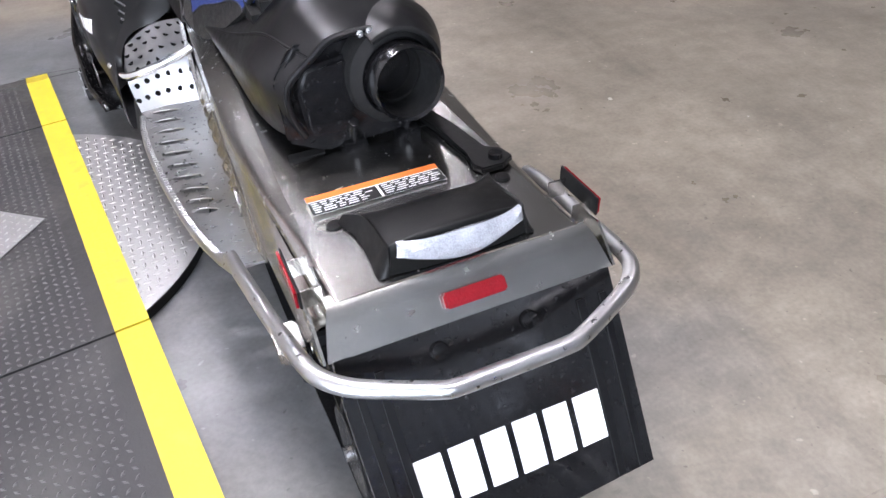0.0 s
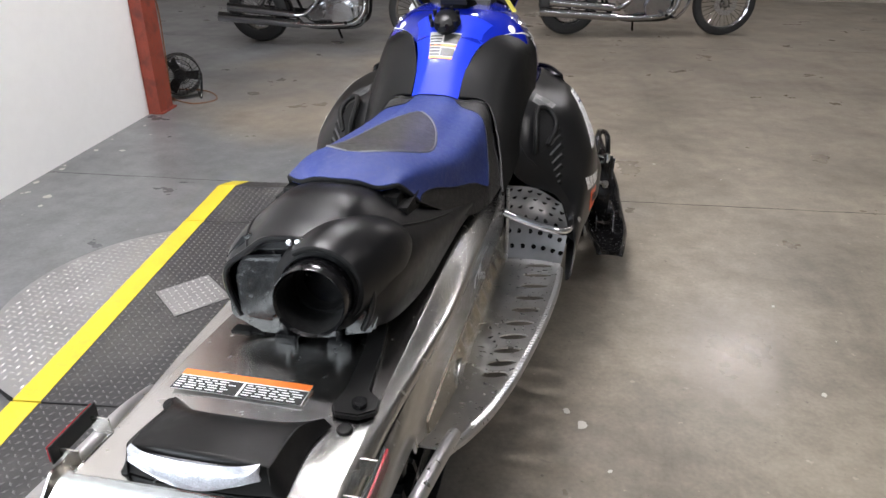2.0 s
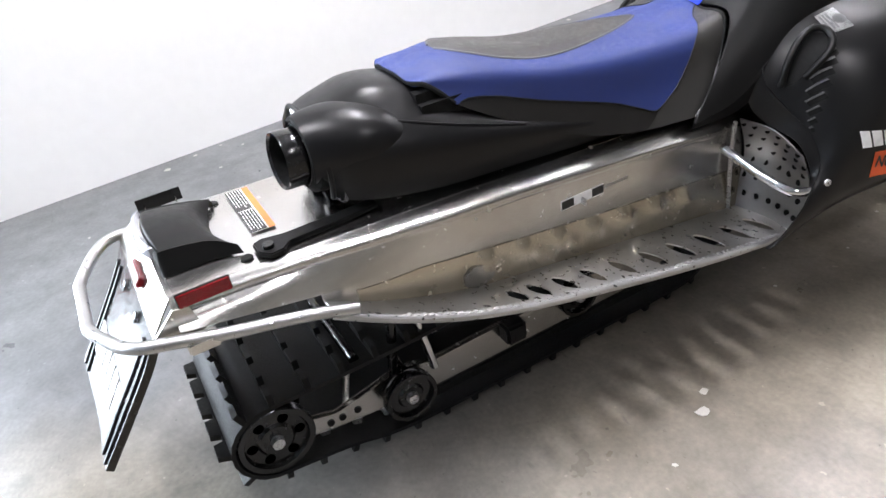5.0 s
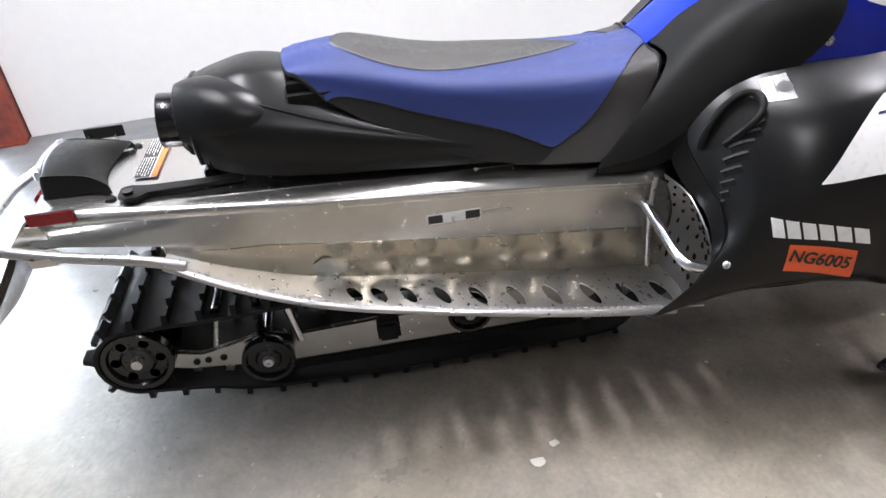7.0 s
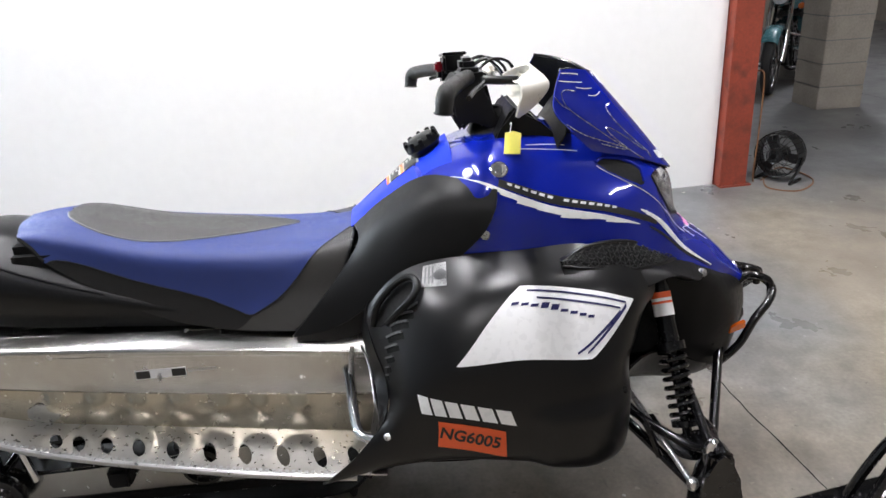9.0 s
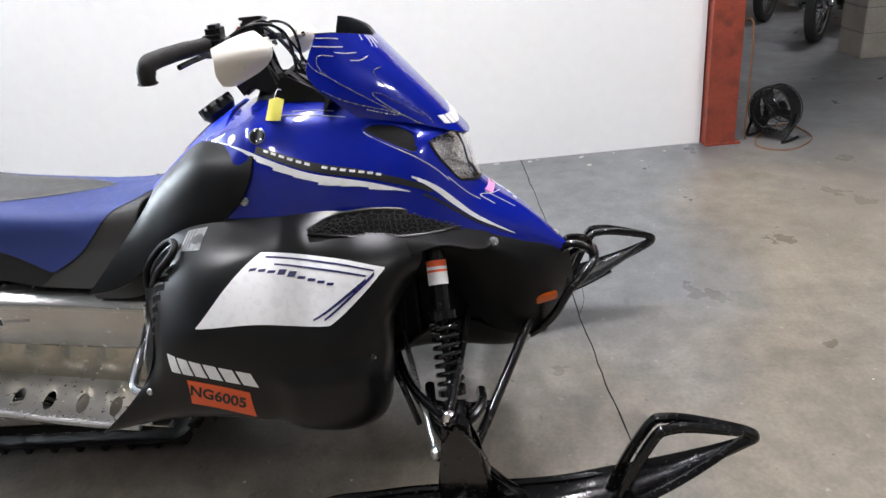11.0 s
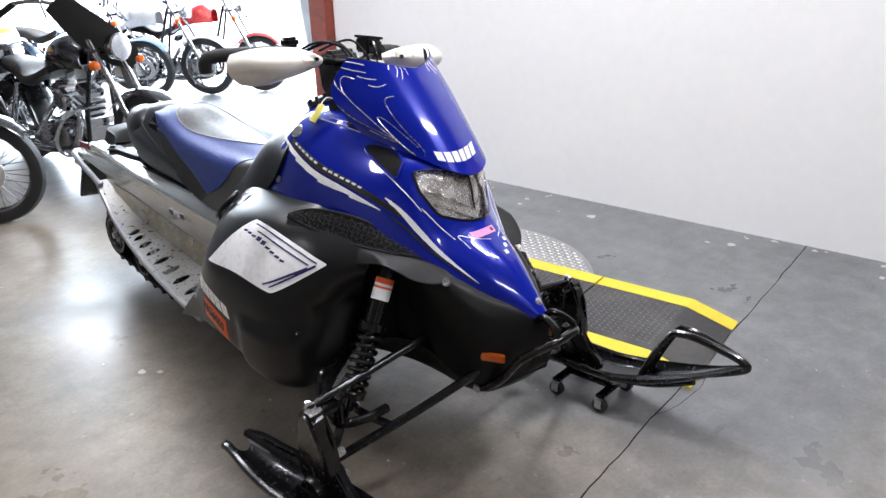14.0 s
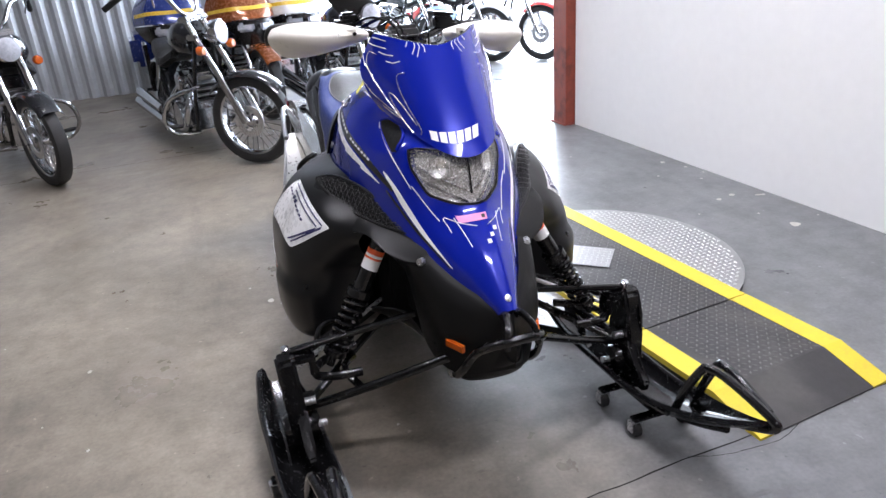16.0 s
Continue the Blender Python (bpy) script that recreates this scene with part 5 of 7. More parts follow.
def step(a, b, x):
    t = min(max((x - a) / (b - a), 0), 1)
    return t * t * (3 - 2 * t)


def cov_S(u, v):
    """The side cover with the raised clutch housing at its lower front."""
    g = step(0.5, 0.56, u) * (1 - step(0.78, 0.9, u)) * step(0.04, 0.12, v) * (1 - step(0.36, 0.44, v))
    return cov_B(u, v) + Vector((0.017 * g, 0.004 * g, -0.004 * g))


covers = both("side_cover", lambda: patch(cov_S, 0, 1, 0, 1, 70, 50, flip=1), COVER, sled, "satin black bulging side cover")
cow_S = loft([
    [(0.225, 2.08, 0.765), (0.25, 2.085, 0.725), (0.262, 2.09, 0.68), (0.245, 2.085, 0.64), (0.22, 2.07, 0.6)],
    [(0.19, 2.19, 0.72), (0.21, 2.2, 0.69), (0.215, 2.205, 0.655), (0.195, 2.2, 0.6), (0.175, 2.19, 0.55)],
    [(0.152, 2.325, 0.672), (0.176, 2.335, 0.655), (0.19, 2.34, 0.615), (0.19, 2.33, 0.52), (0.175, 2.32, 0.4)],
    [(0.092, 2.43, 0.612), (0.112, 2.438, 0.598), (0.135, 2.445, 0.56), (0.148, 2.45, 0.48), (0.125, 2.44, 0.355)],
    [(0.0, 2.535, 0.552), (0.0, 2.545, 0.535), (0.0, 2.55, 0.5), (0.0, 2.555, 0.45), (0.0, 2.545, 0.4)]])
both("nose_cowl", lambda: patch(cow_S, 0, 1, 0, 1, 40, 24, flip=-1), MATTE, sled, "black nose cowl under the hood")
belly_S = loft([
    full([(0, 1.5, 0.352), (0.3, 1.5, 0.35), (0.44, 1.5, 0.352)]), full([(0, 1.8, 0.352), (0.3, 1.8, 0.35), (0.455, 1.8, 0.358)]),
    full([(0, 2.0, 0.36), (0.2, 2.0, 0.362), (0.36, 2.0, 0.4)]), full([(0, 2.2, 0.32), (0.13, 2.2, 0.325), (0.2, 2.2, 0.44)]),
    full([(0, 2.37, 0.287), (0.095, 2.36, 0.29), (0.16, 2.37, 0.37)]), full([(0, 2.475, 0.335), (0.08, 2.455, 0.335), (0.11, 2.44, 0.37)]), full([(0, 2.55, 0.42), (0.02, 2.548, 0.43), (0.03, 2.54, 0.46)])])
part("belly_pan", patch(belly_S, 0, 1, 0, 1, 40, 20, thick=0.006), MATTE, sled, "black plastic belly pan")
# black filler blocks give the hollow body its inner shade
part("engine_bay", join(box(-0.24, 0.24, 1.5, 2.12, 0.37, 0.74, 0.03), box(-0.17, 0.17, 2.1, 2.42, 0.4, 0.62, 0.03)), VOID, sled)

# lighter grey: print on the heat label, and sheen painted on the louvre edges
GREYEDGE = mat("lit_louvre_edge_and_grey_print", (0.09, 0.09, 0.092), 0.35, 0, 0.1, 20)
GREYMESH = mat("dark_grille_plastic", (0.03, 0.03, 0.031), 0.3, 0, 0.1, 20)
HEATLABEL = mat("grey_heat_label", (0.2, 0.2, 0.2), 0.35, 0.6, 0.5, 60)
for s, cover in zip((1, -1), covers):
    mk = (lambda bm: bm) if s > 0 else mirror
    k = dict(flip=1)
    # white decal with dark framing lines
    dec = part("white_decal", mk(patch(cov_S, 0.334, 0.822, line([(0.334, 0.652), (0.663, 0.633), (0.822, 0.808)]), line([(0.334, 0.656), (0.41, 0.75), (0.496, 0.845), (0.66, 0.828), (0.822, 0.813)]), 36, 12, lift=0.0015, thick=0.001, **k)), DECAL, cover, "white side decal with navy lines")
    for o in (0.012, 0.034):
        part("navy_line", mk(patch(cov_S, 0.5 + o, 0.8 - o * 1.2, line([(0.5, 0.838 - o * 0.9), (0.66, 0.821 - o * 0.9), (0.8, 0.807 - o * 0.9)]), line([(0.5, 0.843 - o * 0.9), (0.66, 0.826 - o * 0.9), (0.8, 0.812 - o * 0.9)]), 14, 2, lift=0.0025, thick=0.001, **k)), NAVY, dec)
        part("navy_line", mk(patch(cov_S, 0.665 - o * 1.2, 0.8 - o * 1.2, line([(0.665 - o * 1.2, 0.655), (0.8 - o * 1.2, 0.796 - o * 0.9)]), line([(0.665 - o * 1.2, 0.663), (0.8 - o * 1.2, 0.808 - o * 0.9)]), 10, 2, lift=0.0025, thick=0.001, **k)), NAVY, dec)
    lean = lambda u, v: cov_S(u + 0.35 * (v - 0.78), v)  # noqa: E731
    for j in range(9):
        u0 = 0.47 + 0.024 * j
        v0 = 0.792 - 0.0045 * j
        part("emblem_block", mk(patch(lean, u0, u0 + 0.017, v0, v0 + (0.014 if j in (3, 4) else 0.007), 2, 3, lift=0.0025, thick=0.001, **k)), NAVY, dec)
    # letter blocks and the orange stock sticker
    for j in range(6):
        u0 = 0.222 + j * 0.0415
        top, low = line([(0.2, 0.542), (0.5, 0.398)]), line([(0.2, 0.458), (0.5, 0.318)])
        part("emblem_block", mk(patch(lambda u, v: cov_S(u - 0.16 * (v - 0.43), v), u0 - 0.004, u0 + 0.03, low, top, 3, 4, lift=0.0015, thick=0.001, **k)), DECAL, cover)
    if s > 0:
        part("stock_sticker", patch(cov_S, 0.268, 0.448, line([(0.262, 0.262), (0.448, 0.178)]), line([(0.262, 0.4), (0.448, 0.31)]), 8, 6, lift=0.0018, thick=0.001, **k), ORANGE, cover, "orange stock number sticker reading NG6005")
    for (u, v) in ((0.085, 0.37), (0.77, 0.41)):
        p, nn = cov_S(u, v), normal(cov_S, u, v)
        part("bolt", mk(lathe([(0.001, 0.003), (0.005, 0.004), (0.007, 0.003), (0.009, 0)], 14, basis(p, nn, (0, 1, 0)))), STEEL if u < 0.2 else GLOSS, cover)
    # vent slots and the cover's pull handle; flat black patches paint their inner shade
    for (ul, vl, ur, vr) in ((0.205, 0.812, 0.238, 0.832), (0.165, 0.795, 0.222, 0.803), (0.128, 0.772, 0.198, 0.774), (0.098, 0.745, 0.168, 0.743), (0.075, 0.715, 0.135, 0.711), (0.055, 0.683, 0.1, 0.679), (0.038, 0.65, 0.068, 0.648), (0.025, 0.622, 0.042, 0.621)):
        mid = line([(ul, vl), (ur, vr)])
        slot = part("vent_slot", mk(patch(cov_S, ul, ur, lambda q: mid(q) - 0.013, lambda q: mid(q) + 0.006, 8, 3, lift=0.0008, thick=0.001, **k)), VOID, cover)
        part("louvre", mk(patch(cov_S, ul, ur, lambda q: mid(q) + 0.006, lambda q: mid(q) + 0.0125, 8, 2, lift=0.004, thick=0.004, **k)), GREYEDGE, slot)
    part("handle_recess", mk(patch(cov_S, 0.05, 0.236, line([(0.05, 0.818), (0.09, 0.795), (0.14, 0.797), (0.2, 0.822), (0.236, 0.868)]), line([(0.05, 0.825), (0.08, 0.86), (0.144, 0.91), (0.193, 0.925), (0.236, 0.9)]), 14, 8, lift=0.001, thick=0.001, **k)), VOID, cover)
    hp = [(0.055, 0.822), (0.1, 0.868), (0.15, 0.906), (0.2, 0.922), (0.234, 0.908), (0.242, 0.878), (0.225, 0.845), (0.19, 0.815), (0.12, 0.792)]
    part("pull_handle", mk(tube([cov_S(uu, vv) + normal(cov_S, uu, vv) * (0.014 if 0 < i < 8 else 0.002) for i, (uu, vv) in enumerate(hp)], 0.0085, 6, 10)), MATTE, cover, "black loop pull handle")
    heat = part("spec_label", mk(patch(cov_S, 0.25, 0.325, 0.89, 0.97, 6, 6, lift=0.0012, thick=0.001, **k)), HEATLABEL, cover, "silver heat label")
    for q in range(3):
        part("text_bar", mk(patch(cov_S, 0.258 + 0.012 * q, 0.264 + 0.012 * q, 0.9, 0.96, 2, 4, lift=0.002, thick=0.001, **k)), GREYEDGE, heat)
    part("pictogram", mk(lathe([(0.012, 0.001), (0.016, 0.001)], 16, basis(cov_S(0.308, 0.925) + normal(cov_S, 0.308, 0.925) * 0.0015, normal(cov_S, 0.308, 0.925), (0, 1, 0)))), GREYEDGE, heat)
    # honeycomb intake grille on the shoulder
    gr_S = loft([[Vector(p).lerp(Vector(q), t) + Vector((0.003, 0, 0.003)) * math.sin(math.pi * t) for t in (0, 0.5, 1)] for p, q in (
        ((0.36, 1.912, 0.795), (0.358, 1.913, 0.799)), ((0.345, 1.985, 0.776), (0.318, 1.968, 0.814)), ((0.312, 2.06, 0.749), (0.272, 2.05, 0.806)),
        ((0.274, 2.135, 0.734), (0.234, 2.125, 0.784)), ((0.226, 2.205, 0.719), (0.2, 2.19, 0.753)), ((0.168, 2.268, 0.708), (0.166, 2.266, 0.711)))])
    # black backing paints the shade behind the grille's mesh
    grille = part("intake_grille", mk(patch(gr_S, 0, 1, 0, 1, 24, 8, lift=0.004, thick=0.006, flip=1)), VOID, cover, "dark honeycomb air intake")
    bars = []
    for r in range(6):
        f = (r + 0.5) / 6
        pts = [gr_S(0.04 + 0.92 * c / 28, f + 0.07 * (1 if (c + r) % 2 else -1)) + Vector((0.004, 0, 0.006)) for c in range(29)]
        bars.append(tube(pts, 0.0014, 1, 5, straight=True))
    for c in range(0, 29):
        bars.append(tube([gr_S(0.04 + 0.92 * c / 28, 0.08 + 0.17 * r + (0.08 if c % 2 else 0)) + Vector((0.004, 0, 0.006)) for r in range(5)], 0.0012, 1, 5, straight=True))
    tagged(part("mesh", mk(join(*bars)), GREYMESH, grille), kind="stuff")
    part("brow", mk(tube([gr_S(c / 16, 0.0) + Vector((0.003, 0, 0.001)) for c in range(17)], 0.005, 3, 8)), COVER, cover)
    part("brow", mk(tube([gr_S(c / 16, 1.0) + Vector((0.003, 0, 0.004)) for c in range(17)], 0.005, 3, 8)), COVER, cover)
    # the shoulder's skin above and below the intake
    arch = loft([[(0.412, 1.87, 0.752), (0.4, 1.86, 0.74)], [(0.405, 1.96, 0.722), (0.39, 1.95, 0.705)], [(0.376, 2.05, 0.697), (0.35, 2.04, 0.68)], [(0.322, 2.112, 0.692), (0.285, 2.1, 0.685)],
                 [(0.283, 2.212, 0.706), (0.235, 2.205, 0.69)], [(0.244, 2.29, 0.67), (0.19, 2.28, 0.645)], [(0.18, 2.338, 0.648), (0.17, 2.33, 0.635)]])
    rows = []
    for c in range(13):
        a, b, e = gr_S(c / 12, 0.0) + Vector((0.002, 0, 0.001)), arch(c / 12, 0), arch(c / 12, 1)
        f = min(1, c / 6)
        if c < 6:
            uu = 0.61 + 0.042 * c
            b, e = cov_B(uu, 0.85) - Vector((0.003, 0, 0.0045)), cov_B(uu, 0.84) - Vector((0.01, 0, 0.012))
        if c == 12:
            a, b, e, f = cow_S(0.52, 0.0), cow_S(0.5, 0.26), cow_S(0.5, 0.3) - Vector((0.003, 0.002, 0)), 0.0
        elif c == 11:
            a, f = gr_S(1, 0).lerp(cow_S(0.5, 0.0), 0.3), 0.5
        rows.append([a, a.lerp(b, 0.4) + Vector((0.003, 0.001, 0.003)) * f, a.lerp(b, 0.8) + Vector((0.004, 0.001, 0.003)) * f, b, e])
    part("shoulder", mk(patch(loft(rows), 0, 1, 0, 1, 48, 20, thick=0.004, flip=-1)), MATTE, cover, "smooth black shoulder arching over the shock")
    rows = [[gr_S(c / 6, 1.0) + Vector((0.003, 0, 0.002)), hood_S(0.42 + 0.29 * c / 6, 1.0) + Vector((0.001, 0, -0.003))] for c in range(7)]
    part("shoulder", mk(patch(loft(rows), 0, 1, 0, 1, 24, 4, thick=0.004, flip=1)), COVER, cover)
    # footwell: perforated toe plate, holes painted as shade-black discs, and the toe bar
    plate = part("toe_plate", mk(patch(loft([[(0.24, 1.43, 0.57), (0.33, 1.45, 0.558), (0.41, 1.46, 0.51)], [(0.24, 1.46, 0.46), (0.34, 1.485, 0.45), (0.435, 1.47, 0.42)], [(0.24, 1.43, 0.312), (0.34, 1.445, 0.312), (0.425, 1.43, 0.312)]]), 0, 1, 0, 1, 10, 10, flip=-1)), TOE, sled, "perforated aluminium toe plate")
    for r in range(6):
        for c in range(6):
            q = loft([[(0.24, 1.43, 0.57), (0.33, 1.45, 0.558), (0.41, 1.46, 0.51)], [(0.24, 1.46, 0.46), (0.34, 1.485, 0.45), (0.435, 1.47, 0.42)], [(0.24, 1.43, 0.312), (0.34, 1.445, 0.312), (0.425, 1.43, 0.312)]])
            uu, vv = 0.1 + 0.145 * r, 0.08 + 0.155 * c + (0.07 if r % 2 else 0)
            if vv < 0.97:
                part("hole", mk(lathe([(0.001, 0.001), (0.0082, 0.001)], 10, basis(q(uu, vv) + Vector((0, -0.004, 0.002)), Vector((0, -1, 0.25)), (1, 0, 0)))), VOID, plate)
    well = loft([[cov_S(0.012, v) for v in (0.3, 0.45, 0.6, 0.75, 0.88, 0.98)], [(0.438, 1.463, 0.4), (0.428, 1.468, 0.47), (0.385, 1.465, 0.535), (0.31, 1.452, 0.565), (0.262, 1.44, 0.6), (0.25, 1.43, 0.65)]])
    part("footwell_panel", mk(patch(well, 0, 1, 0, 1, 6, 24, thick=0.004, flip=1)), COVER, sled)
    part("toe_bar", mk(tube([(0.236, 1.385, 0.498), (0.28, 1.392, 0.478), (0.36, 1.4, 0.452), (0.42, 1.415, 0.435), (0.445, 1.45, 0.43)], 0.0125, 6, 12)), CHROME, sled, "polished toe-hold bar")
    part("toe_post", mk(tube([(0.246, 1.405, 0.57), (0.25, 1.395, 0.48), (0.25, 1.4, 0.32)], 0.006, 4, 8)), STEEL, sled)
    part("seal", mk(tube([knee_S(0.0, t / 10) for t in range(11)], 0.004, 3, 6)), BLACK, sled)
    p = Vector((0.262, 1.487, 0.712))
    part("bolt", mk(lathe([(0.001, 0.003), (0.006, 0.006), (0.012, 0.005), (0.015, -0.004)], 14, basis(p, (0.95, -0.2, 0.2), (0, 1, 0)))), STEEL, sled)
    p = Vector((0.176, 2.338, 0.658))
    part("bolt", mk(lathe([(0.001, 0.003), (0.006, 0.006), (0.01, 0.005), (0.013, -0.006)], 14, basis(p, (0.75, 0.5, 0.4), (0, 1, 0)))), STEEL, sled)
    part("side_marker", mk(box(-0.006, 0.006, -0.033, 0.033, -0.012, 0.012, 0.003, basis((0.137, 2.468, 0.462), (0.9, 0.42, 0), (-0.42, 0.9, 0)))), AMBER, sled, "amber side marker")


def text_on(S, txt, u0, u1, vm, size, material, parent, name="stock_number"):
    """Lettering laid on a surface, from u0 to u1 about the line v = vm."""
    cu = bpy.data.curves.new(name, "FONT")
    cu.body, cu.size, cu.align_x, cu.align_y, cu.extrude = txt, size, "CENTER", "CENTER", 0.0004
    cu.offset = 0.0009
    ob = bpy.data.objects.new("tmp_text", cu)
    me = bpy.data.meshes.new_from_object(ob)
    bpy.data.objects.remove(ob)
    um = (u0 + u1) / 2
    p, nn = S(um, vm), normal(S, um, vm)
    xd = S(u1, vm - 0.045) - S(u0, vm + 0.045)
    me.transform(basis(p + nn * 0.003, xd, nn.cross(xd)))
    me.materials.append(material)
    ob = new(name, me)
    ob.parent = parent
    return ob


text_on(cov_S, "NG6005", 0.268, 0.448, 0.287, 0.04, PRINT, covers[0])
both("stay", lambda: box(-0.015, 0.015, -0.003, 0.003, -0.01, 0.01, 0.002, pose(0.236, 0.92, 0.53)), STEEL, sled)
spec = part("spec_label", box(0.2345, 0.2358, 0.86, 0.985, 0.525, 0.55), DECAL, sled, "white label with dark panels on the tunnel side")
for y0 in (0.862, 0.95):
    part("text_bar", box(0.2355, 0.2366, y0, y0 + 0.034, 0.527, 0.548), PRINT, spec)
part("torn_label", box(0.2345, 0.2356, 0.99, 1.06, 0.535, 0.543), ALU_TUBE, sled)
# -- handlebar, controls, dash --
both("steering_shroud", lambda: patch(loft([[(0.0, 1.745, 1.03), (0.05, 1.75, 1.03), (0.075, 1.8, 1.04), (0.065, 1.87, 1.045), (0.0, 1.9, 1.05)], [(0.0, 1.765, 1.07), (0.03, 1.77, 1.07), (0.045, 1.81, 1.07), (0.035, 1.85, 1.07), (0.0, 1.865, 1.07)], [(0.0, 1.77, 1.1), (0.02, 1.775, 1.1), (0.03, 1.8, 1.1), (0.025, 1.825, 1.1), (0.0, 1.835, 1.1)]]), 0, 1, 0, 1, 10, 14), MATTE, sled)
pod_side = [(1.845, 1.112), (1.86, 1.12), (1.915, 1.068), (1.99, 1.02), (2.0, 0.98), (1.8, 0.98), (1.79, 1.03), (1.815, 1.062)]
dash = part("dash", prism(pod_side, 0.23, basis((-0.115, 0, 0), (0, 1, 0), (0, 0, 1)), 0.012), BLACK, sled, "black instrument dash behind the windshield")
part("gauge", box(-0.075, 0.075, -0.03, 0.03, -0.001, 0.004, 0.002, pose(0, 1.888, 1.0935, -42)), GLOSS, dash)
part("dash_shelf", patch(loft([full([(0, 1.95, 1.06), (0.1, 1.95, 1.05), (0.16, 1.95, 1.02)]), full([(0, 2.0, 1.12), (0.1, 1.99, 1.1), (0.16, 1.97, 1.05)])]), 0, 1, 0, 1, 6, 12), MATTE, sled)


def dipped(bm):
    """The bar is turned on its leaning column: its far end sits lower and further back."""
    for v in bm.verts:
        f = max(0.0, -v.co.x / 0.4)
        v.co.y -= 0.02 * f
        v.co.z -= 0.058 * f
    return bm


BAR = [(0.4, 1.66, 1.21), (0.3, 1.695, 1.214), (0.2, 1.735, 1.21), (0.1, 1.775, 1.18), (0.0, 1.785, 1.165)]
bar = part("handlebar", dipped(tube(BAR + [(-x, y, z) for x, y, z in BAR[-2::-1]], 0.011, 8, 12)), GLOSS, sled, "black handlebar with hooked grips")
pad = [(1.69, 1.165), (1.722, 1.2), (1.768, 1.2), (1.8, 1.125), (1.835, 1.055), (1.79, 1.045), (1.75, 1.1), (1.728, 1.045), (1.702, 1.09)]
part("bar_pad", prism(pad, 0.12, basis((-0.06, 0, 0), (0, 1, 0), (0, 0, 1)), 0.012), BLACK_VINYL, bar, "black padded steering column cover")
for x in (0.03, 0.045, -0.03):
    part("wire", tube([(x + 0.1, 1.72, 1.2), (x + 0.03, 1.79, 1.23), (x, 1.85, 1.17), (x, 1.9, 1.07)], 0.0035, 8, 6), GLOSS, bar)
for s in (1, -1):
    mk = (lambda bm: bm) if s > 0 else (lambda bm: dipped(mirror(bm)))
    part("grip", mk(tube([(0.235, 1.722, 1.213), (0.3, 1.695, 1.214), (0.37, 1.668, 1.212), (0.4, 1.655, 1.206), (0.408, 1.65, 1.188), (0.407, 1.648, 1.17)], [0.017, 0.018, 0.0185, 0.019, 0.019, 0.018, 0.021], 6, 14)), BLACK_VINYL, bar, "black rubber grip with a hooked end")
    part("switch_block", mk(join(box(0.165, 0.225, 1.70, 1.76, 1.18, 1.23, 0.01), box(0.15, 0.2, 1.71, 1.745, 1.22, 1.25, 0.008))), BLACK, bar)
    part("lever", mk(tube([(0.2, 1.765, 1.2), (0.26, 1.75, 1.2), (0.33, 1.72, 1.195), (0.37, 1.705, 1.19)], 0.006, 5, 8)), GLOSS, bar)
    guard_S = loft([
        [(0.15, 1.815, 1.2), (0.21, 1.83, 1.222), (0.29, 1.845, 1.238), (0.37, 1.83, 1.238), (0.415, 1.795, 1.226)],
        [(0.14, 1.825, 1.19), (0.2, 1.85, 1.198), (0.29, 1.878, 1.2), (0.385, 1.862, 1.208), (0.43, 1.8, 1.202)],
        [(0.155, 1.822, 1.176), (0.21, 1.842, 1.172), (0.29, 1.86, 1.166), (0.37, 1.84, 1.168), (0.42, 1.795, 1.175)],
        [(0.185, 1.812, 1.17), (0.24, 1.82, 1.158), (0.31, 1.822, 1.148), (0.36, 1.81, 1.144), (0.395, 1.795, 1.15)]])
    g = part("handguard", mk(patch(guard_S, 0, 1, 0, 1, 20, 24, thick=0.004)), CREAM, bar, "cream-white plastic handguard")
    part("mount_boss", mk(box(0.165, 0.27, 1.825, 1.866, 1.18, 1.212, 0.015)), CREAM, g)
    for x in (0.19, 0.243):
        part("screw", mk(cyl((x, 1.86, 1.198), (x, 1.869, 1.2), 0.006, n=10)), GLOSS, g)
    part("guard_stay", mk(tube([(0.2, 1.735, 1.205), (0.215, 1.78, 1.2), (0.215, 1.84, 1.196)], 0.01, 4, 10)), BLACK, bar)
    part("cable", mk(tube([(0.17, 1.74, 1.205), (0.12, 1.8, 1.235), (0.06, 1.86, 1.2), (0.05, 1.87, 1.08)], 0.004, 8, 6)), GLOSS, bar)
part("master_cylinder", dipped(box(-0.2, -0.13, 1.71, 1.77, 1.2, 1.245, 0.006)), BLACK, bar)
part("reservoir_cap", dipped(box(-0.203, -0.127, 1.707, 1.773, 1.245, 1.253, 0.003)), GLOSS, bar)
part("kill_switch", dipped(box(-0.19, -0.15, 1.69, 1.712, 1.205, 1.232, 0.005)), RED, bar, "red engine stop switch")
AXIS = Vector((0, -0.45, 0.89))
bar.matrix_local = Matrix.Translation((0, 1.79, 1.12)) @ Matrix.Rotation(radians(1.5), 4, AXIS) @ Matrix.Translation((0, -1.79, -1.12))
part("riser", join(cyl((0.03, 1.81, 1.05), (0.03, 1.785, 1.16), 0.014), cyl((-0.03, 1.81, 1.05), (-0.03, 1.785, 1.16), 0.014)), GLOSS, sled)
cap = part("fuel_cap", lathe([(0.001, 0.04), (0.03, 0.038), (0.045, 0.028), (0.05, 0.012), (0.042, 0.0), (0.036, -0.02)], 28, basis((0, 1.635, 1.005), (0, -0.45, 0.89), (1, 0, 0))), BLACK, sled, "black ribbed fuel filler cap")
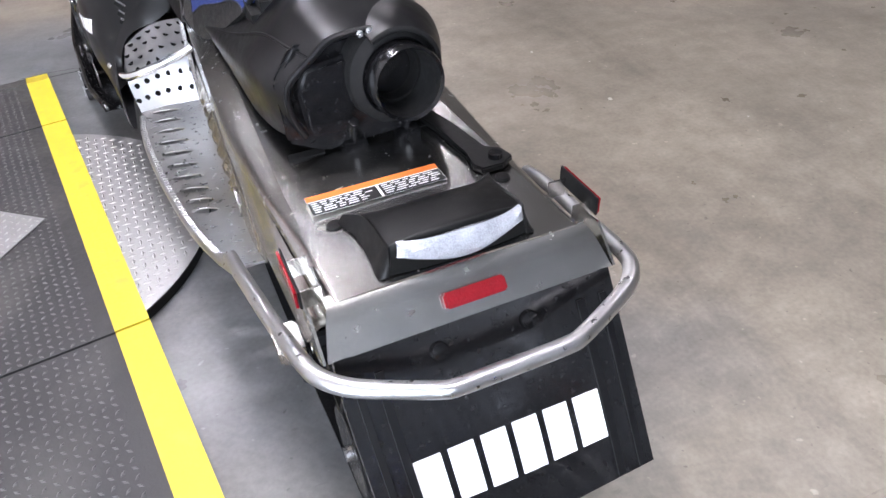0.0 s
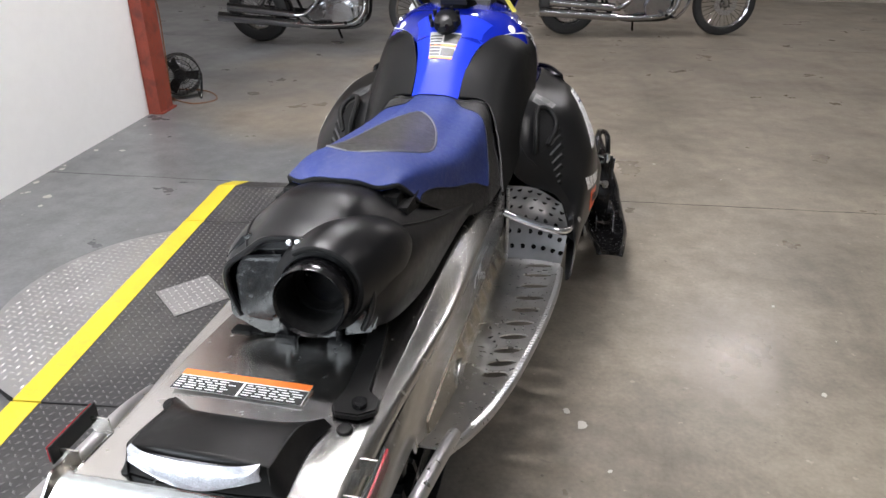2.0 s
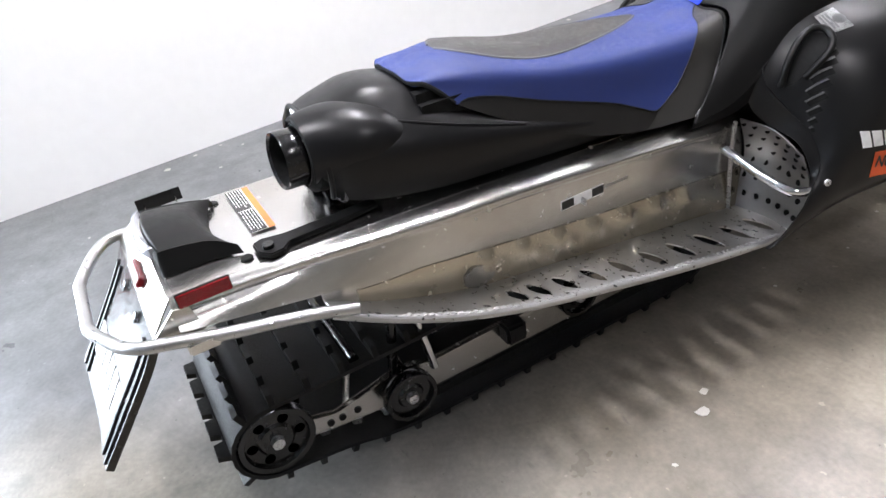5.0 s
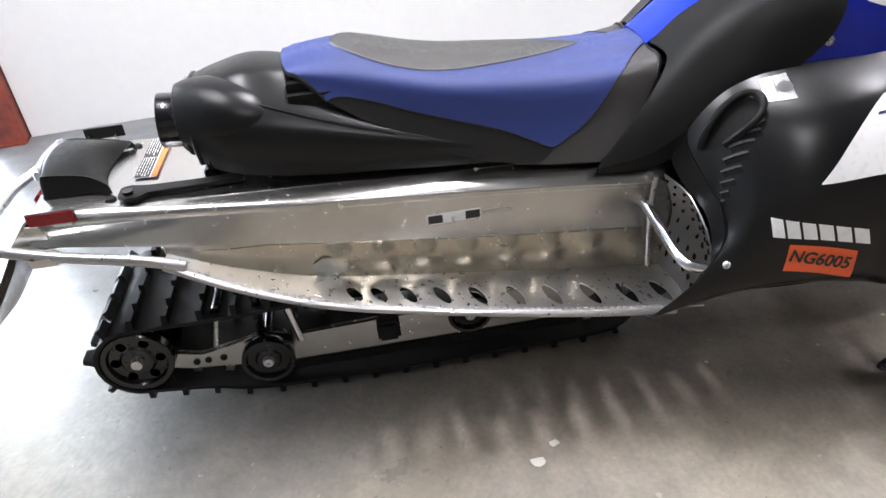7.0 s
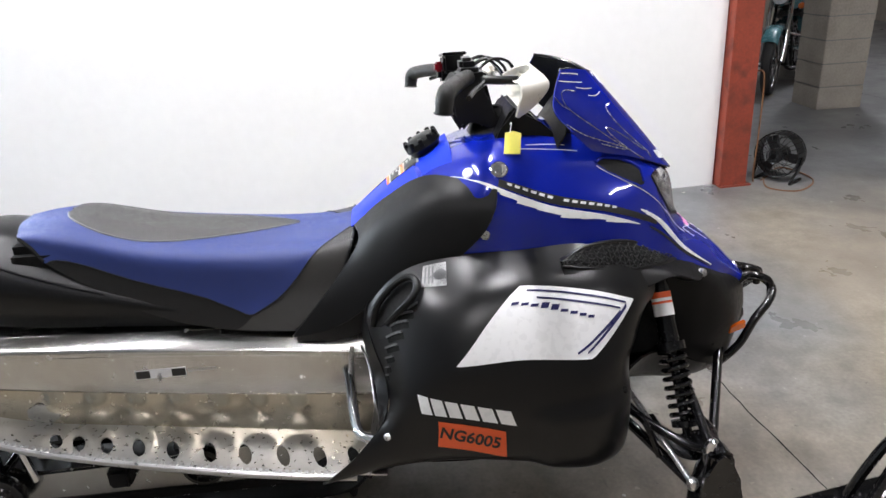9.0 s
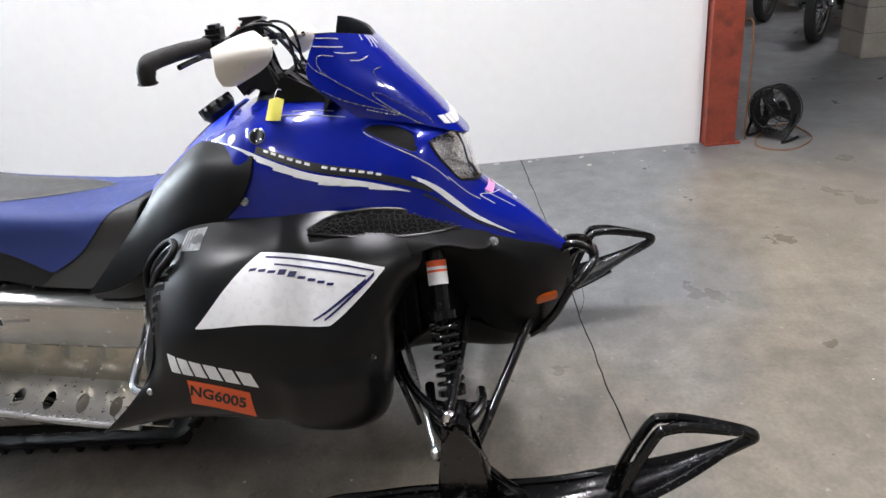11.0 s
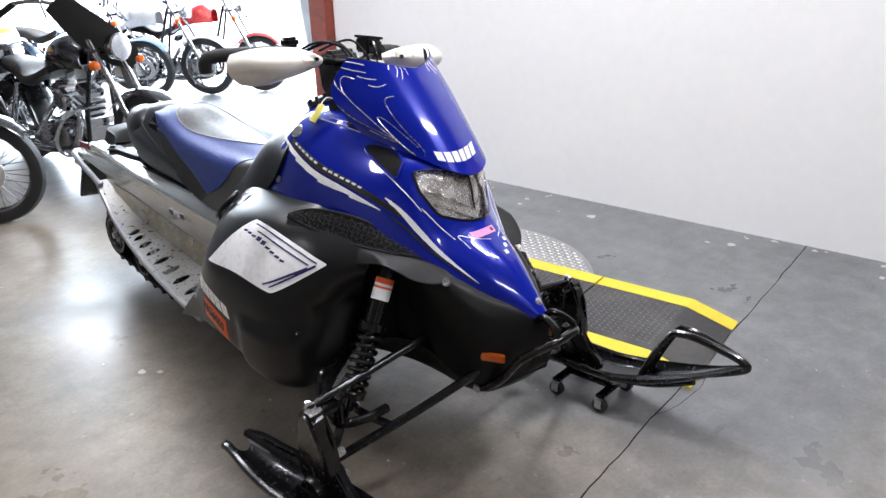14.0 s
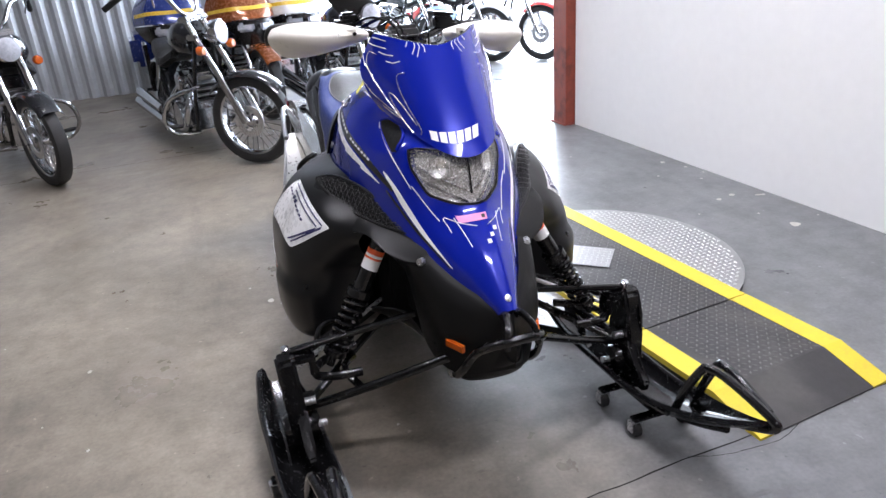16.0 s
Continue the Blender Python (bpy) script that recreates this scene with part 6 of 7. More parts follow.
for k in range(10):
    a = k * math.pi / 5
    mm = basis((0, 1.635, 1.005), (0, -0.45, 0.89), (1, 0, 0))
    part("rib", box(0.012, 0.038, -0.005, 0.005, -0.006, 0.006, 0.002, mm @ pose(0, 0.044 * math.cos(a), 0.044 * math.sin(a), math.degrees(a))), BLACK, cap)
part("key_tag", prism([(0, 0), (0.039, 0), (0.039, 0.054), (0.0195, 0.06), (0, 0.054)], 0.0012, basis((0.19, 1.812, 1.024), (0.2, 0.97, -0.05), (-0.6, 0.1, 0.75))), YELLOW_TAG, sled, "yellow paper key tag")
part("tag_string", tube([(0.16, 1.832, 1.066), (0.14, 1.84, 1.085), (0.1, 1.84, 1.07)], 0.0012, 5, 5), DECAL, sled)
# white dots paint a light's reflection on the hood
for s in (1, -1):
    part("badge_dot", lathe([(0.001, 0.003), (0.012, 0.002), (0.014, 0)], 14, basis(hood_S(0.14, 0.5 + s * 0.3), normal(hood_S, 0.14, 0.5 + s * 0.3) * -1, (0, 1, 0))), DECAL, hood)

# -- front suspension and skis --
SX, KEEL = 0.53, 0.075


def toed(bm):
    """Both skis are steered a few degrees to one side."""
    for v in bm.verts:
        v.co.x += 0.0644 * (2.9 - v.co.y)
    return bm


for s in (1, -1):
    mk = (lambda bm: bm) if s > 0 else mirror
    def arm(bm):
        """Draws the far arms inward and forward at their outer ends, to fit the camera's view."""
        if s > 0:
            return bm
        bm = mirror(bm)
        for v in bm.verts:
            f = min(max((-v.co.x - 0.2) / 0.34, 0), 1)
            v.co.x += 0.025 * f
            v.co.y += 0.062 * f
        return bm

    a, b = Vector((0.242, 2.188, 0.685)), Vector((0.44, 2.215, 0.335))
    d = (b - a).normalized()
    shock = part("shock_absorber", arm(join(cyl(a, a + d * 0.17, 0.024), cyl(a + d * 0.15, b, 0.012), cyl(a + d * 0.16, a + d * 0.18, 0.036), cyl(b - d * 0.05, b - d * 0.035, 0.034))), GLOSS, sled, "black coil-over shock with a white banded reservoir")
    for t0, t1, mm in ((0.035, 0.05, ORANGE), (0.05, 0.058, DECAL), (0.058, 0.064, ORANGE), (0.064, 0.095, DECAL)):
        part("band", arm(cyl(a + d * t0, a + d * t1, 0.0252, caps=False)), mm, shock)
    side = d.cross(Vector((0, 1, 0))).normalized()
    oth = d.cross(side)
    n = 110
    part("spring", arm(tube([a + d * (0.18 + 0.175 * i / n) + 0.03 * (math.cos(2 * math.pi * 8 * i / n) * side + math.sin(2 * math.pi * 8 * i / n) * oth) for i in range(n + 1)], 0.0062, 1, 8, straight=True)), GLOSS, shock)
    part("upper_arm", arm(join(tube([(0.182, 2.253, 0.461), (0.37, 2.235, 0.435), (0.55, 2.212, 0.405)], 0.011, 6, 12), tube([(0.2, 2.04, 0.43), (0.38, 2.1, 0.385), (0.5, 2.18, 0.375), (0.55, 2.21, 0.395)], 0.011, 6, 12))), GLOSS, sled, "gloss black tubular suspension arm")
    part("lower_arm", arm(join(tube([(0.14, 2.42, 0.4), (0.33, 2.33, 0.31), (0.53, 2.235, 0.225)], 0.013, 6, 12), tube([(0.2, 2.02, 0.37), (0.37, 2.13, 0.3), (0.53, 2.235, 0.225)], 0.013, 6, 12), tube([(0.36, 2.14, 0.3), (0.4, 2.21, 0.31), (0.37, 2.3, 0.29)], 0.012, 6, 10))), GLOSS, sled)
    part("tie_rod", arm(cyl((0.24, 2.08, 0.44), (0.562, 2.175, 0.308), 0.007)), STEEL, sled)
    part("rod_end", arm(lathe([(0.001, -0.016), (0.011, -0.012), (0.014, 0), (0.011, 0.012), (0.001, 0.016)], 14, basis((0.562, 2.175, 0.308), (0, 0, 1), (1, 0, 0)))), STEEL, sled)
    part("steering_arm", arm(tube([(0.562, 2.175, 0.3), (0.556, 2.2, 0.29), (0.55, 2.23, 0.285)], 0.012, 4, 8)), GLOSS, sled)
    part("sway_link", arm(tube([(0.3, 2.06, 0.42), (0.36, 2.07, 0.4), (0.44, 2.1, 0.4), (0.47, 2.13, 0.32)], 0.008, 6, 8)), GLOSS, sled)
    part("ball_joint", arm(lathe([(0.001, -0.022), (0.012, -0.018), (0.015, 0), (0.012, 0.018), (0.001, 0.022)], 16, basis((0.558, 2.212, 0.405), (0, 0.2, 1), (1, 0, 0)))), CHROME, sled)
    part("shock_bracket", arm(tube([(0.35, 2.15, 0.345), (0.42, 2.16, 0.335), (0.475, 2.19, 0.325), (0.48, 2.24, 0.325), (0.43, 2.28, 0.335), (0.36, 2.28, 0.33)], 0.013, 6, 10)), GLOSS, sled)
    spin = part("spindle", arm(prism([(-0.04, 0.0), (-0.062, 0.07), (-0.05, 0.15), (-0.03, 0.21), (-0.025, 0.27), (0.0, 0.288), (0.026, 0.268), (0.035, 0.2), (0.066, 0.13), (0.068, 0.06), (0.05, 0.0)], 0.055, basis((SX - 0.006, 2.23, 0.13), (0, 1, 0), (0.05, -0.12, 1)), 0.01)), GLOSS, sled, "gloss black cast ski spindle")
    for yy, zz, rr in ((0.015, 0.06, 0.018), (-0.012, 0.12, 0.014), (0.03, 0.13, 0.012)):
        part("lightening_hole", arm(cyl((SX - 0.03, 2.228 + yy, 0.13 + zz), (SX + 0.04, 2.228 + yy, 0.13 + zz), rr, n=16)), STEEL if rr < 0.013 else VOID, spin)
    part("cast_web", arm(prism([(0.02, 0.0), (0.15, -0.005), (0.155, 0.03), (0.1, 0.06), (0.06, 0.13), (0.03, 0.15)], 0.03, basis((SX - 0.004, 2.23, 0.125), (0, 1, 0), (0.03, -0.05, 1)), 0.007)), GLOSS, spin)
    part("clevis", arm(join(box(SX - 0.05, SX + 0.055, 2.2, 2.25, 0.375, 0.4, 0.008), box(SX - 0.05, SX - 0.03, 2.195, 2.255, 0.33, 0.4, 0.006), box(SX + 0.035, SX + 0.055, 2.195, 2.255, 0.33, 0.4, 0.006))), GLOSS, spin)
    part("steering_post", arm(cyl((0.553, 2.245, 0.2), (0.558, 2.213, 0.395), 0.024, 0.02)), GLOSS, spin)
    part("pivot_hub", arm(lathe([(0.012, -0.05), (0.04, -0.048), (0.046, -0.03), (0.046, 0.03), (0.04, 0.048), (0.012, 0.05)], 24, basis((SX + 0.022, 2.235, 0.165), (1, 0, 0), (0, 1, 0)))), GLOSS, spin)
    part("pivot_bolt", arm(cyl((SX - 0.055, 2.235, 0.16), (SX + 0.055, 2.235, 0.16), 0.01)), STEEL, spin)
    for dx in (-0.034, 0.034):
        part("saddle_plate", toed(mk(prism([(-0.1, 0), (0.1, 0), (0.05, 0.075), (-0.04, 0.075)], 0.006, basis((SX + dx - 0.003, 2.235, KEEL + 0.03), (0, 1, 0), (0, 0, 1)), 0.002))), GLOSS, sled)

    def ski_z(y):
        return KEEL + 0.02 + (0.2 * ((y - 2.42) / 0.48) ** 1.8 if y > 2.42 else 0.0) + (0.035 * ((2.05 - y) / 0.18) ** 1.5 if y < 2.05 else 0.0)

    def ski_w(y):
        if y < 2.15:
            return 0.042 + 0.043 * min(1, max(0, (y - 1.86) / 0.26)) ** 0.7
        if y > 2.5:
            return 0.085 * max(0.06, 1 - ((y - 2.5) / 0.41) ** 1.6)
        return 0.085

    ys = [1.86 + (2.9 - 1.86) * i / 14 for i in range(15)]
    ski_S = loft([[(SX + ski_w(y) * q, y, ski_z(y) + 0.045 * abs(q) ** 3 * min(1, ski_w(y) / 0.08)) for q in (-1, -0.8, -0.5, 0, 0.5, 0.8, 1)] for y in ys])
    notch = lambda v: 0.05 * max(0.0, 1 - (abs(v - 0.5) / 0.3) ** 2)  # noqa: E731
    ski = part("ski", toed(mk(patch(lambda u, v: ski_S(notch(v) + (1 - notch(v)) * u, v), 0, 1, 0, 1, 50, 24, thick=0.014))), GLOSS, sled, "gloss black plastic ski with a front loop handle")
    part("loop_handle", toed(mk(tube([(SX - 0.035, 2.58, ski_z(2.58) + 0.01), (SX - 0.03, 2.62, 0.24), (SX - 0.024, 2.67, 0.335), (SX - 0.02, 2.7, 0.35), (SX - 0.012, 2.76, 0.345), (SX, 2.87, 0.315), (SX + 0.004, 2.9, 0.295), (SX, 2.88, 0.275), (SX, 2.8, ski_z(2.8) + 0.008)], 0.0125, 6, 10))), GLOSS, ski)
    part("loop_handle", toed(mk(tube([(SX + 0.035, 2.58, ski_z(2.58) + 0.01), (SX + 0.03, 2.62, 0.24), (SX + 0.024, 2.67, 0.335), (SX + 0.02, 2.7, 0.35), (SX + 0.014, 2.76, 0.345), (SX + 0.006, 2.87, 0.315)], 0.0125, 6, 10))), GLOSS, ski)
    for dx in (-0.075, 0.075):
        part("rib", toed(mk(tube([(SX + dx / 0.085 * ski_w(y), y, ski_z(y) + hz) for y, hz in ((1.862, 0.01), (1.87, 0.022), (1.92, 0.042), (2.0, 0.05), (2.1, 0.05), (2.3, 0.045), (2.45, 0.042))] + [(SX + dx * 0.9, 2.6, ski_z(2.6) + 0.03)], 0.011, 5, 8))), GLOSS, ski)
    part("keel", toed(mk(tube([(SX, y, ski_z(y) - 0.012) for y in (2.0, 2.1, 2.4, 2.6, 2.75)], 0.012, 5, 8))), GLOSS, ski)
    # wheeled dolly under the ski
    dolly = thing("ski_dolly", "small black steel ski dolly on caster wheels", "dolly", "ski dollies")
    part("frame", toed(mk(join(box(SX - 0.095, SX + 0.095, 2.295, 2.325, 0.055, 0.068, 0.003), box(SX - 0.095, SX + 0.095, 2.465, 2.495, 0.055, 0.068, 0.003), box(SX - 0.02, SX + 0.02, 2.295, 2.495, 0.055, 0.07, 0.003)))), GLOSS, dolly)
    for x in (-0.085, 0.085):
        for y in (2.31, 2.48):
            w = part("caster", toed(mk(lathe([(0.006, -0.012), (0.022, -0.012), (0.026, -0.008), (0.026, 0.008), (0.022, 0.012), (0.006, 0.012)], 20, basis((SX + x, y, 0.026), (1, 0, 0), (0, 1, 0))))), TYRE, dolly)
            part("fork", toed(mk(prism([(-0.018, 0), (-0.014, 0), (-0.014, 0.032), (0.014, 0.032), (0.014, 0), (0.018, 0), (0.018, 0.036), (-0.018, 0.036)], 0.024, basis((SX + x, y + 0.012, 0.02), (1, 0, 0), (0, 0, 1))))), STEEL, w)
FB = [(0.123, 2.405, 0.335), (0.126, 2.44, 0.352), (0.124, 2.49, 0.4), (0.108, 2.535, 0.465), (0.088, 2.58, 0.505), (0.05, 2.61, 0.525), (0.0, 2.615, 0.53)]
bumper = part("front_bumper", tube(FB + [(-x, y, z) for x, y, z in FB[-2::-1]], 0.012, 8, 12), GLOSS, sled, "gloss black tubular front bumper")
both("bumper_bolt", lambda: lathe([(0.001, 0.004), (0.007, 0.006), (0.011, 0.004), (0.014, -0.006)], 14, basis((0.135, 2.408, 0.337), (1, 0.2, 0), (0, 1, 0))), STEEL, bumper)
both("stay", lambda: tube([(0.05, 2.608, 0.505), (0.04, 2.6, 0.55), (0.025, 2.55, 0.565), (0.02, 2.52, 0.545)], 0.011, 6, 10), GLOSS, bumper)
# chrome with the backlit motorcycles' shade put into its colour
DIM_CHROME = mat("shaded_chrome", (0.42, 0.42, 0.43), 0.14, 1.0, 0.1, 12)

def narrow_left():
    """Draws the sled's left flank nearer its middle to fit the camera's view, more so towards the front."""
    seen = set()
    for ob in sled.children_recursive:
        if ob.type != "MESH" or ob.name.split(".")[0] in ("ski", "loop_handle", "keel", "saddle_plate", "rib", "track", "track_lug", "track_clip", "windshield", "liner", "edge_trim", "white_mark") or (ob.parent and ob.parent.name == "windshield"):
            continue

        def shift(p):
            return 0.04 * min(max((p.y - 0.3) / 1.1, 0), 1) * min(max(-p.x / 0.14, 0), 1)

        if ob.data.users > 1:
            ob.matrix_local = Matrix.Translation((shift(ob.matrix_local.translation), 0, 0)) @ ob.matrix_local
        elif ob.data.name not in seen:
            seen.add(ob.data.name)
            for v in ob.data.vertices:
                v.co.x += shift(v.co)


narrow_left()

# ================= things round the sled =================
def wheel_parts(root, name, y, r, w, disc=False, spokes=32):
    """A wire-spoked wheel standing in the plane x = 0 at y."""
    m = pose(0, y, r)
    tyre_r = 0.5 * w
    wh = part(name, lathe([(r - tyre_r * 1.5, -w * 0.42), (r - tyre_r * 0.8, -w * 0.5), (r - tyre_r * 0.25, -w * 0.4), (r, 0), (r - tyre_r * 0.25, w * 0.4), (r - tyre_r * 0.8, w * 0.5), (r - tyre_r * 1.5, w * 0.42)], 40, m, closed=True), TYRE, root)
    part("rim", lathe([(r - tyre_r * 1.5, -w * 0.36), (r - tyre_r * 1.75, -w * 0.3), (r - tyre_r * 1.85, 0), (r - tyre_r * 1.75, w * 0.3), (r - tyre_r * 1.5, w * 0.36)], 40, m, closed=True), DIM_CHROME, wh)
    part("hub", lathe([(0.001, -0.06), (0.03, -0.06), (0.045, -0.045), (0.025, -0.03), (0.025, 0.03), (0.045, 0.045), (0.03, 0.06), (0.001, 0.06)], 20, m), DIM_CHROME, wh)
    bms = []
    for k in range(spokes):
        a = 2 * math.pi * k / spokes
        b = a + (0.35 if k % 2 else -0.35)
        s = 0.04 if (k // 2) % 2 else -0.04
        bms.append(cyl((s, y + 0.045 * math.cos(b), r + 0.045 * math.sin(b)), (0, y + (r - tyre_r * 1.8) * math.cos(a), r + (r - tyre_r * 1.8) * math.sin(a)), 0.003, n=5, caps=False))
    tagged(part("spokes", join(*bms), DIM_CHROME, wh), kind="stuff")
    if disc:
        part("brake_disc", lathe([(0.07, 0.05), (0.115, 0.05), (0.115, 0.056), (0.07, 0.056)], 30, m, closed=True), STEEL, wh)
    return wh


def motorcycle(label, paint, m, group="parked motorcycles", fairing=False, bags=False, dirt=False, crash=True, steer=0):
    """A parked motorcycle; its front wheel stands at the origin and it points along +y."""
    ob = thing("motorcycle", label, "motorcycle", group, at=m)
    R, WB = (0.34, 1.42) if dirt else (0.325, 1.62)
    wheel_parts(ob, "front_wheel", 0, R, 0.1 if not dirt else 0.085, True)
    wheel_parts(ob, "rear_wheel", -WB, R - 0.015, 0.15 if not dirt else 0.11)
    for s in (1, -1):
        x = s * 0.095
        part("fork_leg", join(cyl((x, 0, R), (x, -0.14, R + 0.3), 0.028), cyl((x, -0.14, R + 0.3), (x, -0.34, R + 0.72), 0.021)), DIM_CHROME, ob)
        part("turn_signal", lathe([(0.001, 0.035), (0.026, 0.03), (0.034, 0.01), (0.03, -0.015), (0.008, -0.03)], 16, basis((s * 0.19, -0.2, R + 0.52), (0, 1, 0), (1, 0, 0))), AMBER, ob)
        part("mirror", join(cyl((s * 0.28, -0.42, R + 0.82), (s * 0.34, -0.4, R + 1.0), 0.006), box(s * 0.34 - 0.06, s * 0.34 + 0.06, -0.41, -0.39, R + 0.97, R + 1.05, 0.01)), DIM_CHROME, ob)
    part("triple_clamp", join(box(-0.13, 0.13, -0.34, -0.26, R + 0.58, R + 0.62, 0.01), box(-0.13, 0.13, -0.38, -0.3, R + 0.7, R + 0.74, 0.01)), DIM_CHROME, ob)
    part("handlebar", tube([(0.42, -0.68, R + 0.84), (0.36, -0.55, R + 0.92), (0.2, -0.42, R + 0.9), (0.08, -0.36, R + 0.76), (-0.08, -0.36, R + 0.76), (-0.2, -0.42, R + 0.9), (-0.36, -0.55, R + 0.92), (-0.42, -0.68, R + 0.84)], 0.014, 6, 10), DIM_CHROME, ob)
    for s in (1, -1):
        part("grip", cyl((s * 0.37, -0.57, R + 0.915), (s * 0.43, -0.7, R + 0.83), 0.02), BLACK, ob)
    # front fender, headlight
    fr = R + 0.035
    sec = []
    for k in range(9):
        a = math.radians(40 + 100 * k / 8)
        sec.append([(x, fr * math.cos(a) * (1 if not dirt else 1.1), R + fr * math.sin(a) + (0.22 if dirt else 0) - dz) for x, dz in ((-0.08, 0.035), (-0.055, 0.008), (0, 0), (0.055, 0.008), (0.08, 0.035))])
    part("front_fender", patch(loft(sec), nu=16, nv=8), paint, ob)
    if not dirt:
        hl = part("headlight", lathe([(0.001, -0.1), (0.05, -0.085), (0.085, -0.03), (0.09, 0.02), (0.08, 0.03)], 26, basis((0, -0.16, R + 0.62), (0, 1, 0.05), (1, 0, 0))), DIM_CHROME, ob)
        part("lens", lathe([(0.001, 0.042), (0.05, 0.038), (0.08, 0.03)], 26, basis((0, -0.16, R + 0.62), (0, 1, 0.05), (1, 0, 0))), LENS, hl)
    if steer:
        turn = pose(0, -0.25, 0) @ pose(0, 0, 0, 0, 0, steer) @ pose(0, 0.25, 0)
        for o in ob.children:
            if not o.name.startswith("rear_wheel"):
                o.matrix_local = turn
    # tank, seat, rear fender
    part("fuel_tank", patch(loft([full([(0, -0.5, R + 0.62), (0.07, -0.5, R + 0.6), (0.09, -0.5, R + 0.52), (0.07, -0.5, R + 0.46)]), full([(0, -0.62, R + 0.7), (0.12, -0.62, R + 0.66), (0.16, -0.62, R + 0.56), (0.12, -0.62, R + 0.47)]), full([(0, -0.8, R + 0.66), (0.12, -0.8, R + 0.62), (0.15, -0.8, R + 0.53), (0.11, -0.8, R + 0.45)]), full([(0, -1.0, R + 0.5), (0.06, -1.0, R + 0.49), (0.09, -1.0, R + 0.44), (0.07, -1.0, R + 0.4)])]), nu=20, nv=20), paint, ob)
    part("seat", patch(loft([full([(0, -0.96, R + 0.48), (0.09, -0.96, R + 0.46), (0.11, -0.96, R + 0.4)]), full([(0, -1.15, R + 0.4), (0.15, -1.15, R + 0.39), (0.18, -1.15, R + 0.33)]), full([(0, -1.35, R + 0.47), (0.12, -1.35, R + 0.45), (0.15, -1.35, R + 0.38)]), full([(0, -1.6, R + 0.5), (0.09, -1.6, R + 0.48), (0.11, -1.6, R + 0.4)])]), nu=20, nv=14, thick=0.06), BLACK_VINYL, ob)
    sec = []
    for k in range(9):
        a = math.radians(20 + 130 * k / 8)
        sec.append([(x, -WB - fr * math.cos(a), R + fr * math.sin(a) - dz) for x, dz in ((-0.11, 0.05), (-0.075, 0.01), (0, 0), (0.075, 0.01), (0.11, 0.05))])
    part("rear_fender", patch(loft(sec), nu=16, nv=8, flip=-1), paint, ob)
    part("tail_lamp", box(-0.05, 0.05, -WB - R - 0.06, -WB - R - 0.02, R + 0.18, R + 0.24, 0.01), RED, ob)
    # engine and exhaust
    eng = part("engine_case", join(box(-0.15, 0.15, -1.05, -0.55, 0.2, 0.42, 0.05), cyl((-0.2, -0.75, 0.3), (0.2, -0.75, 0.3), 0.11, n=28), cyl((-0.19, -1.0, 0.32), (0.19, -1.0, 0.32), 0.08, n=24)), DIM_CHROME, ob)
    for a0, y0 in ((0.42, -0.7), (-0.42, -0.86)):
        d = Vector((0, math.sin(a0), math.cos(a0)))
        for k in range(8):
            c = Vector((0, y0, 0.4)) + d * (0.02 + 0.026 * k)
            part("cooling_fin", box(-0.085, 0.085, -0.075, 0.075, -0.006, 0.006, 0.004, basis(c, (1, 0, 0), (0, d.z, -d.y))), STEEL if k % 2 else GLOSS, eng)
        c = Vector((0, y0, 0.4)) + d * 0.25
        part("rocker_box", box(-0.08, 0.08, -0.07, 0.07, -0.035, 0.035, 0.02, basis(c, (1, 0, 0), (0, d.z, -d.y))), DIM_CHROME, eng)
    part("air_cleaner", lathe([(0.001, 0.05), (0.06, 0.05), (0.08, 0.035), (0.082, 0)], 26, basis((0.1, -0.78, 0.56), (1, 0, 0), (0, 1, 0))), DIM_CHROME, ob)
    part("exhaust", join(tube([(0.09, -0.6, 0.52), (0.17, -0.52, 0.4), (0.19, -0.62, 0.24), (0.2, -0.95, 0.2), (0.21, -1.2, 0.21)], 0.024, 8, 12), cyl((0.21, -1.15, 0.21), (0.23, -1.95, 0.27), 0.04, 0.046)), DIM_CHROME, ob)
    part("exhaust", join(tube([(0.09, -0.95, 0.52), (0.17, -1.0, 0.4), (0.19, -1.12, 0.3), (0.21, -1.25, 0.3)], 0.022, 8, 12), cyl((0.21, -1.2, 0.3), (0.23, -1.85, 0.36), 0.036, 0.042)), DIM_CHROME, ob)
    for s in (1, -1):
        part("frame_tube", tube([(s * 0.05, -0.36, R + 0.66), (s * 0.1, -0.5, 0.5), (s * 0.12, -0.56, 0.22), (s * 0.13, -0.8, 0.17), (s * 0.13, -1.15, 0.2), (s * 0.12, -1.3, 0.45), (s * 0.1, -1.5, 0.68)], 0.016, 6, 8), GLOSS, ob)
        part("swing_arm", cyl((s * 0.12, -1.1, 0.28), (s * 0.12, -WB, R - 0.01), 0.022), GLOSS, ob)
        part("shock", cyl((s * 0.13, -WB + 0.05, R + 0.02), (s * 0.12, -1.38, R + 0.33), 0.024), DIM_CHROME, ob)
        part("footpeg", cyl((s * 0.13, -0.66, 0.24), (s * 0.33, -0.68, 0.25), 0.016), BLACK, ob)
        if crash:
            part("crash_bar", tube([(s * 0.08, -0.42, 0.56), (s * 0.3, -0.44, 0.5), (s * 0.36, -0.5, 0.34), (s * 0.28, -0.56, 0.22), (s * 0.1, -0.56, 0.2)], 0.015, 6, 10), DIM_CHROME, ob)
        if bags:
            part("saddlebag", box(s * 0.27 - 0.11, s * 0.27 + 0.11, -1.95, -1.35, 0.38, 0.72, 0.06), paint, ob)
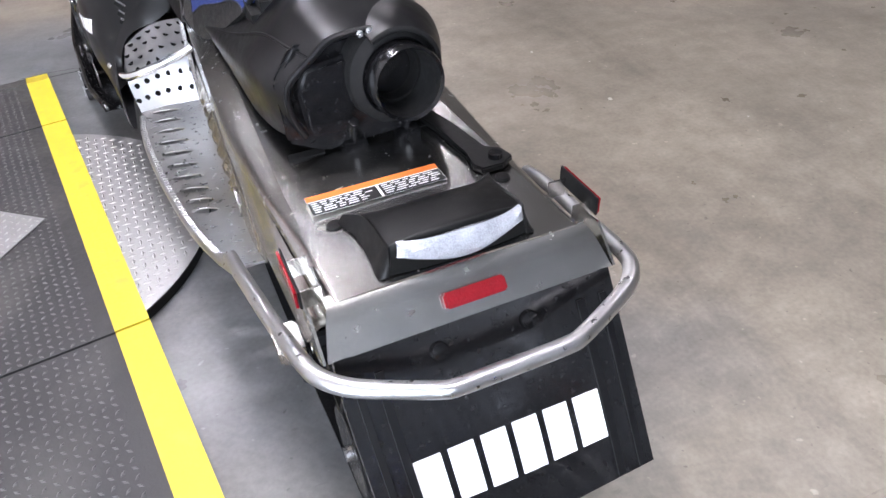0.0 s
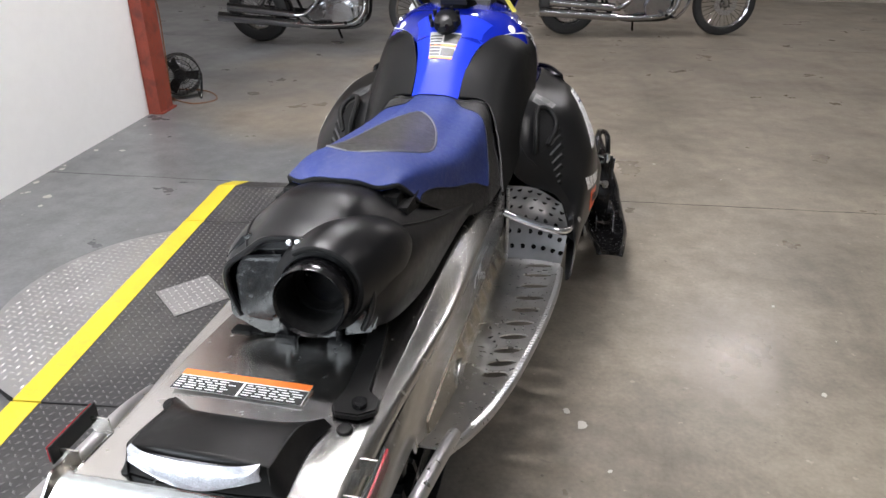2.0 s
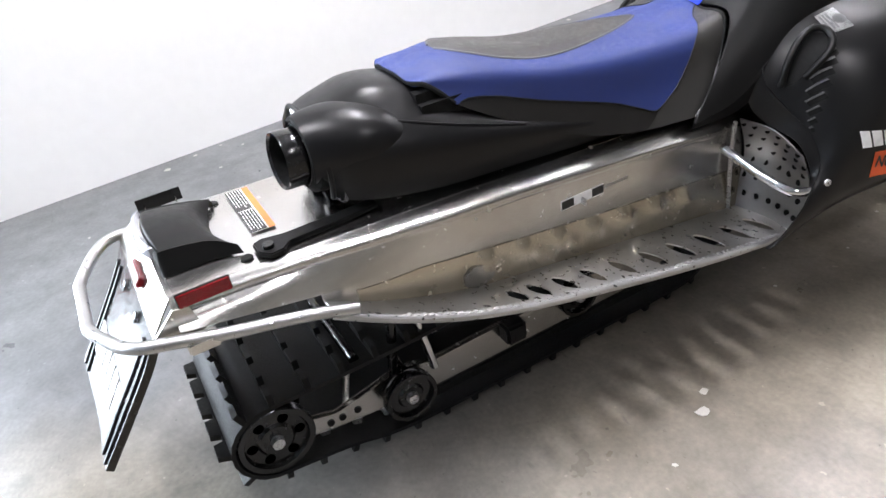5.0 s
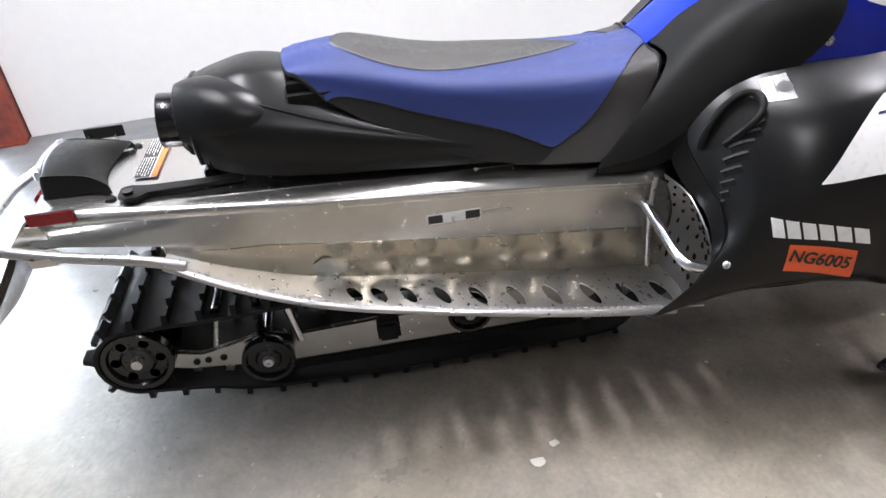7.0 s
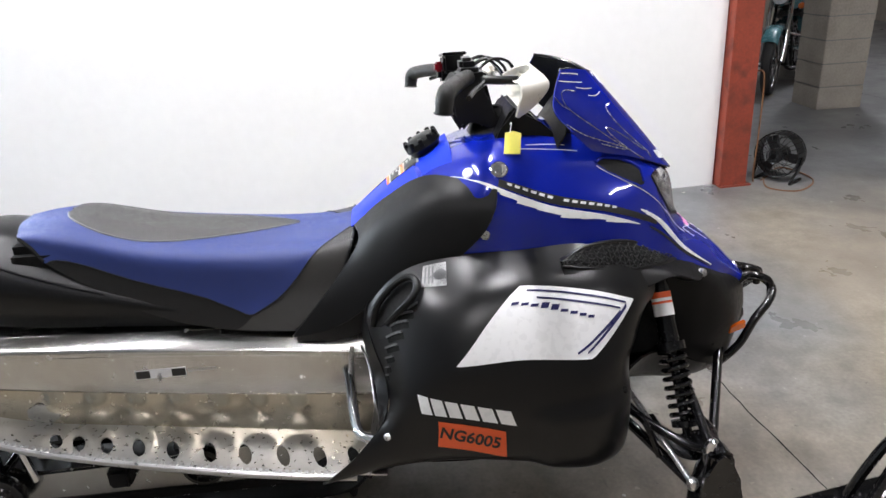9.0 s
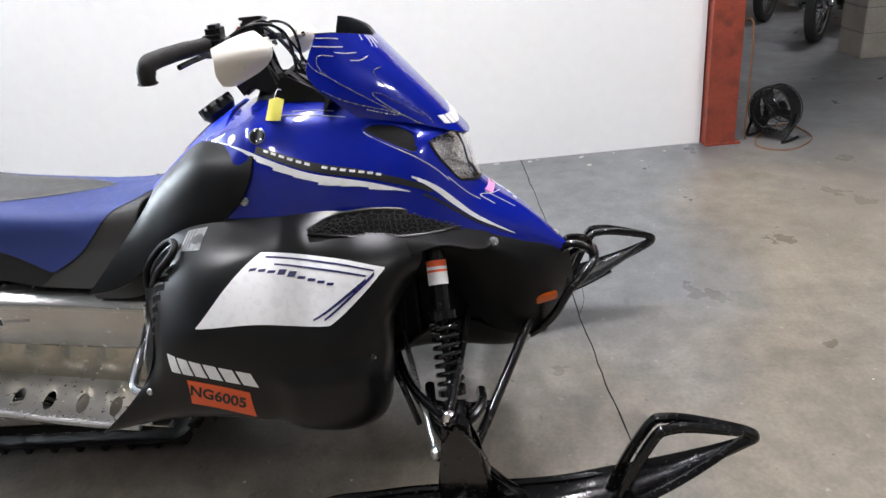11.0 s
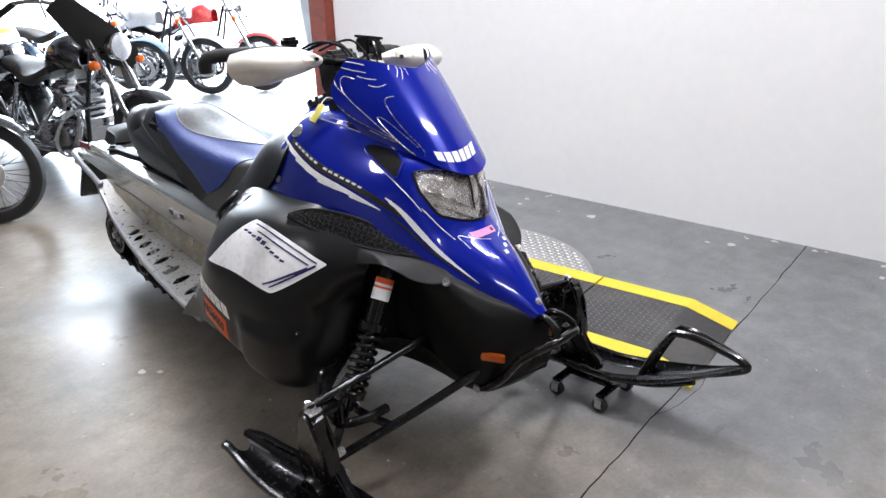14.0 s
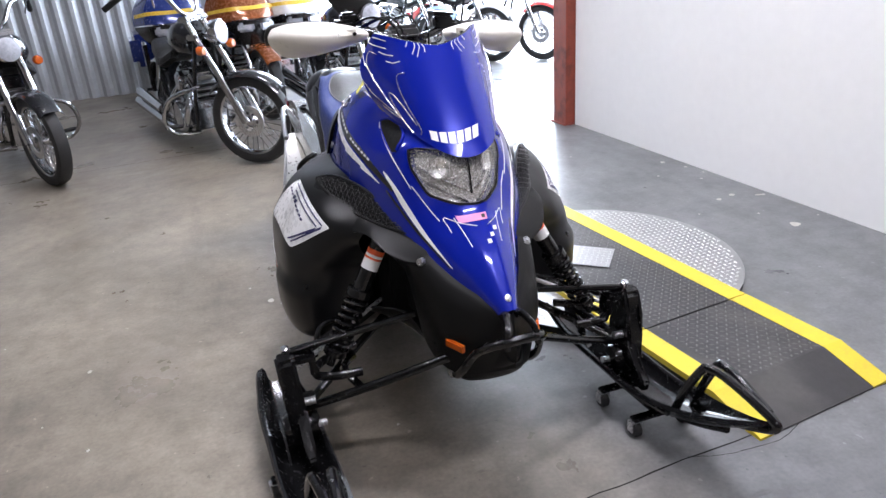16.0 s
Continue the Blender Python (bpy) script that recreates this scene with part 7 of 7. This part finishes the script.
    if fairing:
        F = loft([full([(0, -0.05, R + 0.35), (0.14, -0.1, R + 0.36), (0.22, -0.28, R + 0.38)]), full([(0, 0.0, R + 0.55), (0.19, -0.07, R + 0.55), (0.32, -0.34, R + 0.53)]), full([(0, -0.1, R + 0.72), (0.19, -0.16, R + 0.72), (0.31, -0.4, R + 0.68)]), full([(0, -0.24, R + 0.85), (0.14, -0.28, R + 0.85), (0.23, -0.44, R + 0.8)])])
        part("fairing", patch(F, 0.38, 1, 0, 1, nu=16, nv=24, thick=0.01), paint, ob)
        part("lower_cowl", patch(F, 0, 0.36, 0, 1, nu=8, nv=24, thick=0.01), GLOSS, ob)
        part("stripe", patch(F, 0.52, 0.58, 0.05, 0.95, nu=3, nv=24, lift=0.004, thick=0.004), PAINT_TRIM, ob)
        part("windscreen", patch(loft([full([(0, -0.22, R + 0.84), (0.13, -0.26, R + 0.84), (0.22, -0.42, R + 0.79)]), full([(0, -0.36, R + 1.12), (0.11, -0.39, R + 1.11), (0.18, -0.48, R + 1.05)])]), nu=8, nv=14, thick=0.005), TINT, ob)
        for s in (1, -1):
            part("lamp", box(s * 0.1 - 0.075, s * 0.1 + 0.075, -0.01, 0.025, R + 0.47, R + 0.55, 0.02, pose(0, 0.0, 0, 0, 0, -s * 14)), LENS, ob)
            part("leg_shield", box(s * 0.27 - 0.02, s * 0.27 + 0.02, -0.7, -0.35, 0.25, R + 0.4, 0.02), GLOSS, ob)
    part("side_stand", cyl((-0.13, -0.9, 0.2), (-0.24, -0.86, 0.0), 0.012), GLOSS, ob)
    return ob


PAINT_BLACK = mat("black_motorcycle_paint", (0.01, 0.01, 0.012), 0.2, 0, 0.05, 4, coat=0.7)
PAINT_NAVY = mat("deep_blue_motorcycle_paint", (0.015, 0.03, 0.16), 0.22, 0.2, 0.05, 4, coat=0.7)
PAINT_ORANGE = mat("copper_orange_motorcycle_paint", (0.22, 0.06, 0.012), 0.25, 0.3, 0.05, 4, coat=0.7)
PAINT_WHITE = mat("pearl_white_motorcycle_paint", (0.55, 0.55, 0.55), 0.25, 0, 0.03, 4, coat=0.6)
PAINT_RED = mat("red_motorcycle_paint", (0.5, 0.02, 0.02), 0.25, 0, 0.05, 4, coat=0.6)
PAINT_TRIM = mat("yellow_trim", (0.6, 0.4, 0.04), 0.3, 0, 0.05, 4)
PAINT_PALEBLUE = mat("pale_blue_motorcycle_paint", (0.2, 0.32, 0.5), 0.25, 0.1, 0.05, 4, coat=0.6)
PAINT_TEAL = mat("teal_motorcycle_paint", (0.06, 0.16, 0.18), 0.22, 0.2, 0.05, 4, coat=0.7)


def bike_at(x, y, rx, ry):
    """A pose at the front wheel with the rear wheel lying towards (rx, ry)."""
    return basis((x, y, 0), Vector((-ry, rx, 0)), Vector((-rx, -ry, 0)))


motorcycle("black cruiser with chrome wire wheels and orange signals", PAINT_BLACK, bike_at(0.49, -1.2, 0.26, -0.966), steer=40)
motorcycle("black chopper with tall chrome forks and wire wheels", PAINT_BLACK, bike_at(1.86, -1.5, 0.2, -0.98), steer=20)
motorcycle("deep blue touring motorcycle with a broad fairing", PAINT_NAVY, bike_at(0.8, -3.1, 0.1, -0.99), fairing=True, bags=True, crash=False)
motorcycle("copper and black touring motorcycle with a fairing", PAINT_ORANGE, bike_at(0.1, -2.75, 0.3, -0.95), fairing=True, bags=True)
motorcycle("pearl white touring motorcycle with a fairing", PAINT_WHITE, bike_at(-0.35, -2.9, 0.3, -0.95), fairing=True, bags=True)
draped = motorcycle("black cruiser with a black leather apron slung from its bars", PAINT_BLACK, bike_at(-0.62, -1.25, 0.15, -0.99), steer=12)
apron_S = loft([[(-0.39, -1.5, 1.29), (-0.33, -1.54, 1.26), (-0.28, -1.6, 1.2)], [(-0.53, -1.47, 1.16), (-0.48, -1.5, 1.07), (-0.42, -1.56, 0.98)], [(-0.68, -1.48, 1.03), (-0.64, -1.5, 0.93), (-0.58, -1.55, 0.84)], [(-0.78, -1.5, 0.9), (-0.76, -1.52, 0.84), (-0.73, -1.55, 0.78)]])
apron = patch(apron_S, nu=16, nv=10, thick=0.02)
bmesh.ops.transform(apron, matrix=draped.matrix_world.inverted(), verts=apron.verts)
part("leather_apron", apron, BLACK_VINYL, draped, "black studded leather apron")
motorcycle("pale standard motorcycle in the bright bay", PAINT_WHITE, bike_at(-2.78, -4.3, 0.6, -0.8), crash=False)
motorcycle("red standard motorcycle in the bright bay", PAINT_RED, bike_at(-3.3, -3.98, 0.6, -0.8), crash=False)
motorcycle("pale blue motorcycle in the bright bay", PAINT_PALEBLUE, bike_at(-2.24, -4.7, 0.6, -0.8), crash=False)
motorcycle("white and chrome standard motorcycle with long exhausts", PAINT_WHITE, bike_at(-1.2, 6.35, -0.98, -0.1), crash=False)
motorcycle("black cruiser with long chrome exhausts", PAINT_BLACK, bike_at(1.75, 7.55, -0.98, -0.2))
motorcycle("teal cruiser with chrome fork", PAINT_TEAL, bike_at(-5.17, 5.4, -0.8, 0.6))
motorcycle("black cruiser in the dim showroom", PAINT_BLACK, bike_at(-6.5, 5.4, -0.8, 0.6))

pl = thing("block_pillar", "square pillar of grey concrete blocks", "pillar")
pl["kind"] = "structure"
for k in range(21):
    part("block", box(-4.75, -4.33, 5.42, 5.84, k * 0.205, k * 0.205 + 0.197, 0.006), BLOCK, pl, smooth=False)
part("mortar_core", box(-4.742, -4.338, 5.428, 5.832, 0, 4.35), CEIL, pl, smooth=False)

# floor fan with its cable
fan = thing("floor_fan", "round black wire-cage floor fan", "fan", at=pose(-2.46, 4.04, 0, 0, 0, 35) @ Matrix.Diagonal((0.92, 0.92, 0.92, 1)))
part("stand", tube([(-0.13, 0.08, 0.012), (-0.13, -0.08, 0.012), (-0.15, -0.02, 0.1), (-0.16, 0, 0.19)], 0.01, 6, 8), GLOSS, fan)
part("stand", tube([(0.13, 0.08, 0.012), (0.13, -0.08, 0.012), (0.15, -0.02, 0.1), (0.16, 0, 0.19)], 0.01, 6, 8), GLOSS, fan)
part("drum", lathe([(0.15, -0.05), (0.153, -0.05), (0.153, 0.05), (0.15, 0.05)], 36, basis((0, 0, 0.19), (0, 1, 0), (1, 0, 0)), closed=True), BLACK, fan)
part("motor", cyl((0, 0.06, 0.19), (0, -0.06, 0.19), 0.05), BLACK, fan)
for k in range(3):
    a = 2 * math.pi * k / 3
    part("blade", prism([(0.03, -0.03), (0.13, -0.055), (0.145, 0.03), (0.04, 0.03)], 0.003, pose(0, -0.03, 0.19, 90, 0, 0) @ pose(0, 0, 0, 0, 0, math.degrees(a)) @ pose(0, 0, 0, 22, 0, 0)), BLACK, fan)
for y, rr in ((-0.06, 0.155), (0.06, 0.155), (-0.085, 0.1), (-0.09, 0.05), (0.085, 0.1)):
    part("cage_ring", tube([(rr * math.cos(2 * math.pi * k / 24), y, 0.19 + rr * math.sin(2 * math.pi * k / 24)) for k in range(24)], 0.003, 1, 6, closed=True), GLOSS, fan)
for k in range(28):
    a = 2 * math.pi * k / 28
    c, s = math.cos(a), math.sin(a)
    part("cage_wire", tube([(0.02 * c, -0.092, 0.19 + 0.02 * s), (0.1 * c, -0.085, 0.19 + 0.1 * s), (0.155 * c, -0.06, 0.19 + 0.155 * s), (0.158 * c, 0.0, 0.19 + 0.158 * s), (0.155 * c, 0.06, 0.19 + 0.155 * s)], 0.0018, 2, 5), GLOSS, fan)
tagged(part("power_cable", tube([(-2.52, 3.98, 0.006), (-2.3, 3.9, 0.006), (-2.2, 4.05, 0.006), (-2.4, 4.25, 0.006), (-2.7, 4.2, 0.006), (-2.5, 3.98, 0.006), (-2.46, 3.88, 0.006), (-2.44, 3.87, 0.3), (-2.43, 3.86, 0.68), (-2.45, 3.82, 0.72)], 0.005, 10, 6), CORD), "thin brown power cable lying on the floor", "cable")

# -- the floor's joint, cracks and flakes of paint --
def crack(pts, w, name="floor_crack", label="dark crack in the concrete floor"):
    bm, rows = bmesh.new(), []
    line_pts = curve_pts([(x, y, 0) for x, y in pts], 14)
    for i, p in enumerate(line_pts):
        d = (line_pts[min(i + 1, len(line_pts) - 1)] - line_pts[max(i - 1, 0)]).normalized()
        n = Vector((-d.y, d.x, 0))
        j = 0.006 * noise.noise(p * 9) + 0.003 * noise.noise(p * 40)
        ww = w * (0.7 + 0.6 * noise.noise(p * 17))
        rows.append([bm.verts.new(p + n * (j + s * ww) + Vector((0, 0, 0.0012))) for s in (-0.5, 0.5)])
    for a, b in zip(rows, rows[1:]):
        bm.faces.new((a[0], a[1], b[1], b[0]))
    return tagged(part(name, bm, VOID), label, "crack", kind="structure")


crack([(-2.4, 2.5), (-1.68, 2.56), (-0.9, 2.61), (-0.08, 2.665), (0.68, 2.745), (2.0, 2.86), (4.5, 3.08), (9, 3.45)], 0.007)
crack([(-0.95, 2.61), (-0.8, 2.67), (-0.62, 2.66), (-0.5, 2.63)], 0.003)
crack([(9, -1.2), (4, -1.6), (1, -1.85), (-2, -2.1)], 0.006)
crack([(9, 7.4), (3, 6.9), (-2.6, 6.4), (-8, 6.0)], 0.006)
random.seed(11)
FLAKE = mat("pale_paint_flake", (0.5, 0.48, 0.44), 0.7, 0, 0.1, 20)
spots = [(0.532, 1.038, 0.02), (0.487, 1.091, 0.013), (0.86, 3.33, 0.012), (1.21, 1.85, 0.008), (0.613, 0.867, 0.008), (1.26, 1.33, 0.012), (-2.2, 2.9, 0.02), (-2.15, 2.2, 0.025), (-2.05, 1.4, 0.03), (-2.1, 0.2, 0.02)]
spots += [(random.uniform(-2.2, 3.2), random.uniform(-0.5, 4.2), random.uniform(0.003, 0.007)) for _ in range(26)]
for _ in range(22):
    yy = random.uniform(0.3, 3.5)
    spots.append((wall_x(yy) + 0.03 + 0.3 * random.random() ** 2, yy, random.uniform(0.006, 0.02)))
for x, y, r in spots:
    n = 9
    o = [(x + r * random.uniform(0.5, 1.1) * math.cos(2 * math.pi * k / n), y + r * random.uniform(0.5, 1.1) * math.sin(2 * math.pi * k / n)) for k in range(n)]
    tagged(part("paint_flake", prism(o, 0.0012, pose(0, 0, 0.0005)), FLAKE, smooth=False), "small pale paint flake stuck on the floor", "flake", "paint flakes")
